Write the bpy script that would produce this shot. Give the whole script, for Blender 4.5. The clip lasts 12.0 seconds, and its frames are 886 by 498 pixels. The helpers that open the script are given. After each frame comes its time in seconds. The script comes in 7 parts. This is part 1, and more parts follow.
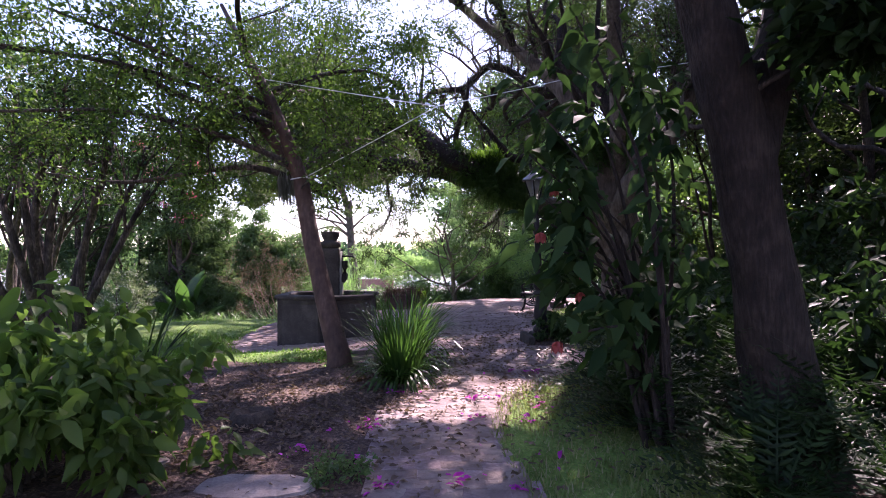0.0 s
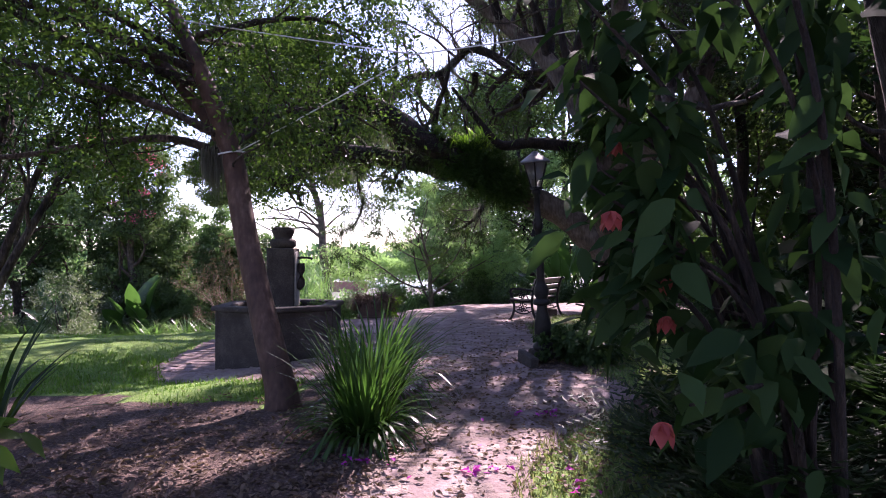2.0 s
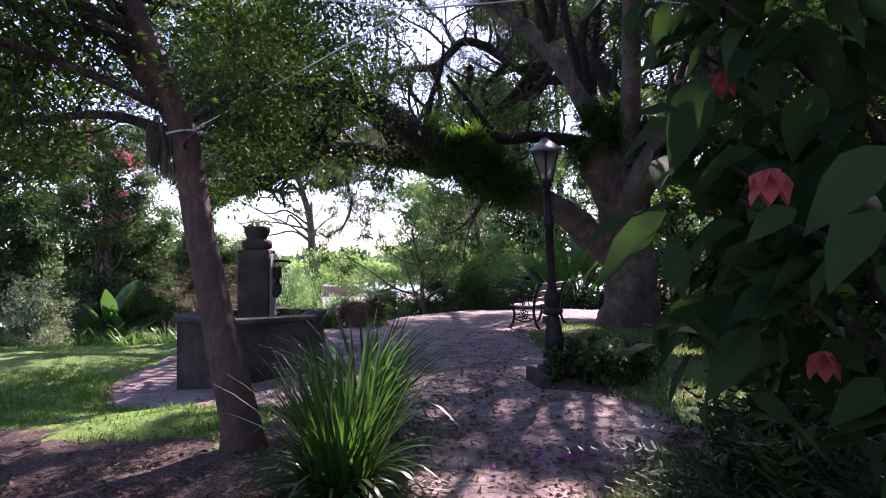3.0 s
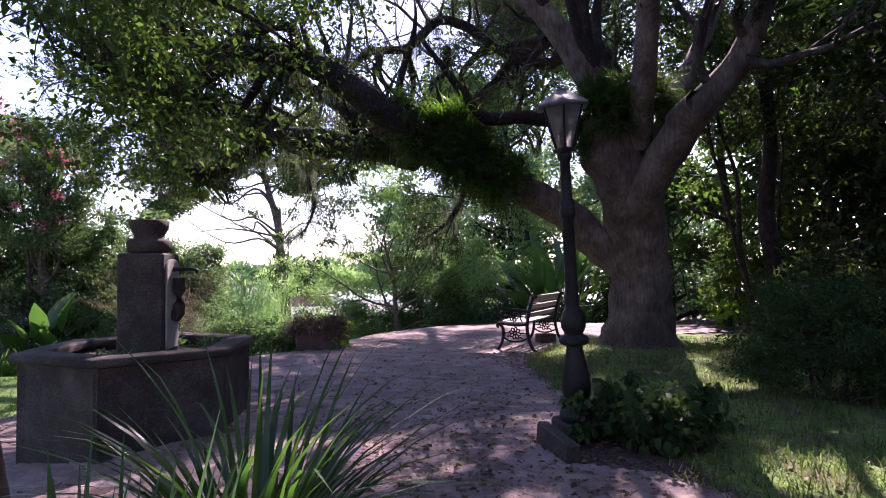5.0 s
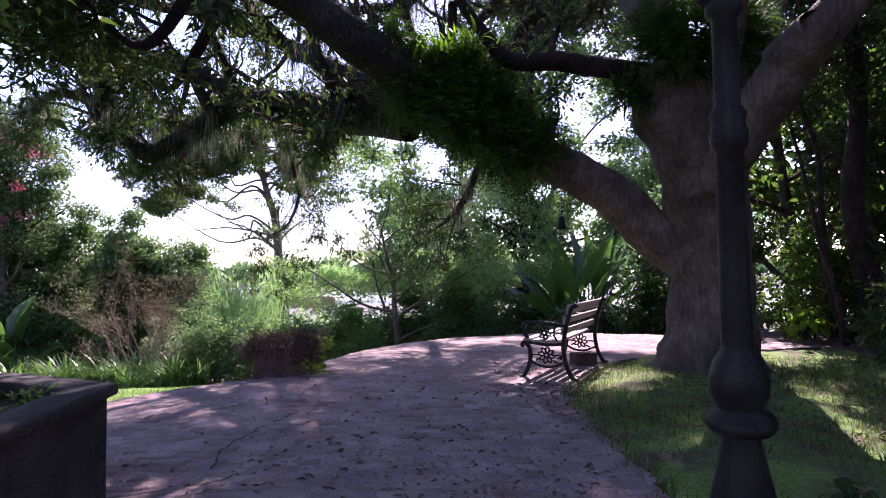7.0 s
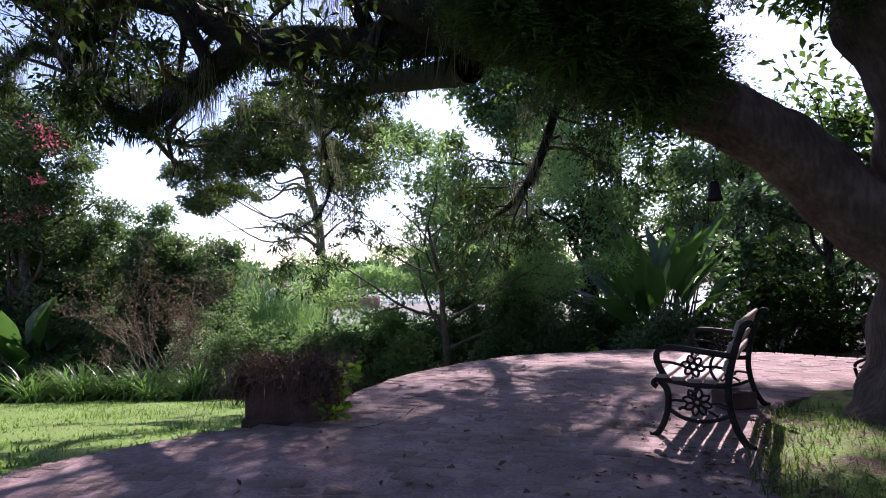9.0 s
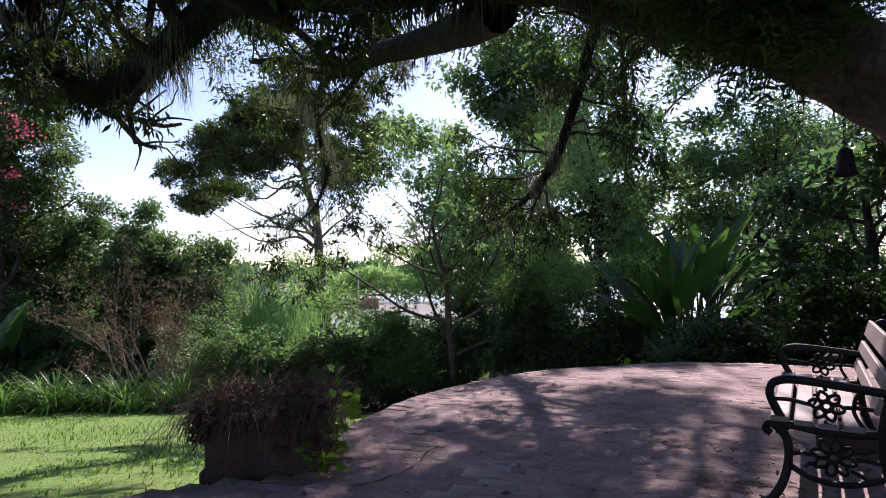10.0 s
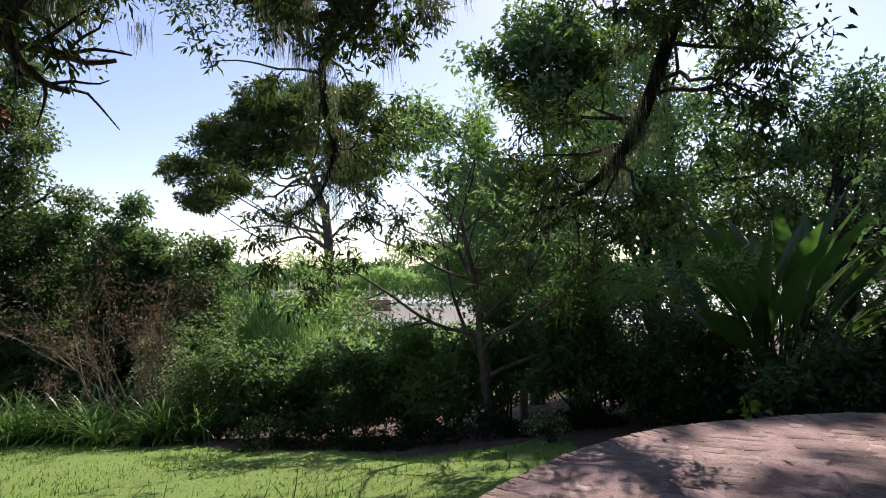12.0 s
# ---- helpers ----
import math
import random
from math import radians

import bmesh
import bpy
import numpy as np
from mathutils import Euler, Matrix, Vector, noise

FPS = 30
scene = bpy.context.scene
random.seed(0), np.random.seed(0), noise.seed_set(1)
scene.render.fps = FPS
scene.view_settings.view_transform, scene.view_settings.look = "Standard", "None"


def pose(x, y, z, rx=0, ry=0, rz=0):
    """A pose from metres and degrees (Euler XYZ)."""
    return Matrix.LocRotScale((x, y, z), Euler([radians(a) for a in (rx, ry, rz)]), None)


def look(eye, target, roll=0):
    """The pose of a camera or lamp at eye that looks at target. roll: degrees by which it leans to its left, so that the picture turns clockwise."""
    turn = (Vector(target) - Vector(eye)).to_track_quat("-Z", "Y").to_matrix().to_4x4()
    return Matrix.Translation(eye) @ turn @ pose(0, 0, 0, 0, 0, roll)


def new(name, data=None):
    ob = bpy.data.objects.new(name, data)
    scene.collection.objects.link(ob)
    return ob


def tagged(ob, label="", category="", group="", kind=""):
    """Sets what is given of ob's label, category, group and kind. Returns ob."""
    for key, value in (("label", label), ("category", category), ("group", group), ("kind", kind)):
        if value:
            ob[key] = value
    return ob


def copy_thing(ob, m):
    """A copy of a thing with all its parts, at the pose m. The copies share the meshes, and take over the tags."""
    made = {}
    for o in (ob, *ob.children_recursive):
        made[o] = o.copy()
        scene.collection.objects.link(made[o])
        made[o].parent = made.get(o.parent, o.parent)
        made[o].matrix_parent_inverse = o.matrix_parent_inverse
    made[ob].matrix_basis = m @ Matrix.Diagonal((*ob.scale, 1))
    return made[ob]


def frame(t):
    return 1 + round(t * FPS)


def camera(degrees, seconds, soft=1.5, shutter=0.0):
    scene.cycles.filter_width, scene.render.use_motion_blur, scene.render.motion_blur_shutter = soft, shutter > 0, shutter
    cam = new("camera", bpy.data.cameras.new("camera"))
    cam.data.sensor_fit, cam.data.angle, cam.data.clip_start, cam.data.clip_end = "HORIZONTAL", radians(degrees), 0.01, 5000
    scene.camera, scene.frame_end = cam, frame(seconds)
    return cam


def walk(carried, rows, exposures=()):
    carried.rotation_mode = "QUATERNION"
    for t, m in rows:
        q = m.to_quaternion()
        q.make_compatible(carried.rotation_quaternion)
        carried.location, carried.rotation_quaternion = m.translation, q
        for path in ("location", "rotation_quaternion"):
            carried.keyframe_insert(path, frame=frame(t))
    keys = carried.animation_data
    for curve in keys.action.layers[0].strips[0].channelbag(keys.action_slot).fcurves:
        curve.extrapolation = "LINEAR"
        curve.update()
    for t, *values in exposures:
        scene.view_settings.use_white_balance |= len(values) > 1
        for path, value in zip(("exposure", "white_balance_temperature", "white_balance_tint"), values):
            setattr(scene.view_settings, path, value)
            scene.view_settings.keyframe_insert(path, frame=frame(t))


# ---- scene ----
cam = camera(76.3, 12.0, soft=1.0)
METRES, EYE, TILT, LEAN, TURN = 12.6, 1.2, 0.7, 0.0, 0.0
ROWS = [
    (0.0, 0.0, 0.0, 0.0, 0.0, 0.0, 0.0),
    (0.5, -0.0005, 0.026, -0.0015, -0.3, -0.27, 0.08),
    (1.0, -0.0018, 0.0593, -0.0018, -1.02, -0.37, 0.11),
    (1.5, -0.0049, 0.0963, -0.0016, -2.48, -0.22, 0.11),
    (2.0, -0.0041, 0.1319, -0.0026, -2.55, 0.19, 0.14),
    (2.5, -0.004, 0.1675, -0.0037, -2.55, 0.35, 0.2),
    (3.0, -0.0055, 0.2033, -0.0046, -3.45, 0.61, 0.21),
    (5.0, 0.0063, 0.3546, -0.0072, -5.93, 1.43, 0.52),
    (5.5, 0.0128, 0.3973, -0.0059, -6.94, 1.42, 0.62),
    (6.0, 0.0181, 0.4399, -0.0085, -7.3, 1.47, 0.6),
    (6.5, 0.0231, 0.4861, -0.0104, -6.27, 1.5, 0.64),
    (7.0, 0.0248, 0.5338, -0.0104, -5.37, 1.5, 0.62),
    (9.0, 0.0192, 0.7182, -0.0151, -0.83, 1.58, 0.71),
    (9.5, 0.0133, 0.7635, -0.0151, -1.11, 1.63, 0.72),
    (10.0, 0.0073, 0.8095, -0.0155, -0.94, 1.62, 0.72),
    (10.5, -0.0005, 0.8551, -0.0182, -0.45, 1.64, 0.75),
    (11.0, -0.0089, 0.9013, -0.0183, -0.25, 1.65, 0.77),
    (11.5, -0.0153, 0.9481, -0.0162, 0.08, 1.66, 0.76),
    (12.0, -0.0232, 0.994, -0.0122, 0.14, 1.71, 0.77),
]
walk(cam, [(t, pose(0, 0, EYE, TILT, LEAN, TURN) @ pose(METRES * x, METRES * y, METRES * z, 90 + pitch, roll, yaw)) for t, x, y, z, yaw, pitch, roll in ROWS],
     [(0.0, 1.72, 6500, 46.0), (2.5, 1.5, 6400, 46.5), (5.0, 1.52, 6500, 47.0), (6.0, 1.77, 6400, 48.5), (7.0, 1.54, 6250, 51.0), (9.5, 0.8, 6300, 38.5), (12.0, 0.5, 6900, 27.5)])

# ---------------------------------------------------------------- light
SUN_AZ, SUN_EL = radians(20), radians(43)      # from +y towards +x; above the horizon
world = bpy.data.worlds.new("sky")
scene.world = world
world.use_nodes = True
wn = world.node_tree
sky = wn.nodes.new("ShaderNodeTexSky")
sky.sky_type = "NISHITA"
sky.sun_disc = False
sky.sun_elevation = SUN_EL
sky.sun_rotation = SUN_AZ
sky.altitude = 20
sky.dust_density = 0.4
sky.ozone_density = 2.0
sky.air_density = 1.0
wn.links.new(sky.outputs[0], wn.nodes["Background"].inputs[0])
wn.nodes["Background"].inputs[1].default_value = 0.135
sun_data = bpy.data.lights.new("sun", "SUN")
sun_data.energy, sun_data.angle, sun_data.color = 5.0, radians(0.55), (1.0, 0.95, 0.87)
sun = new("sun", sun_data)
to_sun = Vector((math.sin(SUN_AZ) * math.cos(SUN_EL), math.cos(SUN_AZ) * math.cos(SUN_EL), math.sin(SUN_EL)))
sun.matrix_world = look(to_sun * 60, (0, 0, 0))


# ---------------------------------------------------------------- materials
def material(name):
    m = bpy.data.materials.new(name)
    m.use_nodes = True
    return m, m.node_tree, m.node_tree.nodes["Principled BSDF"]


def noise_tex(nt, scale, detail=4.0, rough=0.55, coords="Object"):
    tc = nt.nodes.new("ShaderNodeTexCoord")
    n = nt.nodes.new("ShaderNodeTexNoise")
    n.inputs["Scale"].default_value, n.inputs["Detail"].default_value = scale, detail
    n.inputs["Roughness"].default_value = rough
    nt.links.new(tc.outputs[coords], n.inputs["Vector"])
    return n.outputs["Fac"]


def ramp(nt, fac, *stops):
    r = nt.nodes.new("ShaderNodeValToRGB")
    while len(r.color_ramp.elements) < len(stops):
        r.color_ramp.elements.new(0.5)
    for e, (p, c) in zip(r.color_ramp.elements, stops):
        e.position, e.color = p, (*c, 1)
    nt.links.new(fac, r.inputs[0])
    return r.outputs[0]


def mix(nt, fac, a, b, mode="MIX"):
    n = nt.nodes.new("ShaderNodeMix")
    n.data_type, n.blend_type = "RGBA", mode
    for sock, v in ((n.inputs[0], fac), (n.inputs[6], a), (n.inputs[7], b)):
        if isinstance(v, (int, float)):
            sock.default_value = v
        elif isinstance(v, tuple):
            sock.default_value = (*v, 1)
        else:
            nt.links.new(v, sock)
    return n.outputs[2]


def math_node(nt, op, a, b=0.0):
    n = nt.nodes.new("ShaderNodeMath")
    n.operation = op
    for sock, v in ((n.inputs[0], a), (n.inputs[1], b)):
        if isinstance(v, (int, float)):
            sock.default_value = v
        else:
            nt.links.new(v, sock)
    return n.outputs[0]


def bump(nt, bsdf, height, strength=0.4, distance=0.02):
    b = nt.nodes.new("ShaderNodeBump")
    b.inputs["Strength"].default_value, b.inputs["Distance"].default_value = strength, distance
    nt.links.new(height, b.inputs["Height"])
    nt.links.new(b.outputs[0], bsdf.inputs["Normal"])


def leaf_material(name, dark, light, rough=0.45, glow=0.4, odd=None, odd_share=0.05, shine=0.4):
    """Leaf: each blade its own tone, light passes through it."""
    m, nt, p = material(name)
    geo = nt.nodes.new("ShaderNodeNewGeometry")
    isl = geo.outputs["Random Per Island"]
    col = ramp(nt, isl, (0.0, dark), (1.0, light))
    patch = noise_tex(nt, 1.3, 2)
    col = mix(nt, math_node(nt, "MULTIPLY", patch, 0.5), col, tuple(c * 0.55 for c in dark))
    if odd:
        scr = math_node(nt, "FRACT", math_node(nt, "MULTIPLY", isl, 37.7))
        col = mix(nt, math_node(nt, "LESS_THAN", scr, odd_share), col, odd)
    nt.links.new(col, p.inputs["Base Color"])
    p.inputs["Roughness"].default_value = rough
    p.inputs["Specular IOR Level"].default_value = shine
    tr = nt.nodes.new("ShaderNodeBsdfTranslucent")
    warm = mix(nt, 0.5, col, (light[0] * 1.35, light[1] * 1.65, light[2] * 0.85))
    nt.links.new(warm, tr.inputs[0])
    ms = nt.nodes.new("ShaderNodeMixShader")
    ms.inputs[0].default_value = glow
    nt.links.new(p.outputs[0], ms.inputs[1])
    nt.links.new(tr.outputs[0], ms.inputs[2])
    nt.links.new(ms.outputs[0], nt.nodes["Material Output"].inputs[0])
    return m


def rough_material(name, stops, scale=6.0, fine=60.0, rough=0.85, relief=0.5, depth=0.02, metal=0.0, stretch=None):
    """Two scales of tone from noise, with relief."""
    m, nt, p = material(name)
    a = noise_tex(nt, scale, 5)
    if stretch:
        tc = nt.nodes.new("ShaderNodeTexCoord")
        mp = nt.nodes.new("ShaderNodeMapping")
        mp.inputs["Scale"].default_value = stretch
        nt.links.new(tc.outputs["Object"], mp.inputs[0])
        n = nt.nodes.new("ShaderNodeTexNoise")
        n.inputs["Scale"].default_value, n.inputs["Detail"].default_value = fine, 5
        nt.links.new(mp.outputs[0], n.inputs["Vector"])
        b = n.outputs["Fac"]
    else:
        b = noise_tex(nt, fine, 3)
    both = math_node(nt, "ADD", math_node(nt, "MULTIPLY", a, 0.6), math_node(nt, "MULTIPLY", b, 0.4))
    nt.links.new(ramp(nt, both, *stops), p.inputs["Base Color"])
    p.inputs["Roughness"].default_value, p.inputs["Metallic"].default_value = rough, metal
    bump(nt, p, both, relief, depth)
    return m


BARK_OAK = rough_material("oak_bark", ((0.3, (0.028, 0.02, 0.016)), (0.48, (0.095, 0.07, 0.055)), (0.62, (0.17, 0.135, 0.11)), (0.75, (0.26, 0.22, 0.185))), 3.0, 9.0, 0.95, 1.0, 0.06, stretch=(3, 3, 0.7))
BARK_YOUNG = rough_material("smooth_reddish_bark", ((0.3, (0.042, 0.02, 0.014)), (0.5, (0.092, 0.048, 0.033)), (0.72, (0.2, 0.125, 0.09))), 5.0, 16.0, 0.75, 0.6, 0.02, stretch=(2, 2, 0.6))
BARK_DARK = rough_material("dark_bark", ((0.34, (0.012, 0.009, 0.008)), (0.5, (0.05, 0.037, 0.03)), (0.62, (0.13, 0.1, 0.08))), 5.0, 16.0, 0.95, 1.0, 0.06, stretch=(3, 3, 0.6))
# near black: shade on these trunks and limbs is put into the colour
BARK_BLACK = rough_material("shade_black_bark", ((0.34, (0.008, 0.0055, 0.005)), (0.5, (0.024, 0.0155, 0.0125)), (0.62, (0.056, 0.039, 0.031))), 5.0, 16.0, 0.95, 1.0, 0.08, stretch=(3, 3, 0.5))
BARK_GREY = rough_material("grey_bark", ((0.3, (0.12, 0.1, 0.085)), (0.55, (0.26, 0.22, 0.19)), (0.7, (0.4, 0.36, 0.32))), 4.0, 14.0, 0.9, 0.8, 0.03, stretch=(3, 3, 0.6))
TWIG_BROWN = rough_material("dry_twig", ((0.35, (0.16, 0.11, 0.08)), (0.65, (0.36, 0.28, 0.22))), 5, 30, 0.9, 0.3)
# aged, and far darker than concrete: the well's shade is in the colour
CONCRETE = rough_material("aged_shaded_concrete", ((0.3, (0.016, 0.013, 0.011)), (0.48, (0.04, 0.033, 0.029)), (0.62, (0.085, 0.073, 0.065)), (0.75, (0.042, 0.044, 0.032))), 3.5, 70, 0.9, 0.6, 0.01)
PALE_STONE = rough_material("pale_plaster", ((0.3, (0.3, 0.28, 0.25)), (0.7, (0.5, 0.47, 0.43))), 6, 80, 0.9, 0.4, 0.008)
SLAB_STONE = rough_material("slab_stone", ((0.3, (0.12, 0.095, 0.09)), (0.5, (0.22, 0.18, 0.17)), (0.7, (0.33, 0.28, 0.265))), 5, 60, 0.9, 0.5, 0.01)
IRON = rough_material("black_cast_iron", ((0.35, (0.008, 0.008, 0.009)), (0.7, (0.028, 0.027, 0.027))), 9, 90, 0.45, 0.25, 0.004)
IRON.node_tree.nodes["Principled BSDF"].inputs["Specular IOR Level"].default_value = 0.22
BENCH_WOOD = rough_material("weathered_slat_wood", ((0.3, (0.16, 0.12, 0.1)), (0.55, (0.3, 0.25, 0.22)), (0.75, (0.42, 0.38, 0.35))), 3, 22, 0.5, 0.35, 0.006, stretch=(1, 12, 12))
TERRACOTTA = rough_material("dark_planter_brick", ((0.3, (0.04, 0.025, 0.02)), (0.55, (0.1, 0.06, 0.05)), (0.75, (0.17, 0.115, 0.1))), 5, 60, 0.92, 0.6, 0.01)
SOIL = rough_material("dark_soil", ((0.3, (0.025, 0.018, 0.014)), (0.7, (0.09, 0.065, 0.05))), 6, 50, 0.97, 1.0, 0.03)
ROPE = rough_material("white_rope", ((0.3, (0.6, 0.6, 0.6)), (0.7, (0.8, 0.8, 0.78))), 20, 200, 0.8, 0.3, 0.003)
FAR_BRICK = rough_material("far_brick_wall", ((0.3, (0.16, 0.08, 0.06)), (0.7, (0.3, 0.17, 0.13))), 0.4, 4, 0.9, 0.2)

LEAF_OAK = leaf_material("oak_leaf", (0.017, 0.036, 0.013), (0.075, 0.12, 0.034), 0.5, 0.32)
LEAF_FEATHER = leaf_material("small_yellow_green_leaf", (0.025, 0.06, 0.014), (0.1, 0.17, 0.035), 0.5, 0.5)
LEAF_FERN = leaf_material("epiphyte_fern", (0.02, 0.052, 0.015), (0.092, 0.175, 0.04), 0.6, 0.42, shine=0.2)
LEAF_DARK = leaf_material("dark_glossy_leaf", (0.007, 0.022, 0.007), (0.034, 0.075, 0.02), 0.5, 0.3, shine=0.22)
LEAF_SHRUB = leaf_material("shrub_leaf", (0.026, 0.072, 0.028), (0.14, 0.225, 0.095), 0.42, 0.56, shine=0.5)
LEAF_PALE = leaf_material("pale_shrub_leaf", (0.07, 0.1, 0.055), (0.24, 0.29, 0.18), 0.45, 0.42, odd=(0.62, 0.62, 0.55), odd_share=0.12)
LEAF_HEDGE = leaf_material("hedge_leaf", (0.02, 0.062, 0.028), (0.1, 0.18, 0.088), 0.36, 0.52, shine=0.55)
LEAF_REED = leaf_material("reed_leaf", (0.075, 0.17, 0.06), (0.25, 0.4, 0.14), 0.5, 0.5)
LEAF_PINE = leaf_material("pine_needles", (0.04, 0.075, 0.028), (0.13, 0.18, 0.055), 0.55, 0.4)
LEAF_MIMOSA = leaf_material("mimosa_leaf", (0.085, 0.18, 0.07), (0.29, 0.43, 0.18), 0.5, 0.58)
LEAF_STRAP = leaf_material("strap_leaf", (0.01, 0.038, 0.014), (0.075, 0.17, 0.034), 0.24, 0.45, shine=0.6)
LEAF_BROAD = leaf_material("broad_shrub_leaf", (0.035, 0.085, 0.018), (0.14, 0.235, 0.05), 0.5, 0.55, shine=0.35)
LEAF_IVY = leaf_material("ivy_leaf", (0.02, 0.052, 0.02), (0.075, 0.135, 0.045), 0.6, 0.35, shine=0.2)
LEAF_BANANA = leaf_material("broad_leaf", (0.015, 0.052, 0.014), (0.075, 0.165, 0.042), 0.3, 0.42, shine=0.5)
LEAF_LIME = leaf_material("lime_leaf", (0.1, 0.22, 0.02), (0.22, 0.4, 0.04), 0.4, 0.5)
LEAF_BROWN = leaf_material("dry_leaf", (0.085, 0.05, 0.033), (0.27, 0.18, 0.125), 0.7, 0.15)
LEAF_DRYDARK = leaf_material("dry_dark_stalk", (0.05, 0.03, 0.022), (0.21, 0.135, 0.1), 0.8, 0.1)
MOSS = leaf_material("hanging_moss", (0.1, 0.1, 0.082), (0.24, 0.24, 0.205), 0.9, 0.35)
BLADE = leaf_material("lawn_blade", (0.052, 0.135, 0.016), (0.175, 0.325, 0.048), 0.5, 0.45, odd=(0.26, 0.22, 0.1), odd_share=0.05)
# darker copy of the lawn blade, with the oak's shade in its colour
BLADE_SHADE = leaf_material("shade_tinted_lawn_blade", (0.04, 0.095, 0.022), (0.13, 0.21, 0.055), 0.55, 0.4, odd=(0.24, 0.2, 0.12), odd_share=0.1)
BLADE_DRY = leaf_material("dry_lawn_blade", (0.08, 0.12, 0.035), (0.26, 0.3, 0.11), 0.6, 0.4, odd=(0.34, 0.28, 0.17), odd_share=0.2)
LEAF_BLOOM = leaf_material("blossom_tree_leaf", (0.035, 0.08, 0.032), (0.15, 0.22, 0.085), 0.5, 0.4)
LEAF_AGA = leaf_material("agapanthus_leaf", (0.05, 0.12, 0.035), (0.19, 0.34, 0.1), 0.3, 0.45, shine=0.6)
BLOSSOM = leaf_material("pink_blossom", (0.5, 0.05, 0.12), (0.75, 0.16, 0.3), 0.6, 0.4)
PETAL = leaf_material("magenta_petal", (0.45, 0.02, 0.35), (0.75, 0.08, 0.6), 0.6, 0.35)
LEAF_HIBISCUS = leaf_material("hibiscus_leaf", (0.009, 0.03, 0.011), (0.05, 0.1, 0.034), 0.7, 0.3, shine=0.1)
FLOWER_RED = leaf_material("coral_flower", (0.36, 0.05, 0.045), (0.55, 0.15, 0.13), 0.6, 0.3)


# ---------------------------------------------------------------- mesh helpers
def mesh_from(name, V, F, mat, smooth=False):
    V = np.ascontiguousarray(V, dtype=np.float32)
    F = np.ascontiguousarray(F, dtype=np.int32)
    me = bpy.data.meshes.new(name)
    k = F.shape[1]
    me.vertices.add(len(V))
    me.vertices.foreach_set("co", V.ravel())
    me.loops.add(F.size)
    me.loops.foreach_set("vertex_index", F.ravel())
    me.polygons.add(len(F))
    me.polygons.foreach_set("loop_start", np.arange(0, F.size, k, dtype=np.int32))
    me.update(calc_edges=True)
    if smooth:
        me.polygons.foreach_set("use_smooth", np.ones(len(F), dtype=bool))
    me.materials.append(mat)
    return me


def np_part(name, VF, mat, parent=None, label="", smooth=False, kind=""):
    """VF: one (V, F) or a list of them, joined into one mesh object, in the parent's own axes."""
    if isinstance(VF, list):
        VF = join(VF)
    ob = new(name, mesh_from(name, VF[0], VF[1], mat, smooth))
    if parent:
        ob.parent = parent
    return tagged(ob, label, kind=kind)


def join(pieces):
    Vs, Fs, n = [], [], 0
    for V, F in pieces:
        Vs.append(np.asarray(V, dtype=float))
        Fs.append(np.asarray(F) + n)
        n += len(V)
    return np.concatenate(Vs), np.concatenate(Fs)


def part(name, bm, mat, parent, label="", smooth=False):
    me = bpy.data.meshes.new(name)
    bm.to_mesh(me)
    bm.free()
    me.materials.append(mat)
    if smooth:
        for p in me.polygons:
            p.use_smooth = True
    ob = new(name, me)
    if parent:
        ob.parent = parent
    return tagged(ob, label)


def empty(name, x, y, z, label, category, group="", turn=0.0, kind=""):
    ob = new(name)
    ob.matrix_basis = pose(x, y, z, 0, 0, turn)
    ob.empty_display_size = 0.2
    return tagged(ob, label, category, group, kind)


def unit(a):
    a = np.asarray(a, dtype=float)
    return a / np.maximum(np.linalg.norm(a, axis=-1, keepdims=True), 1e-9)


def smooth_line(P, R, per=5):
    """Catmull-Rom through the points, with radii."""
    P, R = np.asarray(P, float), np.asarray(R, float)
    Q = np.vstack([2 * P[0] - P[1], P, 2 * P[-1] - P[-2]])
    out, rad = [], []
    for i in range(len(P) - 1):
        a, b, c, d = Q[i:i + 4]
        for j in range(per):
            t = j / per
            out.append(0.5 * (2 * b + (c - a) * t + (2 * a - 5 * b + 4 * c - d) * t * t + (3 * b - a - 3 * c + d) * t ** 3))
            rad.append(R[i] + (R[i + 1] - R[i]) * t)
    out.append(P[-1])
    rad.append(R[-1])
    return np.array(out), np.array(rad)


def tube(P, R, sides=8, knob=0.0, seed=0, cap=True):
    """A tube of quads along a line; knob: how uneven its skin is."""
    P, R = np.asarray(P, float), np.asarray(R, float)
    n = len(P)
    T = unit(np.gradient(P, axis=0))
    ref = np.array([0.0, 0.0, 1.0]) if abs(T[:, 2]).mean() < 0.8 else np.array([1.0, 0.0, 0.0])
    S = unit(np.cross(T, ref))
    B = np.cross(S, T)
    a = np.linspace(0, 2 * np.pi, sides, endpoint=False)
    rr = R[:, None] * np.ones(sides)
    if knob:
        r = np.random.default_rng(seed)
        ph = r.uniform(0, 6.28, 4)
        s = np.linspace(0, n * 0.6, n)[:, None]
        rr = rr * (1 + knob * (np.sin(3 * a + ph[0] + s * 0.5) * 0.5 + np.sin(5 * a + ph[1] - s * 0.8) * 0.35 + np.sin(2 * s + ph[2] + a) * 0.4))
    V = P[:, None] + rr[..., None] * (np.cos(a)[None, :, None] * S[:, None] + np.sin(a)[None, :, None] * B[:, None])
    V = V.reshape(-1, 3)
    i = np.arange(n - 1)[:, None] * sides
    j = np.arange(sides)[None]
    k = (j + 1) % sides
    F = np.stack([i + j, i + k, i + sides + k, i + sides + j], -1).reshape(-1, 4)
    return V, F


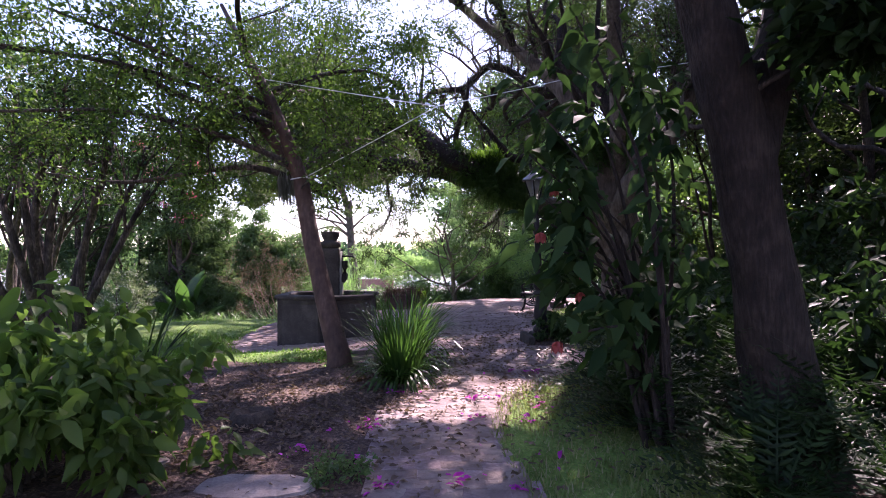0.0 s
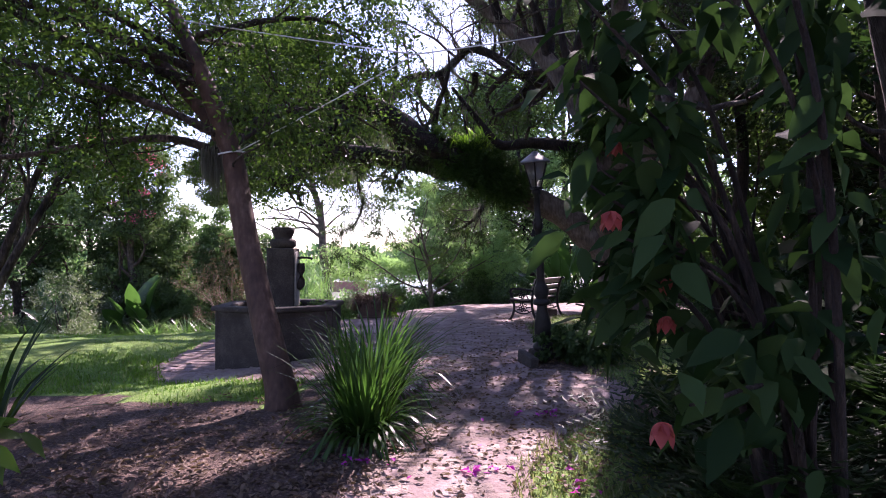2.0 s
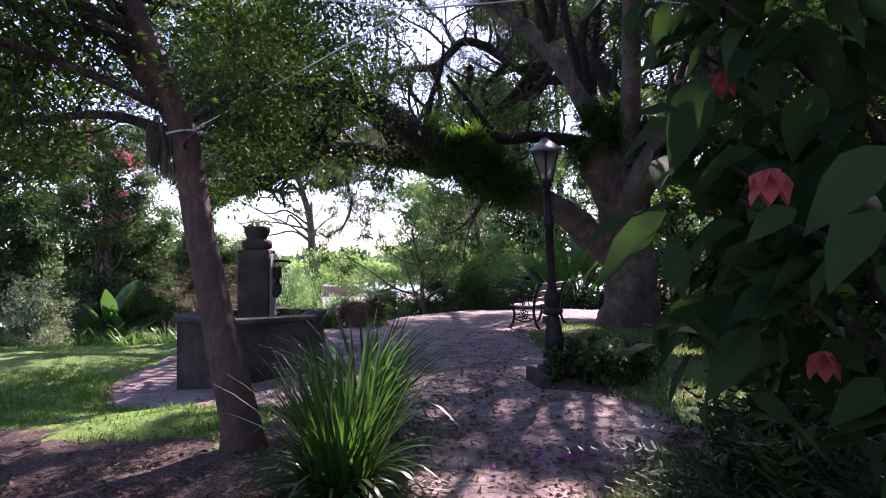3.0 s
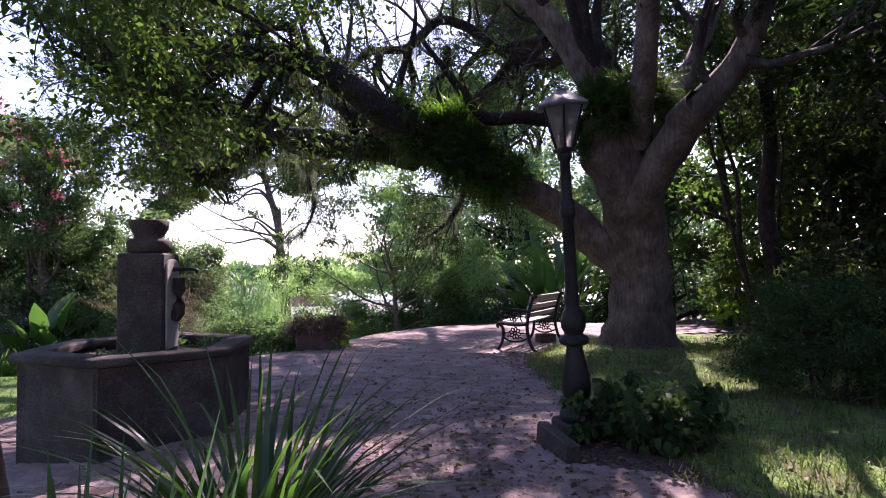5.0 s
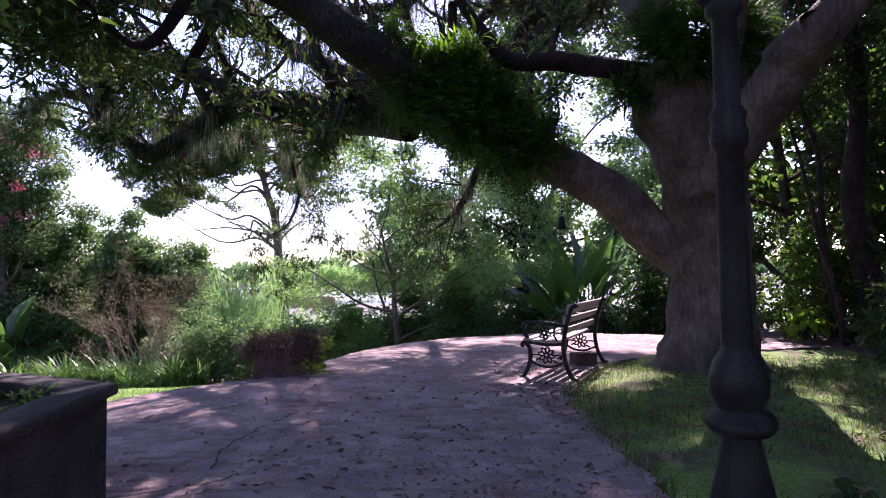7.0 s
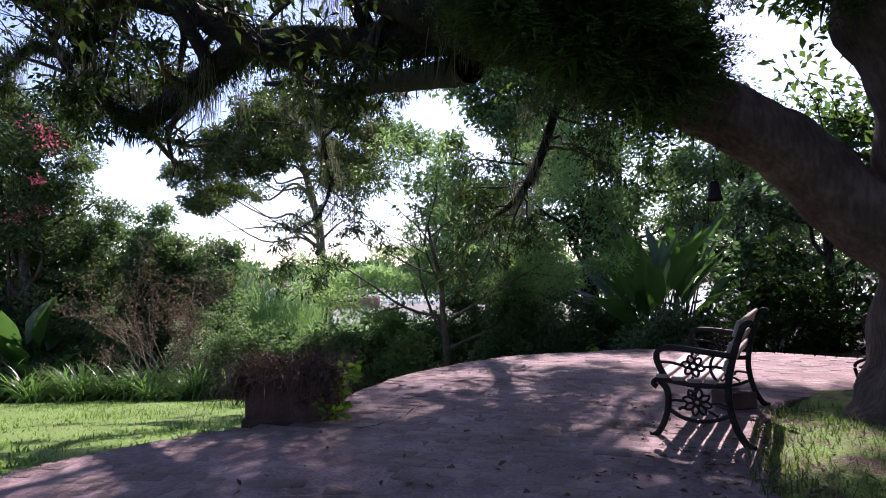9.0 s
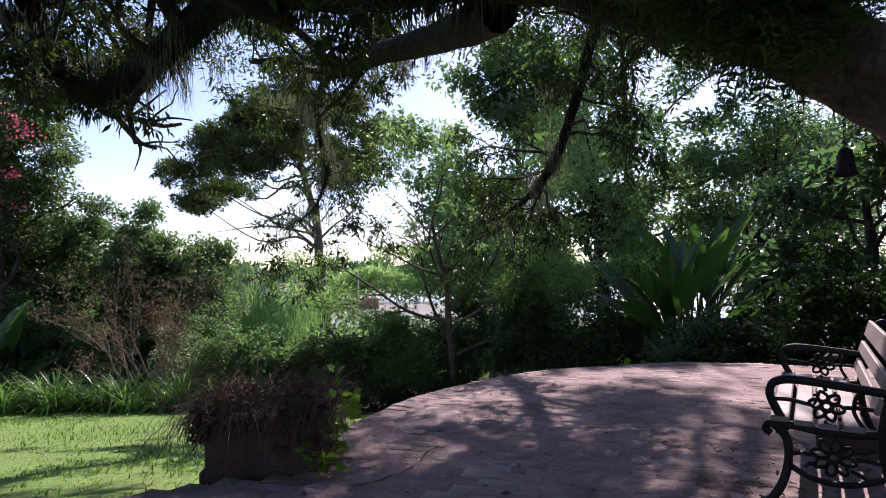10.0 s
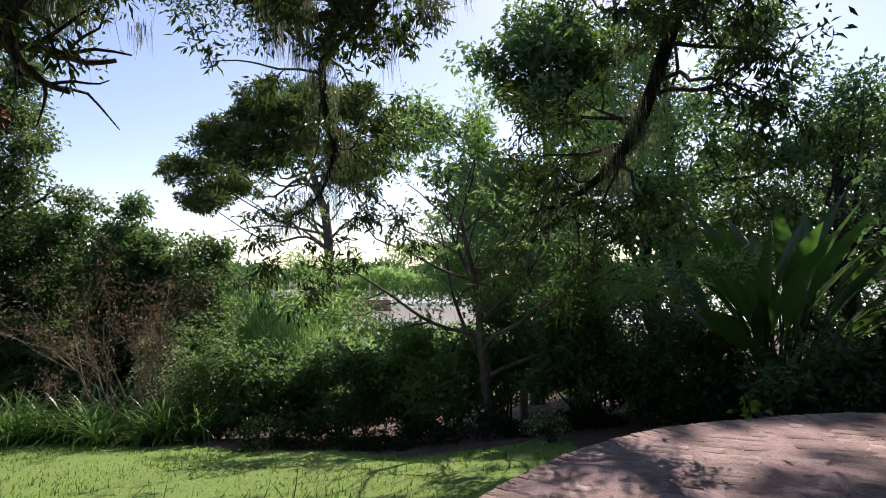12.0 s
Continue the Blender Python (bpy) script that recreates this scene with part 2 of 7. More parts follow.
def leaves(P, D, U, L, W, fold=0.2, sag=0.1):
    """Small leaves: two triangles each, folded on the midrib."""
    P, D = np.asarray(P, float), unit(D)
    S = unit(np.cross(D, U))
    N = np.cross(S, D)
    L = np.broadcast_to(np.asarray(L, float), (len(P),))[:, None]
    W = np.broadcast_to(np.asarray(W, float), (len(P),))[:, None]
    mid = P + D * L * 0.45
    V = np.stack([P, mid - S * W / 2 + N * W * fold, P + D * L - N * L * sag, mid + S * W / 2 + N * W * fold], 1).reshape(-1, 3)
    b = np.arange(len(P))[:, None] * 4
    F = np.concatenate([b + [0, 1, 2], b + [0, 2, 3]], 1).reshape(-1, 3)
    return V, F


def big_leaves(P, D, U, L, W, sag=0.25, fold=0.15, wave=0.0, rng=None):
    """Large leaves with a rounded outline, a midrib fold and a drooping tip; fourteen triangles each."""
    P, D = np.asarray(P, float), unit(D)
    S = unit(np.cross(D, U))
    N = np.cross(S, D)
    n = len(P)
    L = np.broadcast_to(np.asarray(L, float), (n,))
    W = np.broadcast_to(np.asarray(W, float), (n,))
    st = np.array([0.0, 0.12, 0.32, 0.58, 0.82, 1.0])
    wd = np.array([0.0, 0.55, 1.0, 0.88, 0.42, 0.0])
    C = P[:, None] + D[:, None] * (L[:, None] * st)[..., None] - (N[:, None] * 0 + np.array([0, 0, 1.0])) * (L[:, None] * sag * st ** 2)[..., None]
    h = (W[:, None] / 2 * wd)[..., None]
    lift = N[:, None] * h * fold * 2
    A = C - S[:, None] * h + lift
    B = C + S[:, None] * h + lift
    if wave and rng is not None:
        A += N[:, None] * h * rng.normal(0, wave, A.shape[:2])[..., None]
        B += N[:, None] * h * rng.normal(0, wave, A.shape[:2])[..., None]
    V = np.stack([C, A, B], 2).reshape(n, -1, 3)          # station-major: centre, left, right
    tri = []
    for s in range(5):
        c0, a0, b0, c1, a1, b1 = 3 * s, 3 * s + 1, 3 * s + 2, 3 * s + 3, 3 * s + 4, 3 * s + 5
        if s == 0:
            tri += [(c0, c1, a1), (c0, b1, c1)]
        elif s == 4:
            tri += [(c0, c1, a0), (c0, b0, c1)]
        else:
            tri += [(c0, c1, a1), (c0, a1, a0), (c0, b1, c1), (c0, b0, b1)]
    tri = np.array(tri)
    F = (np.arange(n)[:, None, None] * 18 + tri[None]).reshape(-1, 3)
    return V.reshape(-1, 3), F


def straps(P, az, el, L, W, bend=1.2, seg=4, twist=0.0):
    """Long arching blades, quads: start, heading, first elevation, length, width, how far they arch over."""
    P = np.asarray(P, float)
    n = len(P)
    az, el, L, W, bend = [np.broadcast_to(np.asarray(v, float), (n,)) for v in (az, el, L, W, bend)]
    H = np.stack([np.cos(az), np.sin(az), np.zeros(n)], 1)
    S = np.stack([-np.sin(az + twist), np.cos(az + twist), np.zeros(n)], 1)
    p = P.copy()
    rows = []
    for i in range(seg + 1):
        t = i / seg
        w = W * (1 - t ** 2.2) * 0.5 + 0.0006
        rows += [p - S * w[:, None], p + S * w[:, None]]
        e = el - bend * t
        p = p + (H * np.cos(e)[:, None] + np.array([0, 0, 1.0]) * np.sin(e)[:, None]) * (L / seg)[:, None]
    V = np.stack(rows, 1).reshape(-1, 3)
    b = np.arange(n)[:, None, None] * (2 * seg + 2)
    q = np.array([[2 * i, 2 * i + 1, 2 * i + 3, 2 * i + 2] for i in range(seg)])[None]
    return V, (b + q).reshape(-1, 4)


def fronds(rng, P, az, el, L, bend, pairs=11, wide=0.16):
    """Fern fronds: a thin arching midrib with small leaflets in two ranks."""
    P = np.asarray(P, float)
    n = len(P)
    az, el, L, bend = [np.broadcast_to(np.asarray(v, float), (n,)) for v in (az, el, L, bend)]
    rib = straps(P, az, el, L, 0.006, bend, 4)
    H = np.stack([np.cos(az), np.sin(az), np.zeros(n)], 1)
    S = np.stack([-np.sin(az), np.cos(az), np.zeros(n)], 1)
    p, seg = P.copy(), 2 * pairs
    Q, D, U, W = [], [], [], []
    for i in range(seg):
        t = i / seg
        e = el - bend * t
        T = H * np.cos(e)[:, None] + np.array([0, 0, 1.0]) * np.sin(e)[:, None]
        p = p + T * (L / seg)[:, None]
        if i % 2 and i > 1:
            for side in (-1, 1):
                Q.append(p)
                D.append(S * side + T * 0.45 + rng.normal(0, 0.15, (n, 3)))
                U.append(np.cross(S, T) + rng.normal(0, 0.2, (n, 3)))
                W.append(L * wide * (0.55 + 0.45 * np.sin(math.pi * min(1, t * 1.15))) * (1 - 0.6 * t ** 3))
    Q, D, U, W = [np.concatenate(v) for v in (Q, D, U, W)]
    V, F = leaves(Q, D, U, W, np.minimum(W * 0.3, 0.026), 0.1, 0.15)
    a, b = rib
    b = np.concatenate([b[:, [0, 1, 2]], b[:, [0, 2, 3]]])
    return join([(a, b), (V, F)])


# openings in the canopy: centre and half widths of the sunny spots that they leave on the ground
GAPS = [(0.15, 5.0, 1.0, 0.95), (-1.2, 21.7, 3.2, 2.0), (2.9, 7.6, 0.8, 0.45), (-4.5, 17.9, 1.9, 0.5), (3.5, 10.3, 0.6, 0.45), (4.6, 15.9, 2.2, 1.2), (2.8, 16.9, 2.3, 0.62), (2.75, 13.1, 1.2, 0.6), (3.1, 8.3, 0.7, 0.3), (-1.3, 5.1, 0.5, 0.25), (4.3, 11.7, 0.25, 0.2)]


def open_to_sun(P):
    """Which places would shade one of the sunny spots."""
    s = P[:, 2] / to_sun.z
    gx, gy = P[:, 0] - to_sun.x * s, P[:, 1] - to_sun.y * s
    wob = 0.4 * np.sin(gx * 4.1 + 1.0) * np.cos(gy * 5.3) + 0.35 * np.sin(gx * 9.0 + gy * 4.0) * np.cos(gy * 11.0 - gx * 3.0) + 0.3 * np.sin(P[:, 0] * 23.0 + P[:, 2] * 17.0)
    r = np.zeros(len(P), bool)
    for x, y, rx, ry in GAPS:
        r |= ((gx - x) / rx) ** 2 + ((gy - y) / ry) ** 2 < 1 + wob
    return r & ((P[:, 2] > 1.8) | (gy < 19.5))


def rand_dirs(rng, n, up=0.0, flat=1.0):
    d = rng.normal(size=(n, 3))
    d[:, 2] = d[:, 2] * flat + up
    return unit(d)


def leaf_cloud(rng, C, n, sigma, L, W, up=0.0, droop=0.2, outward=None, flat=1.0, big=False, at=None):
    """n leaves gathered round the clump centres C."""
    C = np.asarray(C, float)
    k = rng.integers(0, len(C), n)
    size = rng.uniform(0.55, 1.35, len(C))[k]
    off = unit(rng.normal(size=(n, 3))) * (rng.uniform(0.05, 1, n) ** 0.6 * sigma * 1.75 * size)[:, None] * np.array([1, 1, 0.62])
    P = C[k] + off
    D = unit(off * 0.7 / max(sigma, 1e-6) + rng.normal(size=(n, 3)) * 0.8 + np.array([0, 0, up - droop]))
    U = unit(rng.normal(size=(n, 3)) * flat + np.array([0, 0, 1.0]))
    s = rng.uniform(0.6, 1.25, n)
    if at is not None:
        ok = ~open_to_sun(P + np.asarray(at, float))
        P, D, U, s = P[ok], D[ok], U[ok], s[ok]
    if big:
        return big_leaves(P, D, U, L * s, W * s, sag=0.25, wave=0.15, rng=rng)
    return leaves(P, D, U, L * s, W * s)


def grow(rng, start, heading, length, radius, level, tubes, tips, kids=4, wander=0.25, rise=0.1, spread=0.9, sides=5, shrink=0.6):
    """A branch with its side branches; tips gathers the places where leaves sit."""
    n = 5
    p, d = np.array(start, float), unit(heading)
    pts, ds = [p.copy()], [d]
    for i in range(n):
        d = unit(d + rng.normal(0, wander, 3) + np.array([0, 0, rise]))
        p = p + d * length / n
        pts.append(p.copy())
        ds.append(d)
    pts = np.array(pts)
    R = np.linspace(radius, radius * 0.35, n + 1)
    q, r = smooth_line(pts, R, 2) if level > 0 else (pts, R)
    tubes.append(tube(q, r, sides))
    if level <= 0:
        tips += [pts[2], pts[3], pts[4], pts[5]]
        return
    tips.append(pts[-1])
    for i in range(kids):
        t = rng.uniform(0.3, 1.0) * n
        a = int(min(t, n - 1))
        s = pts[a] + (pts[a + 1] - pts[a]) * (t - a)
        side = unit(rng.normal(size=3))
        grow(rng, s, unit(ds[a] + side * spread), length * shrink * rng.uniform(0.7, 1.15), R[a] * 0.55, level - 1, tubes, tips,
             kids, wander, rise, spread, max(4, sides - 2), shrink)


def thin(rng, tips, keep):
    tips = np.array(tips)
    return tips if keep >= 1 else tips[rng.uniform(size=len(tips)) < keep]


def tree(name, x, y, z, height, spread, r, seed, bark, leaf, n, L, W, label, clear=0.35, mains=7, levels=1, kids=4, sigma=0.4, rise=0.08,
         lean=(0, 0), droop=0.2, category="tree", group="", shape=0.5, keep=1.0):
    rng = np.random.default_rng(seed)
    e = empty(name, x, y, z, label, category, group)
    tubes, tips = [], []
    k = 7
    P = np.zeros((k, 3))
    P[:, 2] = np.linspace(-0.3, height * 0.86, k)
    t = np.linspace(0, 1, k)
    P[:, 0] = lean[0] * t + np.cumsum(rng.normal(0, height * 0.012, k)) * (t > 0)
    P[:, 1] = lean[1] * t + np.cumsum(rng.normal(0, height * 0.012, k)) * (t > 0)
    R = np.interp(t, [0, 0.12, 1], [r * 1.35, r, r * 0.3])
    q, rr = smooth_line(P, R, 4)
    tubes.append(tube(q, rr, 9, 0.08, seed))
    for i in range(mains):
        f = clear + (1 - clear) * (i + rng.uniform(0, 0.8)) / mains
        s = np.array([np.interp(f, t, P[:, j]) for j in range(3)])
        az = i * 2.4 + rng.uniform(-0.5, 0.5)
        prof = (1 - abs(f - (clear + (1 - clear) * shape)) / 0.9)
        d = np.array([math.cos(az), math.sin(az), 0.35 + 0.6 * (f - clear)])
        grow(rng, s, d, spread * prof * rng.uniform(0.75, 1.1), np.interp(f, t, R) * 0.55, levels, tubes, tips, kids, rise=rise)
    tips.append(P[-1])
    np_part("trunk", tubes, bark, e, smooth=True)
    np_part("crown", leaf_cloud(rng, thin(rng, tips, keep), int(n * 1.4), sigma * 0.85, L * 0.76, W * 0.8, droop=droop, at=(x, y, z)), leaf, e, kind="stuff")
    return e


def shrub(name, x, y, z, rx, ry, h, seed, leaf, n, L, W, label, bark=None, clumps=60, sigma=0.16, hollow=0.55, category="shrub", group="", big=False, droop=0.1, stems=9, tall=False, lift=0.0):
    """A bushy dome on many thin stems, with an uneven outline."""
    rng = np.random.default_rng(seed)
    e = empty(name, x, y, z, label, category, group)
    d = rand_dirs(rng, clumps)
    d[:, 2] = np.abs(d[:, 2])
    rad = rng.uniform(hollow, 1.0, clumps) * (0.85 + 0.25 * np.sin(d[:, 0] * 4 + seed) * np.cos(d[:, 1] * 5))
    C = d * rad[:, None] * np.array([rx, ry, h * 0.92]) + np.array([0, 0, h * 0.08])
    if tall:
        k = rng.integers(0, 6, clumps)
        t, u = np.arange(6) * 2.4 + seed, np.sqrt((np.arange(6) + 0.3) / 6)
        top = h * rng.uniform(0.74, 1.0, 6) * (1.02 - 0.18 * u)
        f = rng.uniform(0.03, 1, clumps)
        a, w = rng.uniform(0, 6.28, clumps), np.sqrt(rng.uniform(0, 1, clumps)) * np.sqrt(1 - 0.94 * f ** 2.2) * 0.5
        C = np.stack([rx * (0.7 * u[k] * np.cos(t[k]) * (0.6 + 0.6 * f) + w * np.cos(a)), ry * (0.7 * u[k] * np.sin(t[k]) + w * np.sin(a)), top[k] * f], 1)
    C[:, 2] += lift * (1 - C[:, 2] / h)
    tubes = []
    for i in range(min(stems, clumps)):
        c = C[i]
        s = np.array([rng.normal(0, rx * 0.12), rng.normal(0, ry * 0.12), -0.1])
        m = (s + c) / 2 + rng.normal(0, 0.06 * h, 3) + np.array([-c[0] * 0.15, -c[1] * 0.15, 0])
        q, r = smooth_line([s, m, c], [0.012 + h * 0.008, 0.008 + h * 0.005, 0.004], 4)
        tubes.append(tube(q, r, 5))
    for VF in tubes:
        np_part("stem", VF, bark or BARK_DARK, e, smooth=True)
    if not big:
        n, sigma, L, W = int(n * 1.2), sigma * 0.88, L * 0.8, W * 0.84
    np_part("foliage", leaf_cloud(rng, C, n, sigma, L, W, droop=droop, big=big, at=(x, y, z)), leaf, e, kind="stuff")
    return e


def lathe(profile, sides=24, phase=0.0):
    """Revolved profile of (radius, height), quads."""
    a = np.linspace(0, 2 * np.pi, sides, endpoint=False) + phase
    V = np.array([[r * math.cos(t), r * math.sin(t), h] for r, h in profile for t in a])
    F = []
    for i in range(len(profile) - 1):
        for j in range(sides):
            k = (j + 1) % sides
            F.append((i * sides + j, i * sides + k, (i + 1) * sides + k, (i + 1) * sides + j))
    return V, np.array(F)


def box_bm(sx, sy, sz, at=(0, 0, 0), bevel=0.0, turn=None, seg=1):
    bm = bmesh.new()
    bmesh.ops.create_cube(bm, size=1.0)
    bmesh.ops.scale(bm, vec=(sx, sy, sz), verts=bm.verts)
    if bevel:
        bmesh.ops.bevel(bm, geom=bm.edges[:], offset=bevel, segments=seg, affect="EDGES")
    if turn is not None:
        bmesh.ops.transform(bm, matrix=turn, verts=bm.verts)
    bmesh.ops.translate(bm, vec=at, verts=bm.verts)
    return bm


def inside(poly, x, y):
    """Which of the points lie in the polygon."""
    x, y = np.asarray(x, float), np.asarray(y, float)
    r = np.zeros(x.shape, bool)
    n = len(poly)
    for i in range(n):
        (x0, y0), (x1, y1) = poly[i], poly[(i + 1) % n]
        if y0 == y1:
            continue
        c = ((y0 > y) != (y1 > y)) & (x < (x1 - x0) * (y - y0) / (y1 - y0) + x0)
        r ^= c
    return r


# ---------------------------------------------------------------- plan
CX, CY, CR = 3.18, 13.68, 3.95                     # the round terrace
PATH_LEFT = [(-0.42, -3), (-0.4, 2.9), (-0.55, 4.2), (-0.42, 5.1), (-0.2, 6.5), (-0.3, 7.4), (-1.4, 7.5), (-2.9, 8.0), (-3.5, 9.2), (-3.3, 11.0), (-2.4, 12.6), (-2.05, 13.05), (-1.5, 13.5), (-0.7, 13.75), (-0.5, 14.4)]
PATH_RIGHT = [(2.0, 14.4), (2.82, 13.5), (2.42, 12.85), (2.04, 12.15), (1.9, 11.0), (1.78, 9.6), (1.45, 8.9), (1.2, 8.0), (1.72, 7.7), (2.0, 7.2), (1.95, 6.7), (1.6, 6.2), (1.3, 5.9), (0.95, 5.5), (0.62, 5.0), (0.41, 3.95), (0.52, 2.9), (0.55, -3)]
PATH = PATH_LEFT + PATH_RIGHT
OAK_GRASS = [(2.82, 13.5), (3.4, 14.15), (4.08, 14.57), (4.6, 14.7), (5.6, 14.8), (7.4, 14.9), (7.4, 12.8), (2.0, 12.0), (2.42, 12.85)]


def paved(x, y):
    x, y = np.asarray(x, float), np.asarray(y, float)
    return (inside(PATH, x, y) | (np.hypot(x - CX, y - CY) < CR) & (y > 13.0)) & ~inside(OAK_GRASS, x, y)


def fall(y):
    """The whole garden sinks a little towards the river."""
    return 0.0062 * np.clip(np.asarray(y, float), 0, 16.5)


def ground_z(x, y):
    x, y = np.asarray(x, float), np.asarray(y, float)
    start = np.interp(x, [-1.0, 4.5, 8.0], [10.6, 13.5, 17.0])
    f = y - start
    z = np.interp(f, [0, 1.5, 13.5, 20.5, 26, 60, 75, 240, 262, 300, 3000], [0, -0.1, -2.05, -4.0, -4.6, -4.9, -6.5, -6.5, -4.4, -4.2, -4.2])
    on = np.hypot(x - CX, y - CY)
    lift = np.clip((CR + 0.12 - on) / 0.1, 0, 1) * (y > 12.5)
    z = np.where(paved(x, y), 0.0, z * (1 - lift)) - fall(y)
    z = z + np.where(paved(x, y), 0.006 * np.sin(x * 2.3 + 0.7 * y) * np.cos(1.9 * y - 0.6 * x) + 0.004 * np.sin(5.1 * x - 3.3 * y), 0)
    return z - 0.2 * np.exp(-((x + 3.0) / 1.1) ** 2 - ((y - 8.8) / 1.5) ** 2)


def lawn_amount(x, y):
    """One where there is lawn, none on bare or littered soil."""
    x, y = np.asarray(x, float), np.asarray(y, float)
    far = np.interp(x, [-7.5, -4.0, -1.5, 1.0], [24.2, 22.9, 22.2, 21.7]) + 0.12 * np.sin(x * 2.1)
    left = (x < -1.2) & (y > 6.75 + 0.35 * np.sin(x * 1.3) + 0.18 * np.sin(x * 3.7 + 1.0)) & (y < far) & (x > -16)
    left |= (x < 1.6) & (y > 12.5) & (y < far) & (x > -16)
    strip = (x > 0.35) & (x < 1.7) & (y > 2.2) & (y < 6.3)
    oak = (x > 1.6) & (x < 7.2) & (y > 8.3) & (y < 14.9) | (x > 1.75) & (x < 4.6) & (y > 6.5) & (y < 8.6)
    return np.maximum((left | strip).astype(float), oak * 0.56)


def ground_sheet():
    fx = np.arange(-12, 9.01, 0.25)
    fy = np.arange(-4, 30.01, 0.25)
    gx = np.concatenate([-12 - np.geomspace(0.5, 1500, 26)[::-1], fx, 9 + np.geomspace(0.5, 1500, 26)])
    gy = np.concatenate([-4 - np.geomspace(0.5, 600, 18)[::-1], fy, 30 + np.geomspace(0.5, 2500, 46)])
    X, Y = np.meshgrid(gx, gy)
    Z = ground_z(X, Y)
    rng = np.random.default_rng(3)
    near = (np.abs(X) < 20) & (Y < 32)
    hum = 0.025 * np.sin(X * 1.7 + 0.4 * Y) * np.cos(Y * 1.3) + 0.012 * rng.normal(size=X.shape)
    Z = Z + np.where(near & ~paved(X, Y), hum, 0)
    Z = np.where(paved(X, Y), Z - 0.05, Z)
    V = np.stack([X, Y, Z], -1).reshape(-1, 3)
    h, w = X.shape
    i = (np.arange(h - 1)[:, None] * w + np.arange(w - 1)[None]).reshape(-1, 1)
    F = np.concatenate([i, i + 1, i + w + 1, i + w], 1)
    m, nt, p = material("garden_ground")
    at = nt.nodes.new("ShaderNodeAttribute")
    at.attribute_name = "lawn"
    soil = ramp(nt, noise_tex(nt, 4, 6), (0.3, (0.035, 0.02, 0.016)), (0.5, (0.085, 0.048, 0.038)), (0.7, (0.15, 0.09, 0.072)))
    litter = ramp(nt, noise_tex(nt, 45, 3), (0.38, (0.03, 0.019, 0.015)), (0.56, (0.12, 0.075, 0.058)), (0.7, (0.34, 0.24, 0.185)))
    soil = mix(nt, 0.55, soil, litter)
    turf = ramp(nt, noise_tex(nt, 30, 4), (0.3, (0.07, 0.15, 0.02)), (0.55, (0.14, 0.255, 0.04)), (0.75, (0.22, 0.31, 0.075)))
    worn = nt.nodes.new("ShaderNodeMapRange")
    worn.inputs[1].default_value, worn.inputs[2].default_value, worn.inputs[4].default_value = 0.48, 0.7, 0.22
    nt.links.new(noise_tex(nt, 1.1, 5), worn.inputs[0])
    turf = mix(nt, worn.outputs[0], turf, (0.2, 0.17, 0.075))
    edge = math_node(nt, "ADD", at.outputs["Fac"], math_node(nt, "MULTIPLY", math_node(nt, "SUBTRACT", noise_tex(nt, 3, 4), 0.5), 0.9))
    sharp = nt.nodes.new("ShaderNodeMapRange")
    sharp.inputs[1].default_value, sharp.inputs[2].default_value = 0.4, 0.6
    nt.links.new(edge, sharp.inputs[0])
    nt.links.new(mix(nt, sharp.outputs[0], soil, turf), p.inputs["Base Color"])
    p.inputs["Roughness"].default_value = 0.95
    bump(nt, p, noise_tex(nt, 55, 3), 0.8, 0.03)
    ob = np_part("ground", (V, F), m, smooth=True)
    a = ob.data.attributes.new("lawn", "FLOAT", "POINT")
    a.data.foreach_set("value", lawn_amount(X, Y).ravel().astype(np.float32))
    tagged(ob, "garden soil with leaf litter and sloping lawn", "ground", kind="structure")


ground_sheet()

# river
wm, wnt, wp = material("river_water")
# pale base: the reflected bright sky is put into the water colour
wp.inputs["Base Color"].default_value = (0.42, 0.38, 0.35, 1)
wp.inputs["Roughness"].default_value = 0.2
bump(wnt, wp, noise_tex(wnt, 0.8, 3), 0.4, 0.15)
river = np_part("river_water", (np.array([[-900, 78, -5.3], [900, 78, -5.3], [900, 262, -5.3], [-900, 262, -5.3]]), np.array([[0, 1, 2, 3]])), wm)
tagged(river, "wide river, its sky glare put into a pale brown colour", "water", kind="structure")

# ---------------------------------------------------------------- far distance
def far_wood(name, x0, x1, y, z, h, n, seed, leaf, L, W, label, depth=14):
    """A belt of far foliage with an uneven top."""
    rng = np.random.default_rng(seed)
    X = rng.uniform(x0, x1, n)
    top = h * (0.72 + 0.16 * np.sin(X * 0.09 + seed) + 0.12 * np.sin(X * 0.31 + 2 * seed))
    P = np.stack([X, y + rng.uniform(0, depth, n), z + top * np.sqrt(rng.uniform(0, 1, n))], 1)
    s = rng.uniform(0.6, 1.3, n)
    V, F = leaves(P, rand_dirs(rng, n, 0.2), rand_dirs(rng, n, 0.6), L * s, W * s)
    ob = np_part(name, (V, F), leaf)
    return tagged(ob, label, "woodland", kind="stuff")


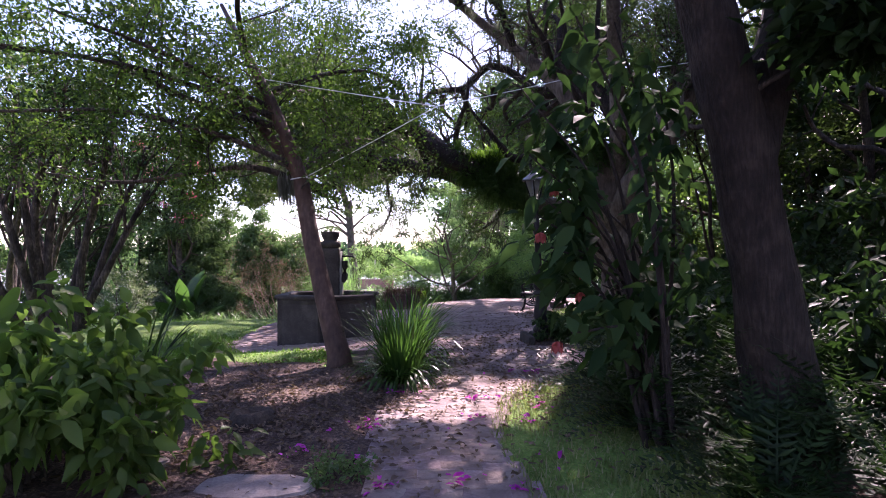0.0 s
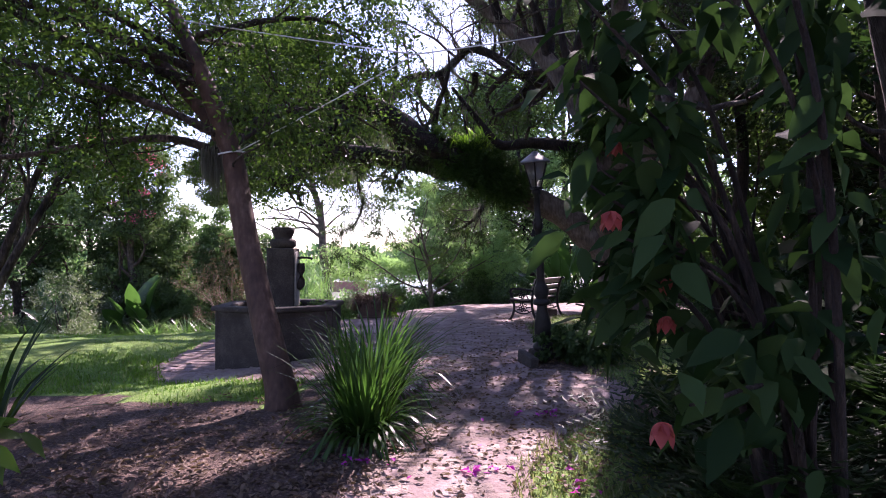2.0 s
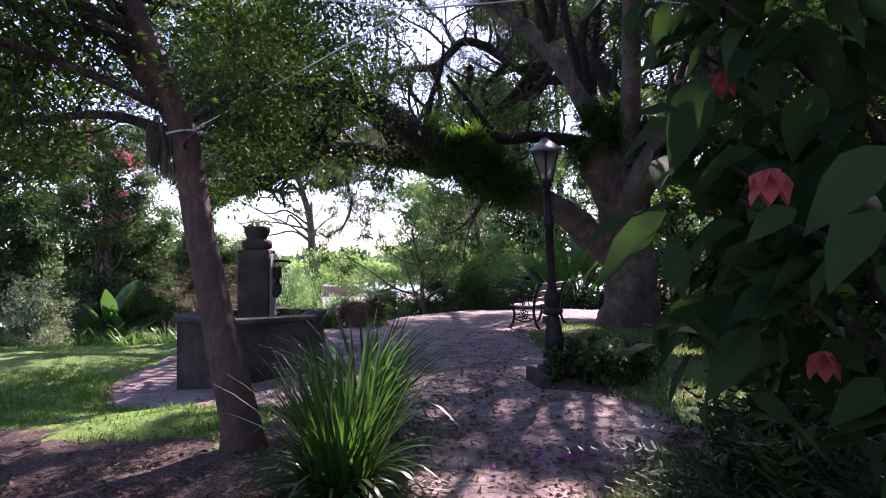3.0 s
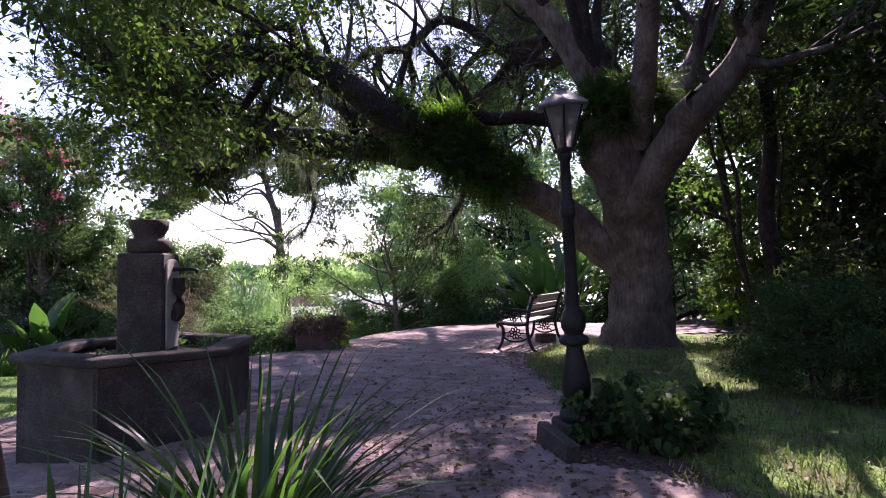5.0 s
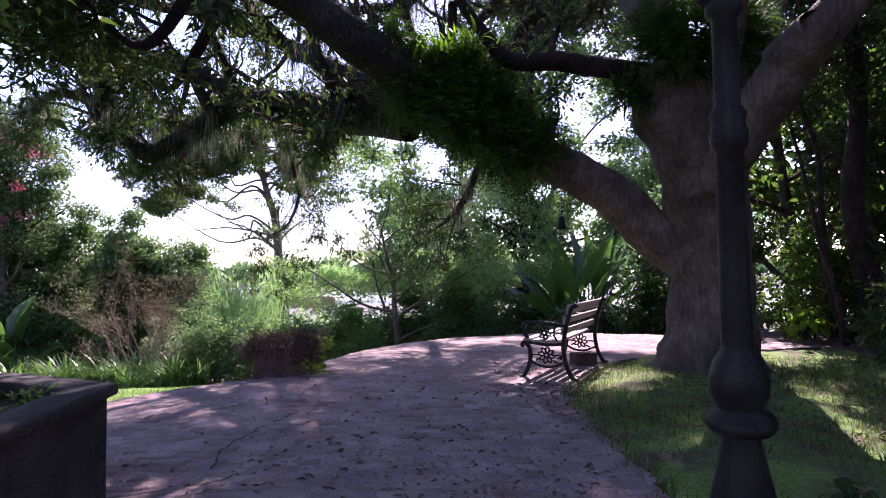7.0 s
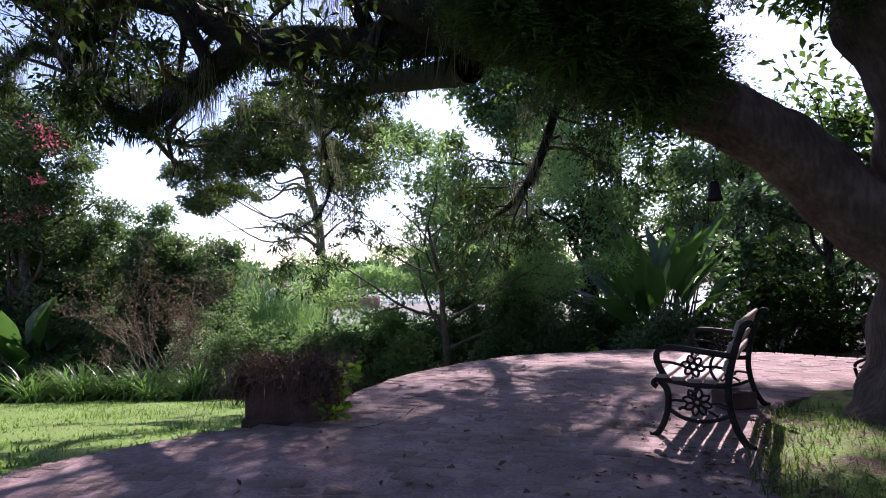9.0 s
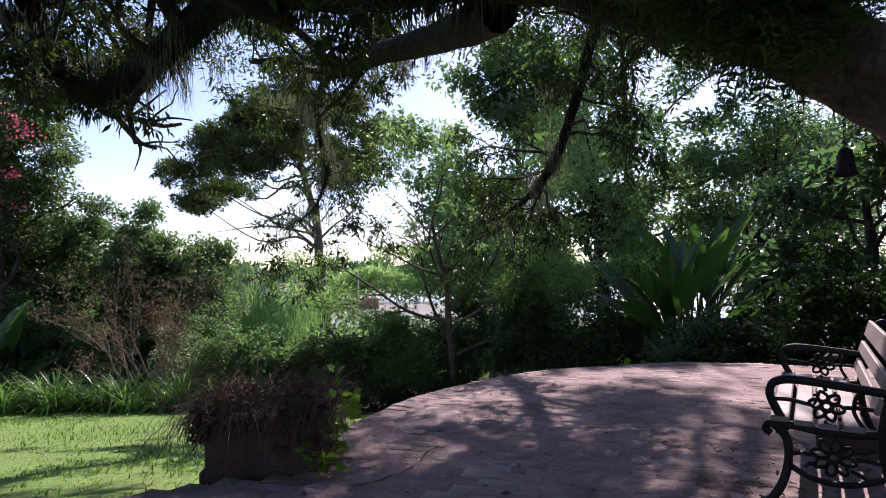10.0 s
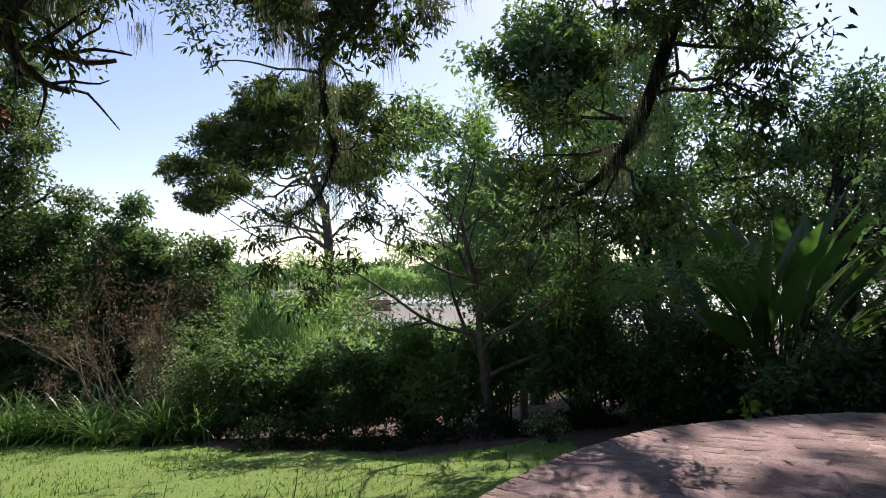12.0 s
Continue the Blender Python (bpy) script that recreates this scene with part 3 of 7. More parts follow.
def reed_bed(name, x0, x1, y0, y1, n, h, seed, label, leaf=LEAF_REED):
    rng = np.random.default_rng(seed)
    X, Y = rng.uniform(x0, x1, n), rng.uniform(y0, y1, n)
    P = np.stack([X, Y, ground_z(X, Y) - 0.1], 1)
    hh = h * (0.75 + 0.2 * np.sin(X * 0.45 + seed) * np.cos(Y * 0.3)) * rng.uniform(0.7, 1.1, n)
    a = straps(P, rng.uniform(0, 6.28, n), rng.uniform(1.25, 1.55, n), hh, 0.045, rng.uniform(0.1, 0.7, n), 2)
    k = int(n * 2.6)
    j = rng.integers(0, n, k)
    Q = P[j] + np.stack([rng.normal(0, 0.12, k), rng.normal(0, 0.12, k), hh[j] * rng.uniform(0.35, 0.95, k)], 1)
    b = straps(Q, rng.uniform(0, 6.28, k), rng.uniform(0.3, 1.2, k), rng.uniform(0.5, 1.2, k), 0.085, rng.uniform(0.8, 2.0, k), 2)
    return tagged(np_part(name, [a, b], leaf), label, "reeds", kind="stuff")


far_wood("far_riverbank_wood", -420, 420, 268, -4.3, 12.5, 17000, 5, LEAF_HEDGE, 3.4, 1.8, "hazy low wood on the far river bank", 30)
far_wood("garden_edge_wood", 12.5, 18, 0, 0, 11.5, 21000, 15, LEAF_DARK, 0.55, 0.28, "dark wood at the garden's edge", 24)
far_wood("garden_edge_wood", -40, -27, 4, -1, 11.5, 9000, 16, LEAF_HEDGE, 0.5, 0.22, "dark wood at the garden's edge", 26)
far_wood("far_willow_belt", -27, 30, 130, -5.2, 10.8, 9000, 6, LEAF_MIMOSA, 1.6, 0.4, "tall pale willows on a river island", 10)
reed_bed("reed_bed", -28, -8.3, 40, 58, 5200, 7.9, 7, "dense sunlit bright green reeds on the river bank")
reed_bed("low_reed_bed", -8, 10, 38, 58, 2600, 3.6, 8, "lower green reeds in front of the river")
far_wall = part("far_brick_wall", box_bm(12, 1.2, 2.0, (-15.8, 112, -4.4), 0.15), FAR_BRICK, None)
tagged(far_wall, "low reddish brick pier wall in the river", "wall")
beacon = np_part("beacon_pole", tube([(0, 0, -0.2), (0, 0, 2.4), (0, 0, 5.0)], [0.14, 0.11, 0.08], 8), PALE_STONE, None, smooth=True)
beacon.location = (-13.5, 112, -3.4)
tagged(beacon, "thin pale pole standing on the river pier", "pole")

# ---------------------------------------------------------------- trees in the back
def pine():
    """Old pine on the river bank: bare lower limbs, cushions of needles above."""
    rng = np.random.default_rng(11)
    e = empty("pine_tree", -8.5, 55, -4.9, "tall spreading pine with cushions of dark needles", "tree")
    stem = [(0, 0, -0.3), (0.0, 0, 3.0), (-0.4, 0, 6.4), (-0.7, 0, 10.2), (-1.4, 0, 12.8), (-2.3, 0, 16.2), (-3.0, 0, 18.6)]
    wood = [tube(*smooth_line(stem, [0.55, 0.42, 0.37, 0.33, 0.26, 0.17, 0.08], 4), 10, 0.08, 2)]
    lobes = [(-10.8, 0, 14.2, 1.7), (-8.6, 2, 13.0, 1.6), (-8.2, -1, 16.2, 1.7), (-7.4, 1, 17.7, 1.6), (-4.8, 0, 19.3, 1.8), (-2.2, 1, 19.6, 1.7), (0.3, -1, 18.3, 1.9), (2.6, 1, 15.6, 1.7), (2.0, -2, 13.2, 1.3), (-4.0, -2, 15.4, 1.8),
             (4.2, 0, 17.4, 1.2), (-6.2, -2, 14.6, 1.6), (-2.0, 2, 16.6, 1.8), (0.6, 2, 15.2, 1.6), (-9.6, -1, 11.6, 1.0), (-6.0, 2, 19.4, 1.2), (-3.2, -3, 17.8, 1.6), (1.6, 0, 19.6, 1.2)]
    C = []
    for x, y, z, r in lobes:
        c = np.array([x, y, z])
        up = float(np.clip(z - 2.2 - 0.2 * abs(x), 6.5, 17.0)) + rng.uniform(-0.6, 0.6)
        s = np.array([np.interp(up, [p[2] for p in stem], [p[0] for p in stem]), 0.0, up])
        m = s * 0.45 + c * 0.55 + np.array([0, 0, -0.9]) + rng.normal(0, 0.7, 3)
        n = s * 0.8 + c * 0.2 + np.array([0, 0, 0.3]) + rng.normal(0, 0.3, 3)
        wood.append(tube(*smooth_line([s, n, m, c], [0.13, 0.1, 0.07, 0.025], 4), 6))
        k = 26
        C.append(c + unit(rng.normal(size=(k, 3))) * rng.uniform(0.25, 1, (k, 1)) * r * np.array([1.7, 1.5, 0.85]))
    for end in ((-8.6, 0, 9.4), (-6.0, 1, 10.6), (2.8, 0, 10.4)):
        c = np.array(end, float)
        s = np.array(stem[2]) + np.array([0, 0, rng.uniform(0.5, 3.5)])
        wood.append(tube(*smooth_line([s, (s + c) / 2 + np.array([0, 0, 0.6]), c], [0.12, 0.07, 0.02], 4), 5))
        grow(rng, (s + c) / 2 + np.array([0, 0, 0.6]), unit(c - s), 2.0, 0.05, 1, wood, [], 4)
    np_part("trunk", wood, BARK_OAK, e, smooth=True)
    np_part("crown", leaf_cloud(rng, np.concatenate(C), 64000, 0.46, 0.4, 0.125, droop=-0.2), LEAF_PINE, e, kind="stuff")


pine()
tree("mimosa_tree", 0.66, 24.5, float(ground_z(0.66, 24.5)), 5.2, 3.9, 0.12, 12, BARK_OAK, LEAF_MIMOSA, 34000, 0.17, 0.046, "feathery light green mimosa tree on a slender trunk", clear=0.27, mains=15, levels=1, kids=4, sigma=0.36, shape=0.25, lean=(-0.75, 0))
tree("mimosa_tree", 2.2, 30.0, -3.8, 8.4, 3.4, 0.14, 13, BARK_GREY, LEAF_MIMOSA, 16000, 0.2, 0.05, "feathery light green mimosa tree on a slender trunk", clear=0.25, mains=10, levels=1, kids=4, sigma=0.45, shape=0.4, keep=0.9)
for i, (x, y, h, s, n, mat, L) in enumerate([
        (3.6, 37, 17, 6.0, 30000, LEAF_SHRUB, 0.37), (8.2, 34.5, 20, 7.4, 44000, LEAF_SHRUB, 0.34), (15.0, 33, 9.8, 4.0, 12000, LEAF_SHRUB, 0.24),
        (6.0, 29.5, 9, 3.4, 15000, LEAF_MIMOSA, 0.2), (18, 38, 9, 5, 10000, LEAF_HEDGE, 0.3), (11.0, 28.0, 7.4, 3.4, 11000, LEAF_SHRUB, 0.2)]):
    tree("background_tree", x, y, float(ground_z(x, y)), h, s, 0.26, 20 + i, BARK_DARK, mat, int(n * 0.8), L * 1.08, L * 0.5, "tall leafy garden tree behind the terrace",
         clear=0.15, mains=17, levels=1, kids=4, sigma=0.7, keep=0.9, group="trees behind the terrace")
for i, (x, y, h, s, n, mat, L) in enumerate([
        (-15.6, 29.8, 12.5, 3.0, 24000, LEAF_SHRUB, 0.2), (-17.2, 27.4, 13.0, 3.8, 20000, LEAF_HEDGE, 0.24), (-20.5, 28.5, 15.0, 4.6, 12000, LEAF_SHRUB, 0.26), (-25, 26, 14, 5.5, 9000, LEAF_DARK, 0.32), (-31, 22, 15, 7, 9000, LEAF_SHRUB, 0.34), (-22, 20, 11, 5, 9000, LEAF_HEDGE, 0.28)]):
    tree("bank_tree", x, y, float(ground_z(x, y)), h, s, 0.18, 40 + i, BARK_DARK, mat, int(n * 0.6), L * 1.25, L * 0.47, "dense dark green tree at the lawn's far edge",
         clear=0.1, mains=14, levels=1, kids=4, sigma=0.5, keep=0.8, group="trees along the bank")
for i, (x, y, rx, h, n, mat, L) in enumerate([
        (-11.9, 29.2, 1.5, 7.9, 24000, LEAF_SHRUB, 0.2), (-9.6, 29.2, 1.3, 8.1, 24000, LEAF_SHRUB, 0.2), (-7.9, 29.7, 1.25, 7.1, 18000, LEAF_SHRUB, 0.2), (-14.0, 29.2, 1.9, 8.0, 17000, LEAF_HEDGE, 0.22),
        (-17.6, 29.0, 2.6, 9.0, 9000, LEAF_HEDGE, 0.24), (-10.8, 32.3, 2.0, 8.0, 13000, LEAF_HEDGE, 0.24), (-13.4, 33.0, 2.6, 9.0, 11000, LEAF_HEDGE, 0.26)]):
    shrub("bamboo_thicket", x, y, float(ground_z(x, y)), rx, 1.5, h, 400 + i, mat, int(n * 0.85), L * 1.08, L * 0.43, "tall feathery dark green thicket by the lawn", clumps=260, sigma=0.3, tall=True, group="thickets along the bank", stems=12, droop=0.35)
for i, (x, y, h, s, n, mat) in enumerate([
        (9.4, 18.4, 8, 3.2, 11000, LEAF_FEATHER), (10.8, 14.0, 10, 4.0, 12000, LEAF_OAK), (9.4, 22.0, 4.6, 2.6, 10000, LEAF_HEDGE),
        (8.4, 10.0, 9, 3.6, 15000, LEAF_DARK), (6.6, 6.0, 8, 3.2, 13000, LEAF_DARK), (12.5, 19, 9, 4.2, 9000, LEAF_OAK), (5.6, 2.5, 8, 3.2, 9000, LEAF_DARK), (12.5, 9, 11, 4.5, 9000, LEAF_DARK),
        # these four stand unseen behind the start, added to block sky light
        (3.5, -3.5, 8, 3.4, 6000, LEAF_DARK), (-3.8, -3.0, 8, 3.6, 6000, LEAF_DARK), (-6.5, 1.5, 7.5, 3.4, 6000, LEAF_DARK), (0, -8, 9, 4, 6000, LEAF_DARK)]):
    tree("jungle_tree", x, y, float(ground_z(x, y)), h, s, 0.16, 60 + i, BARK_DARK, mat, int(n * 0.48), 0.285, 0.134, "dark crowded evergreen tree; unseen ones only added for shade",
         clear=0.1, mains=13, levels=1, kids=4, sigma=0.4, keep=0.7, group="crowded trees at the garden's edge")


for i, (x, y, r, h, lx) in enumerate(((8.1, 15.0, 0.2, 9.0, -0.9), (7.75, 15.1, 0.06, 7.5, -0.7), (7.45, 15.0, 0.045, 6.5, -1.0), (8.3, 15.9, 0.05, 7.0, 0.5))):
    tree("slim_tree", x, y, float(ground_z(x, y)), h, 1.8, r, 150 + i, BARK_BLACK, LEAF_OAK, 2600, 0.17, 0.07, "slim dark-stemmed tree among the undergrowth", clear=0.6, mains=6, levels=1, kids=3, sigma=0.3, lean=(lx, 0.2), group="slim trees behind the oak")


def blossom_tree(x, y, seed):
    """Broad airy tree with coral blossom on its outer twigs."""
    z = float(ground_z(x, y))
    e = tree("blossom_tree", x, y, z, 10.6, 2.5, 0.2, seed, BARK_DARK, LEAF_BLOOM, 33000, 0.18, 0.085, "leafy tree with coral pink blossom behind the lawn", clear=0.1, mains=22, levels=1, kids=4, sigma=0.42, keep=0.95)
    rng = np.random.default_rng(seed)
    C = np.stack([rng.uniform(0.0, 2.0, 10), rng.uniform(-2.3, -1.2, 10), rng.uniform(5.8, 9.0, 10)], 1)
    np_part("blossom", leaf_cloud(rng, C, 420, 0.24, 0.08, 0.06), BLOSSOM, e, "coral pink blossom clusters", kind="stuff")


blossom_tree(-12.7, 27.4, 49)


def many_stem_tree(x, y, z, seed):
    """Dark leaning canes with a thick crown above."""
    rng = np.random.default_rng(seed)
    e = empty("many_stemmed_tree", x, y, z, "tree of many dark leaning stems with thick crown", "tree", "many-stemmed trees on the lawn")
    tips = []
    twigs = []
    for i in range(11):
        a = i * 2.4 + rng.uniform(-0.4, 0.4)
        r = rng.uniform(0.1, 0.5)
        p = np.array([r * math.cos(a), r * math.sin(a), -0.2])
        top = p + np.array([math.cos(a) * rng.uniform(0.3, 1.4), math.sin(a) * rng.uniform(0.3, 1.4), rng.uniform(2.4, 3.6)])
        q, rr = smooth_line([p, (p + top) / 2 + rng.normal(0, 0.12, 3), top], [0.075, 0.06, 0.04], 5)
        np_part("stem", tube(q, rr, 8, 0.06, i), BARK_DARK, e, smooth=True)
        for k in range(3):
            grow(rng, q[-2 - k], unit(top - p) + np.array([math.cos(a + k * 2) * 0.8, math.sin(a + k * 2) * 0.8, 0.2]), rng.uniform(1.2, 2.0), 0.03, 1, twigs, tips, 4)
    np_part("branch", twigs, BARK_DARK, e, smooth=True, kind="stuff")
    np_part("crown", leaf_cloud(rng, thin(rng, tips, 0.5), 11000, 0.26, 0.1, 0.045, droop=0.5), LEAF_DARK, e, kind="stuff")


many_stem_tree(-6.6, 9.6, 0, 70)
many_stem_tree(-9.6, 12.5, -0.3, 71)

# ---------------------------------------------------------------- hedges and bank planting
for i, (x, y, rx, h, mat, n, L) in enumerate([
        (-4.0, 24.9, 1.3, 2.2, LEAF_SHRUB, 8500, 0.16), (-2.4, 24.9, 1.5, 2.35, LEAF_SHRUB, 9500, 0.14), (-0.9, 25.0, 1.2, 2.9, LEAF_MIMOSA, 8500, 0.15), (0.9, 25.6, 1.6, 3.5, LEAF_SHRUB, 9500, 0.14),
        (2.4, 23.9, 1.3, 3.2, LEAF_SHRUB, 8500, 0.16), (3.9, 22.9, 1.5, 2.5, LEAF_HEDGE, 9500, 0.14), (-5.4, 25.2, 1.2, 3.0, LEAF_SHRUB, 12000, 0.1),
        (-0.6, 29.0, 2.4, 2.9, LEAF_SHRUB, 8500, 0.19), (-4.0, 29.5, 2.4, 2.5, LEAF_SHRUB, 8500, 0.19), (-7.2, 29.0, 2.0, 3.1, LEAF_HEDGE, 8500, 0.19), (3.6, 28.5, 2.6, 4.0, LEAF_HEDGE, 8500, 0.19)]):
    shrub("bank_hedge", x, y, float(ground_z(x, y)), rx, 1.3, h, 80 + i, mat, int(n * 0.75), L * 1.1, L * 0.5, "dense dark green hedge shrub below the lawn", clumps=110, sigma=0.22, group="hedge below the lawn", lift=0.45 if -3.5 < x < 3 and y < 27 else 0.2)
for i, (x, y, rx, h, mat, n, L) in enumerate([
        (-6.8, 26.0, 1.1, 3.0, LEAF_PALE, 7000, 0.105), (-9.6, 26.4, 1.3, 3.4, LEAF_SHRUB, 7000, 0.125), (-11.2, 26.2, 1.4, 3.2, LEAF_SHRUB, 7000, 0.125),
        (-13.0, 25.9, 1.4, 2.8, LEAF_PALE, 7000, 0.115), (-15.4, 25.8, 1.7, 3.0, LEAF_PALE, 7000, 0.125), (-18, 25, 1.8, 3.2, LEAF_SHRUB, 7000, 0.135), (-21, 24.5, 2.0, 3.2, LEAF_PALE, 7000, 0.135)]):
    shrub("flowering_shrub", x, y, float(ground_z(x, y)), rx, 1.1, h, 100 + i, mat, int(n * 0.8), L * 1.1, L * 0.44, "airy garden shrub with pale leaves", clumps=90, sigma=0.18, group="shrubs behind the flower bed")


shrub("silvery_shrub", -12.5, 22.2, float(ground_z(-12.5, 22.2)), 1.25, 1.1, 3.3, 118, LEAF_PALE, 5000, 0.11, 0.04, "tall silvery shrub with whitish leaves", clumps=80, sigma=0.2)
for i in range(7):
    x = -17.2 + i * 1.15
    shrub("bed_flowers", x, 24.7, float(ground_z(x, 24.7)), 0.75, 0.5, 1.25 + 0.25 * math.sin(i * 2.1), 500 + i, LEAF_PALE, 1500, 0.08, 0.045, "pale flowering plants in the sunny bed", clumps=40, sigma=0.12, category="flowers", group="pale flowers in the bed", stems=6)


# dark filler plants, added where only shade lies under the hedge
for i in range(7):
    x = -3.6 + i * 1.0
    shrub("ground_ferns", x, 22.95 + 0.2 * math.sin(i * 2.3), float(ground_z(x, 22.95)), 0.75, 0.45, 0.55 + 0.15 * math.cos(i * 1.7), 520 + i, LEAF_DARK, 1300, 0.1, 0.035, "added low dark plants standing in for shade under the hedge", clumps=40, sigma=0.12, category="fern", group="ferns at the hedge foot", stems=6)


def bare_shrub(x, y, z, seed):
    """Twiggy brown shrub, nearly leafless."""
    rng = np.random.default_rng(seed)
    e = empty("bare_shrub", x, y, z, "twiggy brown shrub with few dry leaves", "shrub")
    tubes, tips = [], []
    for i in range(12):
        a = i * 2.4
        grow(rng, (rng.normal(0, 0.12), rng.normal(0, 0.12), -0.1), (math.cos(a) * 0.5, math.sin(a) * 0.5, 1.0), rng.uniform(2.1, 3.1), 0.028, 2, tubes, tips, 3, 0.2, 0.12, 0.7, 5)
    np_part("branch", tubes, TWIG_BROWN, e, smooth=True, kind="stuff")
    np_part("leaf", leaf_cloud(rng, tips, 5200, 0.12, 0.07, 0.03), LEAF_BROWN, e, kind="stuff")


bare_shrub(-7.2, 25.0, float(ground_z(-7.2, 25.0)), 72)
for i, (x, y, rx, ry, h, mat, n) in enumerate([
        (4.9, 20.0, 1.3, 1.0, 1.5, LEAF_HEDGE, 6500), (6.6, 19.2, 1.4, 1.2, 2.2, LEAF_DARK, 7500), (3.6, 20.8, 1.3, 0.9, 1.2, LEAF_DARK, 6000),
        # yellow-green one: a sunlit patch behind the oak, put into the leaf colour
        (8.0, 16.0, 1.3, 1.3, 2.3, LEAF_FEATHER, 6500), (7.4, 13.2, 1.2, 1.4, 1.8, LEAF_OAK, 6000),
        (6.2, 11.2, 1.0, 1.2, 1.6, LEAF_DARK, 6000), (5.6, 8.6, 1.0, 1.0, 1.7, LEAF_DARK, 6000)]):
    shrub("understorey_shrub", x, y, float(ground_z(x, y)) - 0.05, rx, ry, h, 120 + i, mat, int(n * 0.6), 0.18, 0.078, "understorey shrub; sun on the brightest put into leaf colour", clumps=80, sigma=0.2, group="understorey round the terrace")

# ---------------------------------------------------------------- paving
def brick_rows():
    """Centres, half sizes and turn of every paving brick."""
    out = []
    bl, bw, j = 0.242, 0.122, 0.004
    row = 0
    y = -2.9
    while y < CY + CR:
        x = -4.2 + (row % 2) * (bl + j) / 2
        while x < 7.2:
            out.append((x, y, bl / 2, bw / 2, 0.0))
            x += bl + j
        y += bw + j
        row += 1
    a = np.array(out)
    a = a[a[:, 1] < 11.9 - 0.32 * (a[:, 0] - 1.0)]
    tilt = radians(-17.7)
    u, v = np.meshgrid(np.arange(-40, 40), np.arange(-60, 60))
    px = (u + (v % 2) * 0.5) * (bl + j)
    py = v * (bw + j)
    tx, ty = 1.0 + px * math.cos(tilt) - py * math.sin(tilt), 11.97 + px * math.sin(tilt) + py * math.cos(tilt)
    ok = (ty >= 11.97 - 0.32 * (tx - 1.0)) & (ty < CY + CR) & (tx > -4.2) & (tx < 7.2)
    tx, ty = tx[ok], ty[ok]
    a = np.concatenate([a, np.stack([tx, ty, np.full(len(tx), bl / 2), np.full(len(tx), bw / 2), np.full(len(tx), tilt)], 1)])
    on = np.hypot(a[:, 0] - CX, a[:, 1] - CY)
    keep = paved(a[:, 0], a[:, 1]) & ~((on > CR - 0.31) & (a[:, 1] > 13.9))
    keep &= ~(np.hypot(a[:, 0] + 1.9, a[:, 1] - 9.42) < 0.72)
    a = a[keep]
    # cut each brick back to the part that lies on the paving
    f = np.linspace(-1, 1, 9)
    sx = a[:, 0:1] + f * a[:, 2:3] * np.cos(a[:, 4:5])
    sy = a[:, 1:2] + f * a[:, 2:3] * np.sin(a[:, 4:5])
    full = a[:, 2].copy()
    for k in range(len(a)):
        good = np.flatnonzero(paved(sx[k], sy[k]))
        lo, hi = f[good[0]], f[good[-1]]
        if hi - lo < 1.99:
            mid = (lo + hi) / 2 * a[k, 2]
            a[k, 0] += mid * math.cos(a[k, 4])
            a[k, 1] += mid * math.sin(a[k, 4])
            a[k, 2] *= max((hi - lo) / 2, 0.15)
    ring = []
    for i in range(204):
        t = 2 * math.pi * i / 204
        x, y = CX + (CR - 0.13) * math.cos(t), CY + (CR - 0.13) * math.sin(t)
        if y > 13.85 and not inside(OAK_GRASS, x, y):
            ring.append((x, y, 0.12, 0.054, t))
    return np.concatenate([a, np.array(ring)])


def brick_material():
    m, nt, p = material("worn_paving_brick")
    oi = nt.nodes.new("ShaderNodeObjectInfo")
    geo = nt.nodes.new("ShaderNodeNewGeometry")
    r = math_node(nt, "FRACT", math_node(nt, "ADD", oi.outputs["Random"], geo.outputs["Random Per Island"]))
    tc = nt.nodes.new("ShaderNodeNewGeometry").outputs["Position"]

    def pos_noise(scale, detail):
        n = nt.nodes.new("ShaderNodeTexNoise")
        n.inputs["Scale"].default_value, n.inputs["Detail"].default_value = scale, detail
        nt.links.new(tc, n.inputs["Vector"])
        return n.outputs["Fac"]
    col = ramp(nt, r, (0.0, (0.2, 0.122, 0.097)), (0.5, (0.285, 0.193, 0.157)), (1.0, (0.375, 0.278, 0.23)))
    dust = ramp(nt, pos_noise(1.6, 6), (0.36, (0.11, 0.07, 0.057)), (0.5, (0.24, 0.17, 0.145)), (0.64, (0.46, 0.372, 0.325)))
    col = mix(nt, 0.62, col, dust)
    grain = pos_noise(55, 4)
    col = mix(nt, math_node(nt, "MULTIPLY", grain, 0.45), col, (0.2, 0.145, 0.13))
    nt.links.new(col, p.inputs["Base Color"])
    p.inputs["Roughness"].default_value = 0.8
    bump(nt, p, math_node(nt, "ADD", grain, math_node(nt, "MULTIPLY", pos_noise(11, 4), 2.5)), 0.9, 0.014)
    return m


BRICK = brick_material()
BRICKS = brick_rows()


def brick_shape(hx, hy):
    """A paving brick with worn upper edges."""
    e = 0.002
    V = [(sx * hx, sy * hy, -0.06) for sx, sy in ((-1, -1), (1, -1), (1, 1), (-1, 1))]
    V += [(sx * hx, sy * hy, -e) for sx, sy in ((-1, -1), (1, -1), (1, 1), (-1, 1))]
    V += [(sx * (hx - e), sy * (hy - e), 0) for sx, sy in ((-1, -1), (1, -1), (1, 1), (-1, 1))]
    F = [(i, (i + 1) % 4, 4 + (i + 1) % 4, 4 + i) for i in range(4)] + [(4 + i, 4 + (i + 1) % 4, 8 + (i + 1) % 4, 8 + i) for i in range(4)] + [(8, 9, 10, 11)]
    return np.array(V, float), np.array(F)


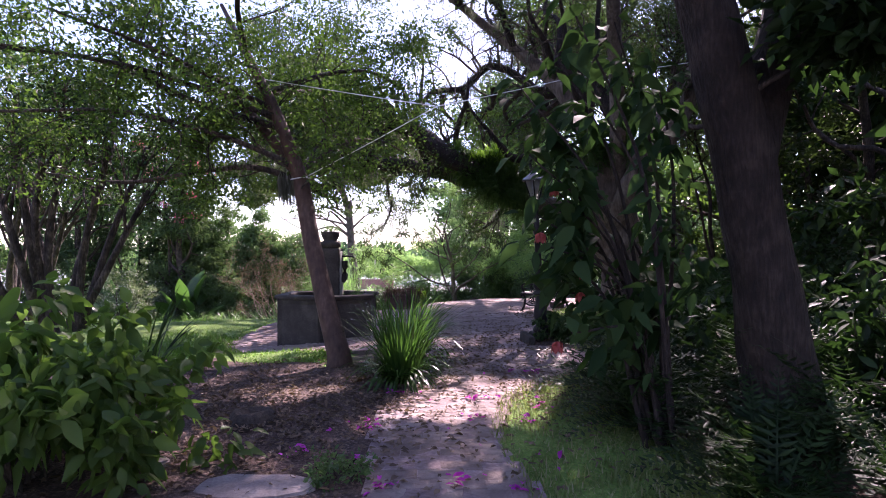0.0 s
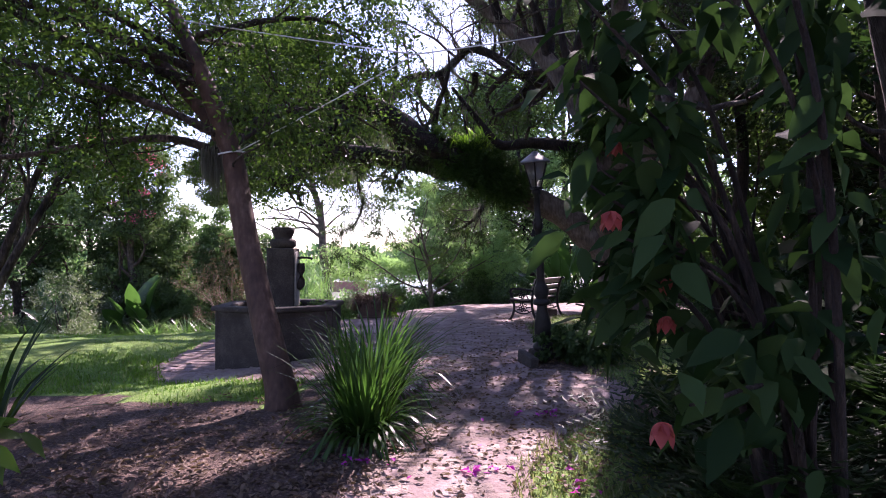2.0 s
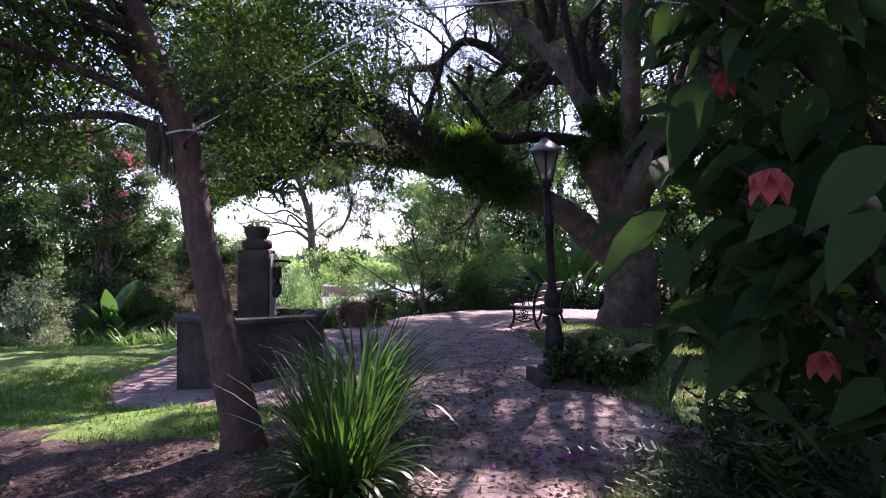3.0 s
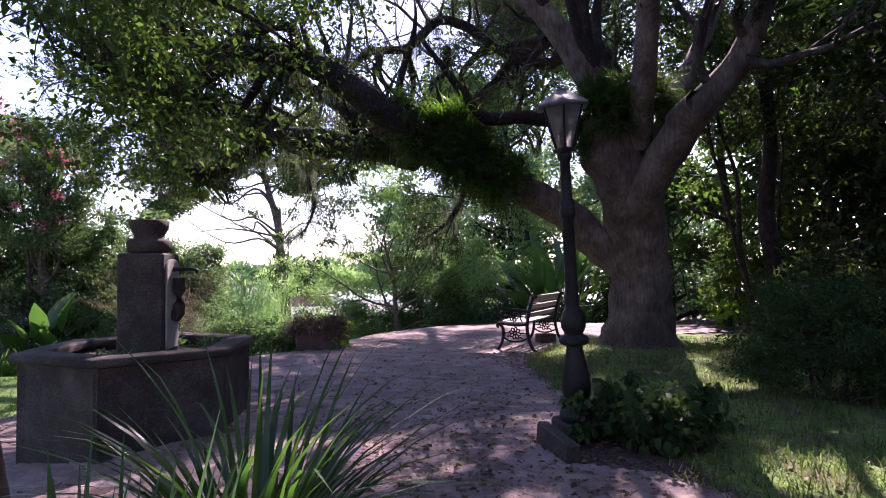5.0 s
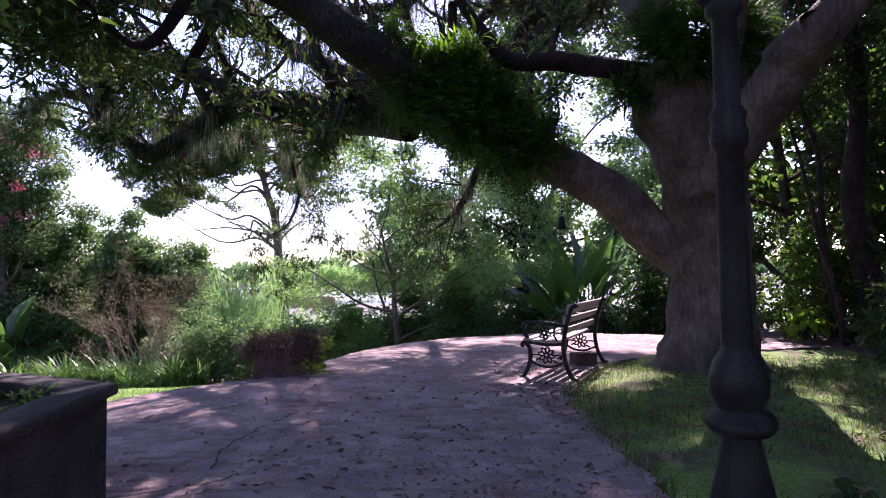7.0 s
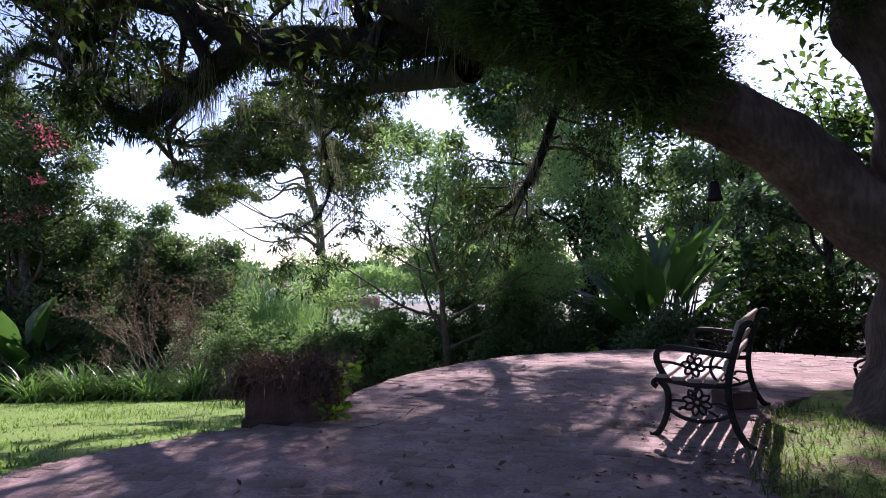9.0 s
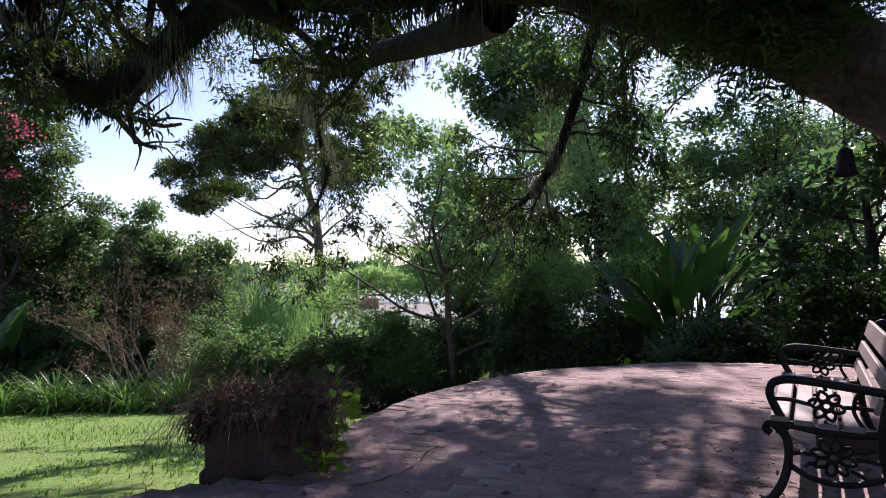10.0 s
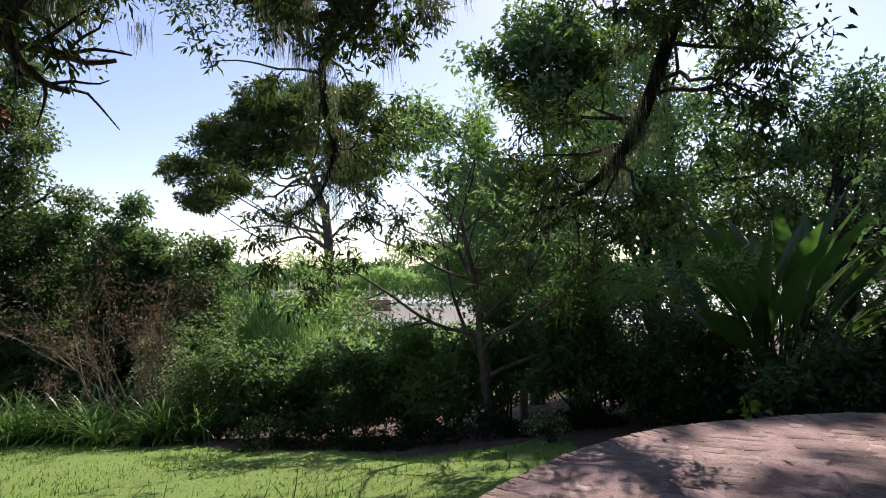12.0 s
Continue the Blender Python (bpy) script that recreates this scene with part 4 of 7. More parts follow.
def pave():
    rng = np.random.default_rng(9)
    xs = np.arange(-4.2, 7.3, 0.05)
    ys = np.arange(-3, 17.8, 0.05)

    def sway(x, y):
        """Settled, uneven bed."""
        return 0.005 * np.sin(x * 3.1 + 1.2 * np.sin(y * 2.3)) * np.cos(y * 4.1) + 0.0035 * np.sin(x * 7.3 - y * 3.7) * np.cos(y * 9.1 + x * 2.2) - 0.003

    def sand_z(x, y):
        """Dust lies over the bricks here and is washed out of the joints there."""
        w = np.sin(x * 5.3 + 1.7 * np.sin(y * 3.1)) * np.cos(y * 6.7 + 1.3 * np.sin(x * 4.3)) + 0.6 * np.sin(x * 13.1 + y * 4.0) * np.cos(y * 15.7 - x * 6.0)
        return ground_z(x, y) + sway(x, y) + np.where(y > 7, 0.0002, -0.0008) + 0.0022 * w
    X, Y = np.meshgrid(xs, ys)
    ok = paved(X, Y) & (np.hypot(X - CX, Y - CY) < CR - 0.1) | paved(X, Y) & (Y < 13.5)
    c = np.argwhere(ok)
    x, y = xs[c[:, 1]], ys[c[:, 0]]
    V = np.stack([np.stack([x + a * 0.025, y + b * 0.025, sand_z(x + a * 0.025, y + b * 0.025)], 1) for a, b in ((-1, -1), (1, -1), (1, 1), (-1, 1))], 1).reshape(-1, 3)
    F = np.arange(len(V)).reshape(-1, 4)
    sand = rough_material("joint_sand", ((0.3, (0.13, 0.088, 0.08)), (0.5, (0.27, 0.19, 0.18)), (0.65, (0.4, 0.31, 0.3))), 3, 40, 0.95, 1.0, 0.02)
    pavement = tagged(np_part("pavement", (V, F), sand), "worn dusty pink brick garden path and round terrace", "pavement", kind="structure")
    n = len(BRICKS)
    near = (BRICKS[:, 1] > 2.9) & (np.abs(BRICKS[:, 0] - 0.3) < 1.4)
    order = np.argsort(np.where(near, BRICKS[:, 1], 99))
    single = set(order[:300].tolist())
    V0, F0 = brick_shape(0.121, 0.061)
    me = mesh_from("brick", V0, F0, BRICK)
    rest = []
    for i, (x, y, hx, hy, t) in enumerate(BRICKS):
        z = rng.normal(0, 0.0016) + float(ground_z(x, y) + sway(x, y)) - (0.005 if rng.uniform() < 0.05 else 0.0)
        m = pose(x + rng.normal(0, 0.002), y + rng.normal(0, 0.002), z, rng.normal(0, 0.35) + 57.3 * float(sway(x, y + 0.06) - sway(x, y - 0.06)) / 0.12, rng.normal(0, 0.35), math.degrees(t) + rng.normal(0, 1.1))
        if i in single:
            ob = new("brick", me)
            ob.parent = pavement
            ob.matrix_basis = m @ Matrix.Diagonal((hx / 0.121, 1, 1, 1))
        else:
            W, G = brick_shape(hx, hy)
            M = np.array(m)
            rest.append((W @ M[:3, :3].T + M[:3, 3], G))
    np_part("brick_field", rest, BRICK, pavement, kind="stuff")
    # brick wall that holds the terrace edge
    a = np.linspace(math.radians(8), math.radians(170), 90)
    prof = [(CR - 0.26, -0.175), (CR - 0.02, -0.175), (CR + 0.0, -0.6), (CR + 0.04, -1.7)]
    V = np.array([[CX + r * math.cos(t), CY + r * math.sin(t), z] for r, z in prof for t in a])
    F = [(i * 90 + j, i * 90 + j + 1, (i + 1) * 90 + j + 1, (i + 1) * 90 + j) for i in range(3) for j in range(89)]
    tagged(np_part("terrace_wall", (V, np.array(F)), TERRACOTTA), "low dark brick wall holding the terrace edge", "wall", kind="structure")


# ---------------------------------------------------------------- well with pump
def well():
    e = empty("garden_well", -1.9, 9.42, -0.08, "six-sided aged concrete well basin with a water pump pillar", "well", turn=31)
    n, R, t, H = 6, 0.86, 0.12, 0.66
    ap = R * math.cos(math.pi / n)
    side = 2 * R * math.sin(math.pi / n)
    for i in range(n):
        a = 2 * math.pi * (i + 0.5) / n
        bm = box_bm(side - 0.008, t, H + 0.24, (0, 0, (H - 0.06) / 2 - 0.15), 0.012)
        f = max((f for f in bm.faces), key=lambda f: -f.normal.y * f.calc_area())
        r = bmesh.ops.inset_region(bm, faces=[f], thickness=0.09)
        bmesh.ops.translate(bm, vec=(0, 0.022, 0), verts=f.verts)
        bmesh.ops.transform(bm, matrix=Matrix.Translation(((ap - t / 2) * math.cos(a), (ap - t / 2) * math.sin(a), 0)) @ Matrix.Rotation(a + math.pi / 2, 4, "Z"), verts=bm.verts)
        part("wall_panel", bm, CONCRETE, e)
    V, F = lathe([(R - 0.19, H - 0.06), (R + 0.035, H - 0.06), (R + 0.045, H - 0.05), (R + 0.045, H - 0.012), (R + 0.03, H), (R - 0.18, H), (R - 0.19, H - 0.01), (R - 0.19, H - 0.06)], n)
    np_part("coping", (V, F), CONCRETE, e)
    V, F = lathe([(0.0, H - 0.1), (R - 0.1, H - 0.1)], n)
    np_part("soil", (V, F), SOIL, e, "dark wet soil filling")
    inv = Matrix.Rotation(radians(-31), 4, "Z")
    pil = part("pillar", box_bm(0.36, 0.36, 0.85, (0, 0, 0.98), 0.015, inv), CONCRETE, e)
    pil.location = (0.02, 0.0, 0)
    # pale plate with an arch, on the side of the spout
    bm = bmesh.new()
    ring = [(-0.13, 0.62), (0.13, 0.62), (0.13, 1.3)] + [(0.13 * math.cos(k), 1.3 + 0.06 * math.sin(k)) for k in np.linspace(0, math.pi, 9)] + [(-0.13, 1.3)]
    vs = [bm.verts.new((0.195, u, v)) for u, v in ring]
    f = bm.faces.new(vs)
    ex = bmesh.ops.extrude_face_region(bm, geom=[f])
    bmesh.ops.translate(bm, vec=(-0.02, 0, 0), verts=[g for g in ex["geom"] if isinstance(g, bmesh.types.BMVert)])
    bmesh.ops.recalc_face_normals(bm, faces=bm.faces)
    bmesh.ops.transform(bm, matrix=inv, verts=bm.verts)
    part("arched_plate", bm, PALE_STONE, pil, "pale plaster arched plate")
    q, r = smooth_line([(0.18, 0, 1.27), (0.26, 0, 1.275), (0.36, 0, 1.27), (0.39, 0, 1.25)], [0.02, 0.016, 0.014, 0.02], 3)
    V, F = tube(q, r, 8)
    M = np.array(inv)[:3, :3]
    np_part("spout", (V @ M.T, F), IRON, pil, "black iron spout", smooth=True)
    q, r = smooth_line([(0.18, 0, 0.9), (0.24, 0, 0.9), (0.24, 0, 1.2)], [0.05, 0.05, 0.05], 3)
    np_part("pump_housing", (tube(q, r, 8)[0] @ M.T, tube(q, r, 8)[1]), CONCRETE, pil, smooth=True)
    # stacked bowls
    top = [(0.0, 1.405), (0.13, 1.405), (0.17, 1.43), (0.175, 1.5), (0.15, 1.525), (0.115, 1.53), (0.12, 1.56), (0.15, 1.62), (0.155, 1.68), (0.14, 1.685), (0.13, 1.66), (0.0, 1.65)]
    pot = np_part("pot", lathe(top, 20), CONCRETE, pil, "dark stacked stone bowls", smooth=False)
    rng = np.random.default_rng(4)
    V, F = leaf_cloud(rng, np.array([[0, 0, 1.7], [0.06, 0.03, 1.72], [-0.07, 0, 1.71]]), 120, 0.045, 0.07, 0.03)
    np_part("succulent", (V, F), LEAF_SHRUB, pot, "small green plant")
    V, F = leaf_cloud(rng, np.array([[0.4, -0.2, 0.6], [0.3, 0.4, 0.6], [0.55, 0.1, 0.6], [-0.3, -0.4, 0.6]]), 500, 0.08, 0.05, 0.025)
    np_part("weed", (V, F), LEAF_SHRUB, e, "low green weeds", kind="stuff")


# ---------------------------------------------------------------- lamp post
def lamp_post():
    e = empty("lamp_post", 1.5, 8.56, 0, "black cast iron garden lamp post with a glazed lantern", "lamp post")
    e.matrix_basis = pose(1.5, 8.56, -0.03, 3.2, -4.3, 15)
    part("footing", box_bm(0.3, 0.3, 0.12, (0, 0, 0.03), 0.02), CONCRETE, e, "small concrete footing")
    np_part("base", lathe([(0.0, 0.09), (0.13, 0.09), (0.135, 0.13), (0.12, 0.16), (0.085, 0.19), (0.08, 0.22), (0.1, 0.27), (0.108, 0.34), (0.1, 0.42), (0.078, 0.52), (0.062, 0.6), (0.06, 0.64)], 16), IRON, e, smooth=True)
    np_part("collar", lathe([(0.06, 0.635), (0.1, 0.65), (0.112, 0.675), (0.1, 0.7), (0.07, 0.715), (0.07, 0.73), (0.09, 0.77), (0.092, 0.82), (0.075, 0.88), (0.055, 0.91), (0.05, 0.93)], 16), IRON, e, smooth=True)
    np_part("pole", lathe([(0.05, 0.92), (0.047, 1.2), (0.043, 1.56), (0.056, 1.58), (0.06, 1.62), (0.05, 1.65), (0.058, 1.68), (0.04, 1.71), (0.037, 1.98), (0.055, 2.0), (0.055, 2.03), (0.04, 2.05)], 16), IRON, e, smooth=True)
    lan = part("lantern", box_bm(0.12, 0.12, 0.03, (0, 0, 2.06), 0.008), IRON, e)
    for k in range(6):
        t = math.pi / 3 * k
        q = np.array([[0.065 * math.cos(t), 0.065 * math.sin(t), 2.07], [0.155 * math.cos(t), 0.155 * math.sin(t), 2.37]])
        np_part("bar", tube(q, [0.009, 0.009], 4), IRON, lan)
        u = t + math.pi / 3
        V = np.array([[0.063 * math.cos(t), 0.063 * math.sin(t), 2.08], [0.063 * math.cos(u), 0.063 * math.sin(u), 2.08],
                      [0.15 * math.cos(u), 0.15 * math.sin(u), 2.36], [0.15 * math.cos(t), 0.15 * math.sin(t), 2.36]])
        V = np.concatenate([V, V * np.array([0.97, 0.97, 1])])
        F = np.array([[0, 1, 2, 3], [7, 6, 5, 4], [0, 4, 5, 1], [1, 5, 6, 2], [2, 6, 7, 3], [3, 7, 4, 0]])
        np_part("pane", (V, F), GLASS, lan, "dusty frosted pane").visible_shadow = False
    np_part("roof", lathe([(0.0, 2.36), (0.2, 2.36), (0.205, 2.375), (0.19, 2.39), (0.07, 2.47), (0.05, 2.48), (0.045, 2.5), (0.0, 2.51)], 6), ROOF_METAL, lan, "sheet metal lantern roof")
    np_part("bulb", lathe([(0.0, 2.1), (0.022, 2.11), (0.024, 2.2), (0.03, 2.25), (0.02, 2.29), (0.0, 2.3)], 10), PALE_STONE, lan, "white lamp bulb", smooth=True)


gm, gnt, gp = material("frosted_glass")
gp.inputs["Base Color"].default_value = (0.55, 0.57, 0.57, 1)
gp.inputs["Roughness"].default_value = 0.35
gp.inputs["Transmission Weight"].default_value = 0.85
gnt.links.new(ramp(gnt, noise_tex(gnt, 14, 4), (0.3, (0.25, 0.25, 0.25)), (0.7, (0.55, 0.55, 0.55))), gp.inputs["Roughness"])
GLASS = gm
ROOF_METAL = rough_material("painted_lantern_roof", ((0.3, (0.05, 0.05, 0.05)), (0.7, (0.16, 0.16, 0.16))), 8, 60, 0.35, 0.2, 0.003, metal=0.3)


# ---------------------------------------------------------------- bench
def flat_bar(P, w, th, per=4):
    """A flat iron bar along a line in the y-z plane: w wide in that plane, th thick."""
    q, _ = smooth_line(np.array([(0, y, z) for y, z in P]), np.ones(len(P)), per)
    T = unit(np.gradient(q, axis=0))
    N = np.stack([np.zeros(len(q)), -T[:, 2], T[:, 1]], 1)
    X = np.array([1.0, 0, 0])
    w, th = w * 1.25, th * 1.2
    V = np.stack([q + N * w / 2 - X * th / 2, q + N * w / 2 + X * th / 2, q - N * w / 2 + X * th / 2, q - N * w / 2 - X * th / 2], 1).reshape(-1, 3)
    n = len(q)
    F = [(4 * i + j, 4 * i + (j + 1) % 4, 4 * i + 4 + (j + 1) % 4, 4 * i + 4 + j) for i in range(n - 1) for j in range(4)]
    F += [(3, 2, 1, 0), (4 * n - 4, 4 * n - 3, 4 * n - 2, 4 * n - 1)]
    return V, np.array(F)


def bench():
    e = empty("garden_bench", 2.47, 13.61, -0.083, "garden bench with ornate black cast iron ends and weathered wooden slats", "bench", "benches on the terrace", turn=56)
    bars = [flat_bar([(0.29, 0.0), (0.26, 0.03), (0.215, 0.12), (0.19, 0.24), (0.2, 0.34), (0.26, 0.41)], 0.032, 0.03),
            flat_bar([(-0.33, 0.0), (-0.29, 0.03), (-0.235, 0.14), (-0.205, 0.27), (-0.2, 0.4), (-0.235, 0.6), (-0.29, 0.78), (-0.335, 0.83), (-0.36, 0.81)], 0.034, 0.03),
            flat_bar([(-0.2, 0.4), (0.0, 0.385), (0.2, 0.405), (0.27, 0.4), (0.29, 0.37), (0.265, 0.35)], 0.028, 0.03),
            flat_bar([(-0.24, 0.6), (-0.1, 0.615), (0.05, 0.63), (0.18, 0.635), (0.25, 0.61), (0.265, 0.55), (0.235, 0.47), (0.2, 0.41)], 0.03, 0.036),
            flat_bar([(-0.215, 0.2), (-0.1, 0.15), (0.0, 0.135), (0.1, 0.15), (0.195, 0.2)], 0.02, 0.02)]
    for cy, cz, r0, n in ((0.0, 0.265, 0.095, 8), (0.02, 0.515, 0.075, 6)):
        for k in range(n):
            t = 2 * math.pi * k / n + 0.2
            c, s = math.cos(t), math.sin(t)
            p = [(cy + c * 0.015, cz + s * 0.015), (cy + c * r0 * 0.6 - s * 0.022, cz + s * r0 * 0.6 + c * 0.022), (cy + c * r0, cz + s * r0),
                 (cy + c * r0 * 0.6 + s * 0.022, cz + s * r0 * 0.6 - c * 0.022), (cy + c * 0.015, cz + s * 0.015)]
            bars.append(flat_bar(p, 0.012, 0.016, 3))
        bars.append(flat_bar([(cy + 0.025 * math.cos(t), cz + 0.025 * math.sin(t)) for t in np.linspace(0, 2 * math.pi, 9)], 0.014, 0.022, 2))
    for a, b in (((0.09, 0.265), (0.19, 0.25)), ((-0.09, 0.265), (-0.205, 0.26)), ((0, 0.36), (0, 0.385)), ((0.09, 0.515), (0.24, 0.53)), ((-0.05, 0.515), (-0.215, 0.51)), ((0.02, 0.59), (0.02, 0.625)), ((0.02, 0.44), (0.02, 0.4)),
                 ((-0.12, 0.6), (-0.09, 0.5)), ((-0.13, 0.42), (-0.09, 0.5)), ((0.12, 0.2), (0.07, 0.22)), ((-0.13, 0.18), (-0.07, 0.21))):
        bars.append(flat_bar([a, ((a[0] + b[0]) / 2 + 0.008, (a[1] + b[1]) / 2 + 0.008), b], 0.014, 0.016, 3))
    for y in (0.29, -0.33):
        bars.append(flat_bar([(y - 0.03, 0.008), (y + 0.03, 0.008)], 0.016, 0.045, 1))
    V, F = join(bars)
    me = mesh_from("end_frame", V, F, IRON)
    for x in (-0.72, 0.72):
        ob = new("end_frame", me)
        ob.parent, ob.location = e, (x, 0, 0)
        tagged(ob, "ornate black cast iron end with rosettes")
    for y, z in ((0.225, 0.432), (0.12, 0.422), (0.015, 0.416), (-0.09, 0.418)):
        part("seat_slat", box_bm(1.5, 0.085, 0.028, (0, y, z), 0.006), BENCH_WOOD, e)
    for y, z, h in ((-0.215, 0.535, 0.075), (-0.245, 0.66, 0.075), (-0.287, 0.785, 0.11)):
        part("back_slat", box_bm(1.5, 0.026, h, (0, 0, 0), 0.006, Matrix.Rotation(radians(17), 4, "X")), BENCH_WOOD, e).location = (0, y + 0.028, z)
    twin = copy_thing(e, pose(5.13, 15.02, -0.092, 0, 0, 53))
    tagged(twin, "garden bench with black cast iron ends behind the oak trunk", "bench", "benches on the terrace")
    b = part("loose_block", box_bm(0.3, 0.2, 0.14, (0, 0, 0.07), 0.008), TERRACOTTA, None)
    b.matrix_basis = pose(2.82, 13.95, -0.084, 0, 0, 10)
    tagged(b, "reddish brown block standing under the bench", "brick")


# ---------------------------------------------------------------- planter
def planter():
    e = empty("brick_planter", -1.0, 13.98, -0.09, "square dark brick planter with dry drooping plants", "planter", turn=6)
    for k, (sx, sy, x, y) in enumerate(((0.68, 0.08, 0, -0.22), (0.68, 0.08, 0, 0.22), (0.08, 0.356, -0.3, 0), (0.08, 0.356, 0.3, 0))):
        part("side", box_bm(sx, sy, 0.6, (x, y, 0.045), 0.012), TERRACOTTA, e)
    part("plinth", box_bm(0.73, 0.57, 0.3, (0, 0, -0.113), 0.012), TERRACOTTA, e)
    part("soil", box_bm(0.515, 0.355, 0.24, (0, 0, 0.19), 0.0), SOIL, e)
    rng = np.random.default_rng(31)
    n = 900
    P = np.stack([rng.uniform(-0.32, 0.32, n), rng.uniform(-0.22, 0.22, n), np.full(n, 0.34)], 1)
    az = np.arctan2(P[:, 1], P[:, 0]) + rng.normal(0, 0.9, n)
    np_part("dry_stalk", straps(P, az, rng.uniform(0.2, 1.25, n), rng.uniform(0.08, 0.42, n), rng.uniform(0.003, 0.007, n), rng.normal(1.4, 1.2, n), 6, 0.8), LEAF_DRYDARK, e, "dry brown tangled stalks", kind="stuff")
    k = 70
    a = rng.uniform(0, 6.28, k)
    rim = np.clip(np.stack([np.cos(a), np.sin(a)], 1) * 0.6, (-0.36, -0.28), (0.36, 0.28))
    c = np.concatenate([np.column_stack([rim * rng.uniform(0.9, 1.12, (k, 1)), 0.4 - rng.uniform(0, 1, k) ** 1.6 * 0.24]), np.stack([rng.uniform(-0.34, 0.34, 30), rng.uniform(-0.24, 0.24, 30), rng.uniform(0.36, 0.5, 30)], 1)])
    np_part("dry_foliage", leaf_cloud(rng, c, 4200, 0.05, 0.042, 0.018), LEAF_DRYDARK, e, "withered small leaves over the rim", kind="stuff")
    n = 520
    i = rng.integers(0, k, n)
    P = np.column_stack([rim[i], np.full(n, 0.36)]) + rng.normal(0, 0.02, (n, 3))
    np_part("hanging_stalk", straps(P, a[i] + rng.normal(0, 0.7, n), rng.uniform(-0.2, 1.2, n), rng.uniform(0.15, 0.48, n), rng.uniform(0.003, 0.007, n), rng.uniform(1.2, 2.8, n), 6, 0.6), LEAF_DRYDARK, e, "dark withered stalks over the rim", kind="stuff")
    c = np.stack([rng.uniform(0.33, 0.45, 8), rng.uniform(-0.28, 0.2, 8), rng.uniform(0.05, 0.38, 8)], 1)
    np_part("trailing_leaf", leaf_cloud(rng, c, 130, 0.05, 0.09, 0.06), LEAF_LIME, e, "few trailing bright green leaves", kind="stuff")


pave()
well()
lamp_post()
bench()
planter()

# ---------------------------------------------------------------- the old oak
def side_branches(rng, line, radii, every, length, tubes, tips, rise=0.15, level=1, start=0.15, kids=4, down=0.0):
    """Branches set along a limb."""
    n = len(line)
    k = max(1, int(len(line) * (1 - start) / every))
    for i in range(k):
        a = int(n * (start + (1 - start) * (i + rng.uniform(0, 1)) / k))
        a = min(a, n - 2)
        t = unit(line[a + 1] - line[a])
        d = unit(np.cross(t, rng.normal(size=3)) + 0.35 * t + np.array([0, 0, 0.35 - down]))
        grow(rng, line[a], d, length * rng.uniform(0.6, 1.2), min(radii[a] * 0.4, 0.07), level, tubes, tips, kids, 0.28, rise)


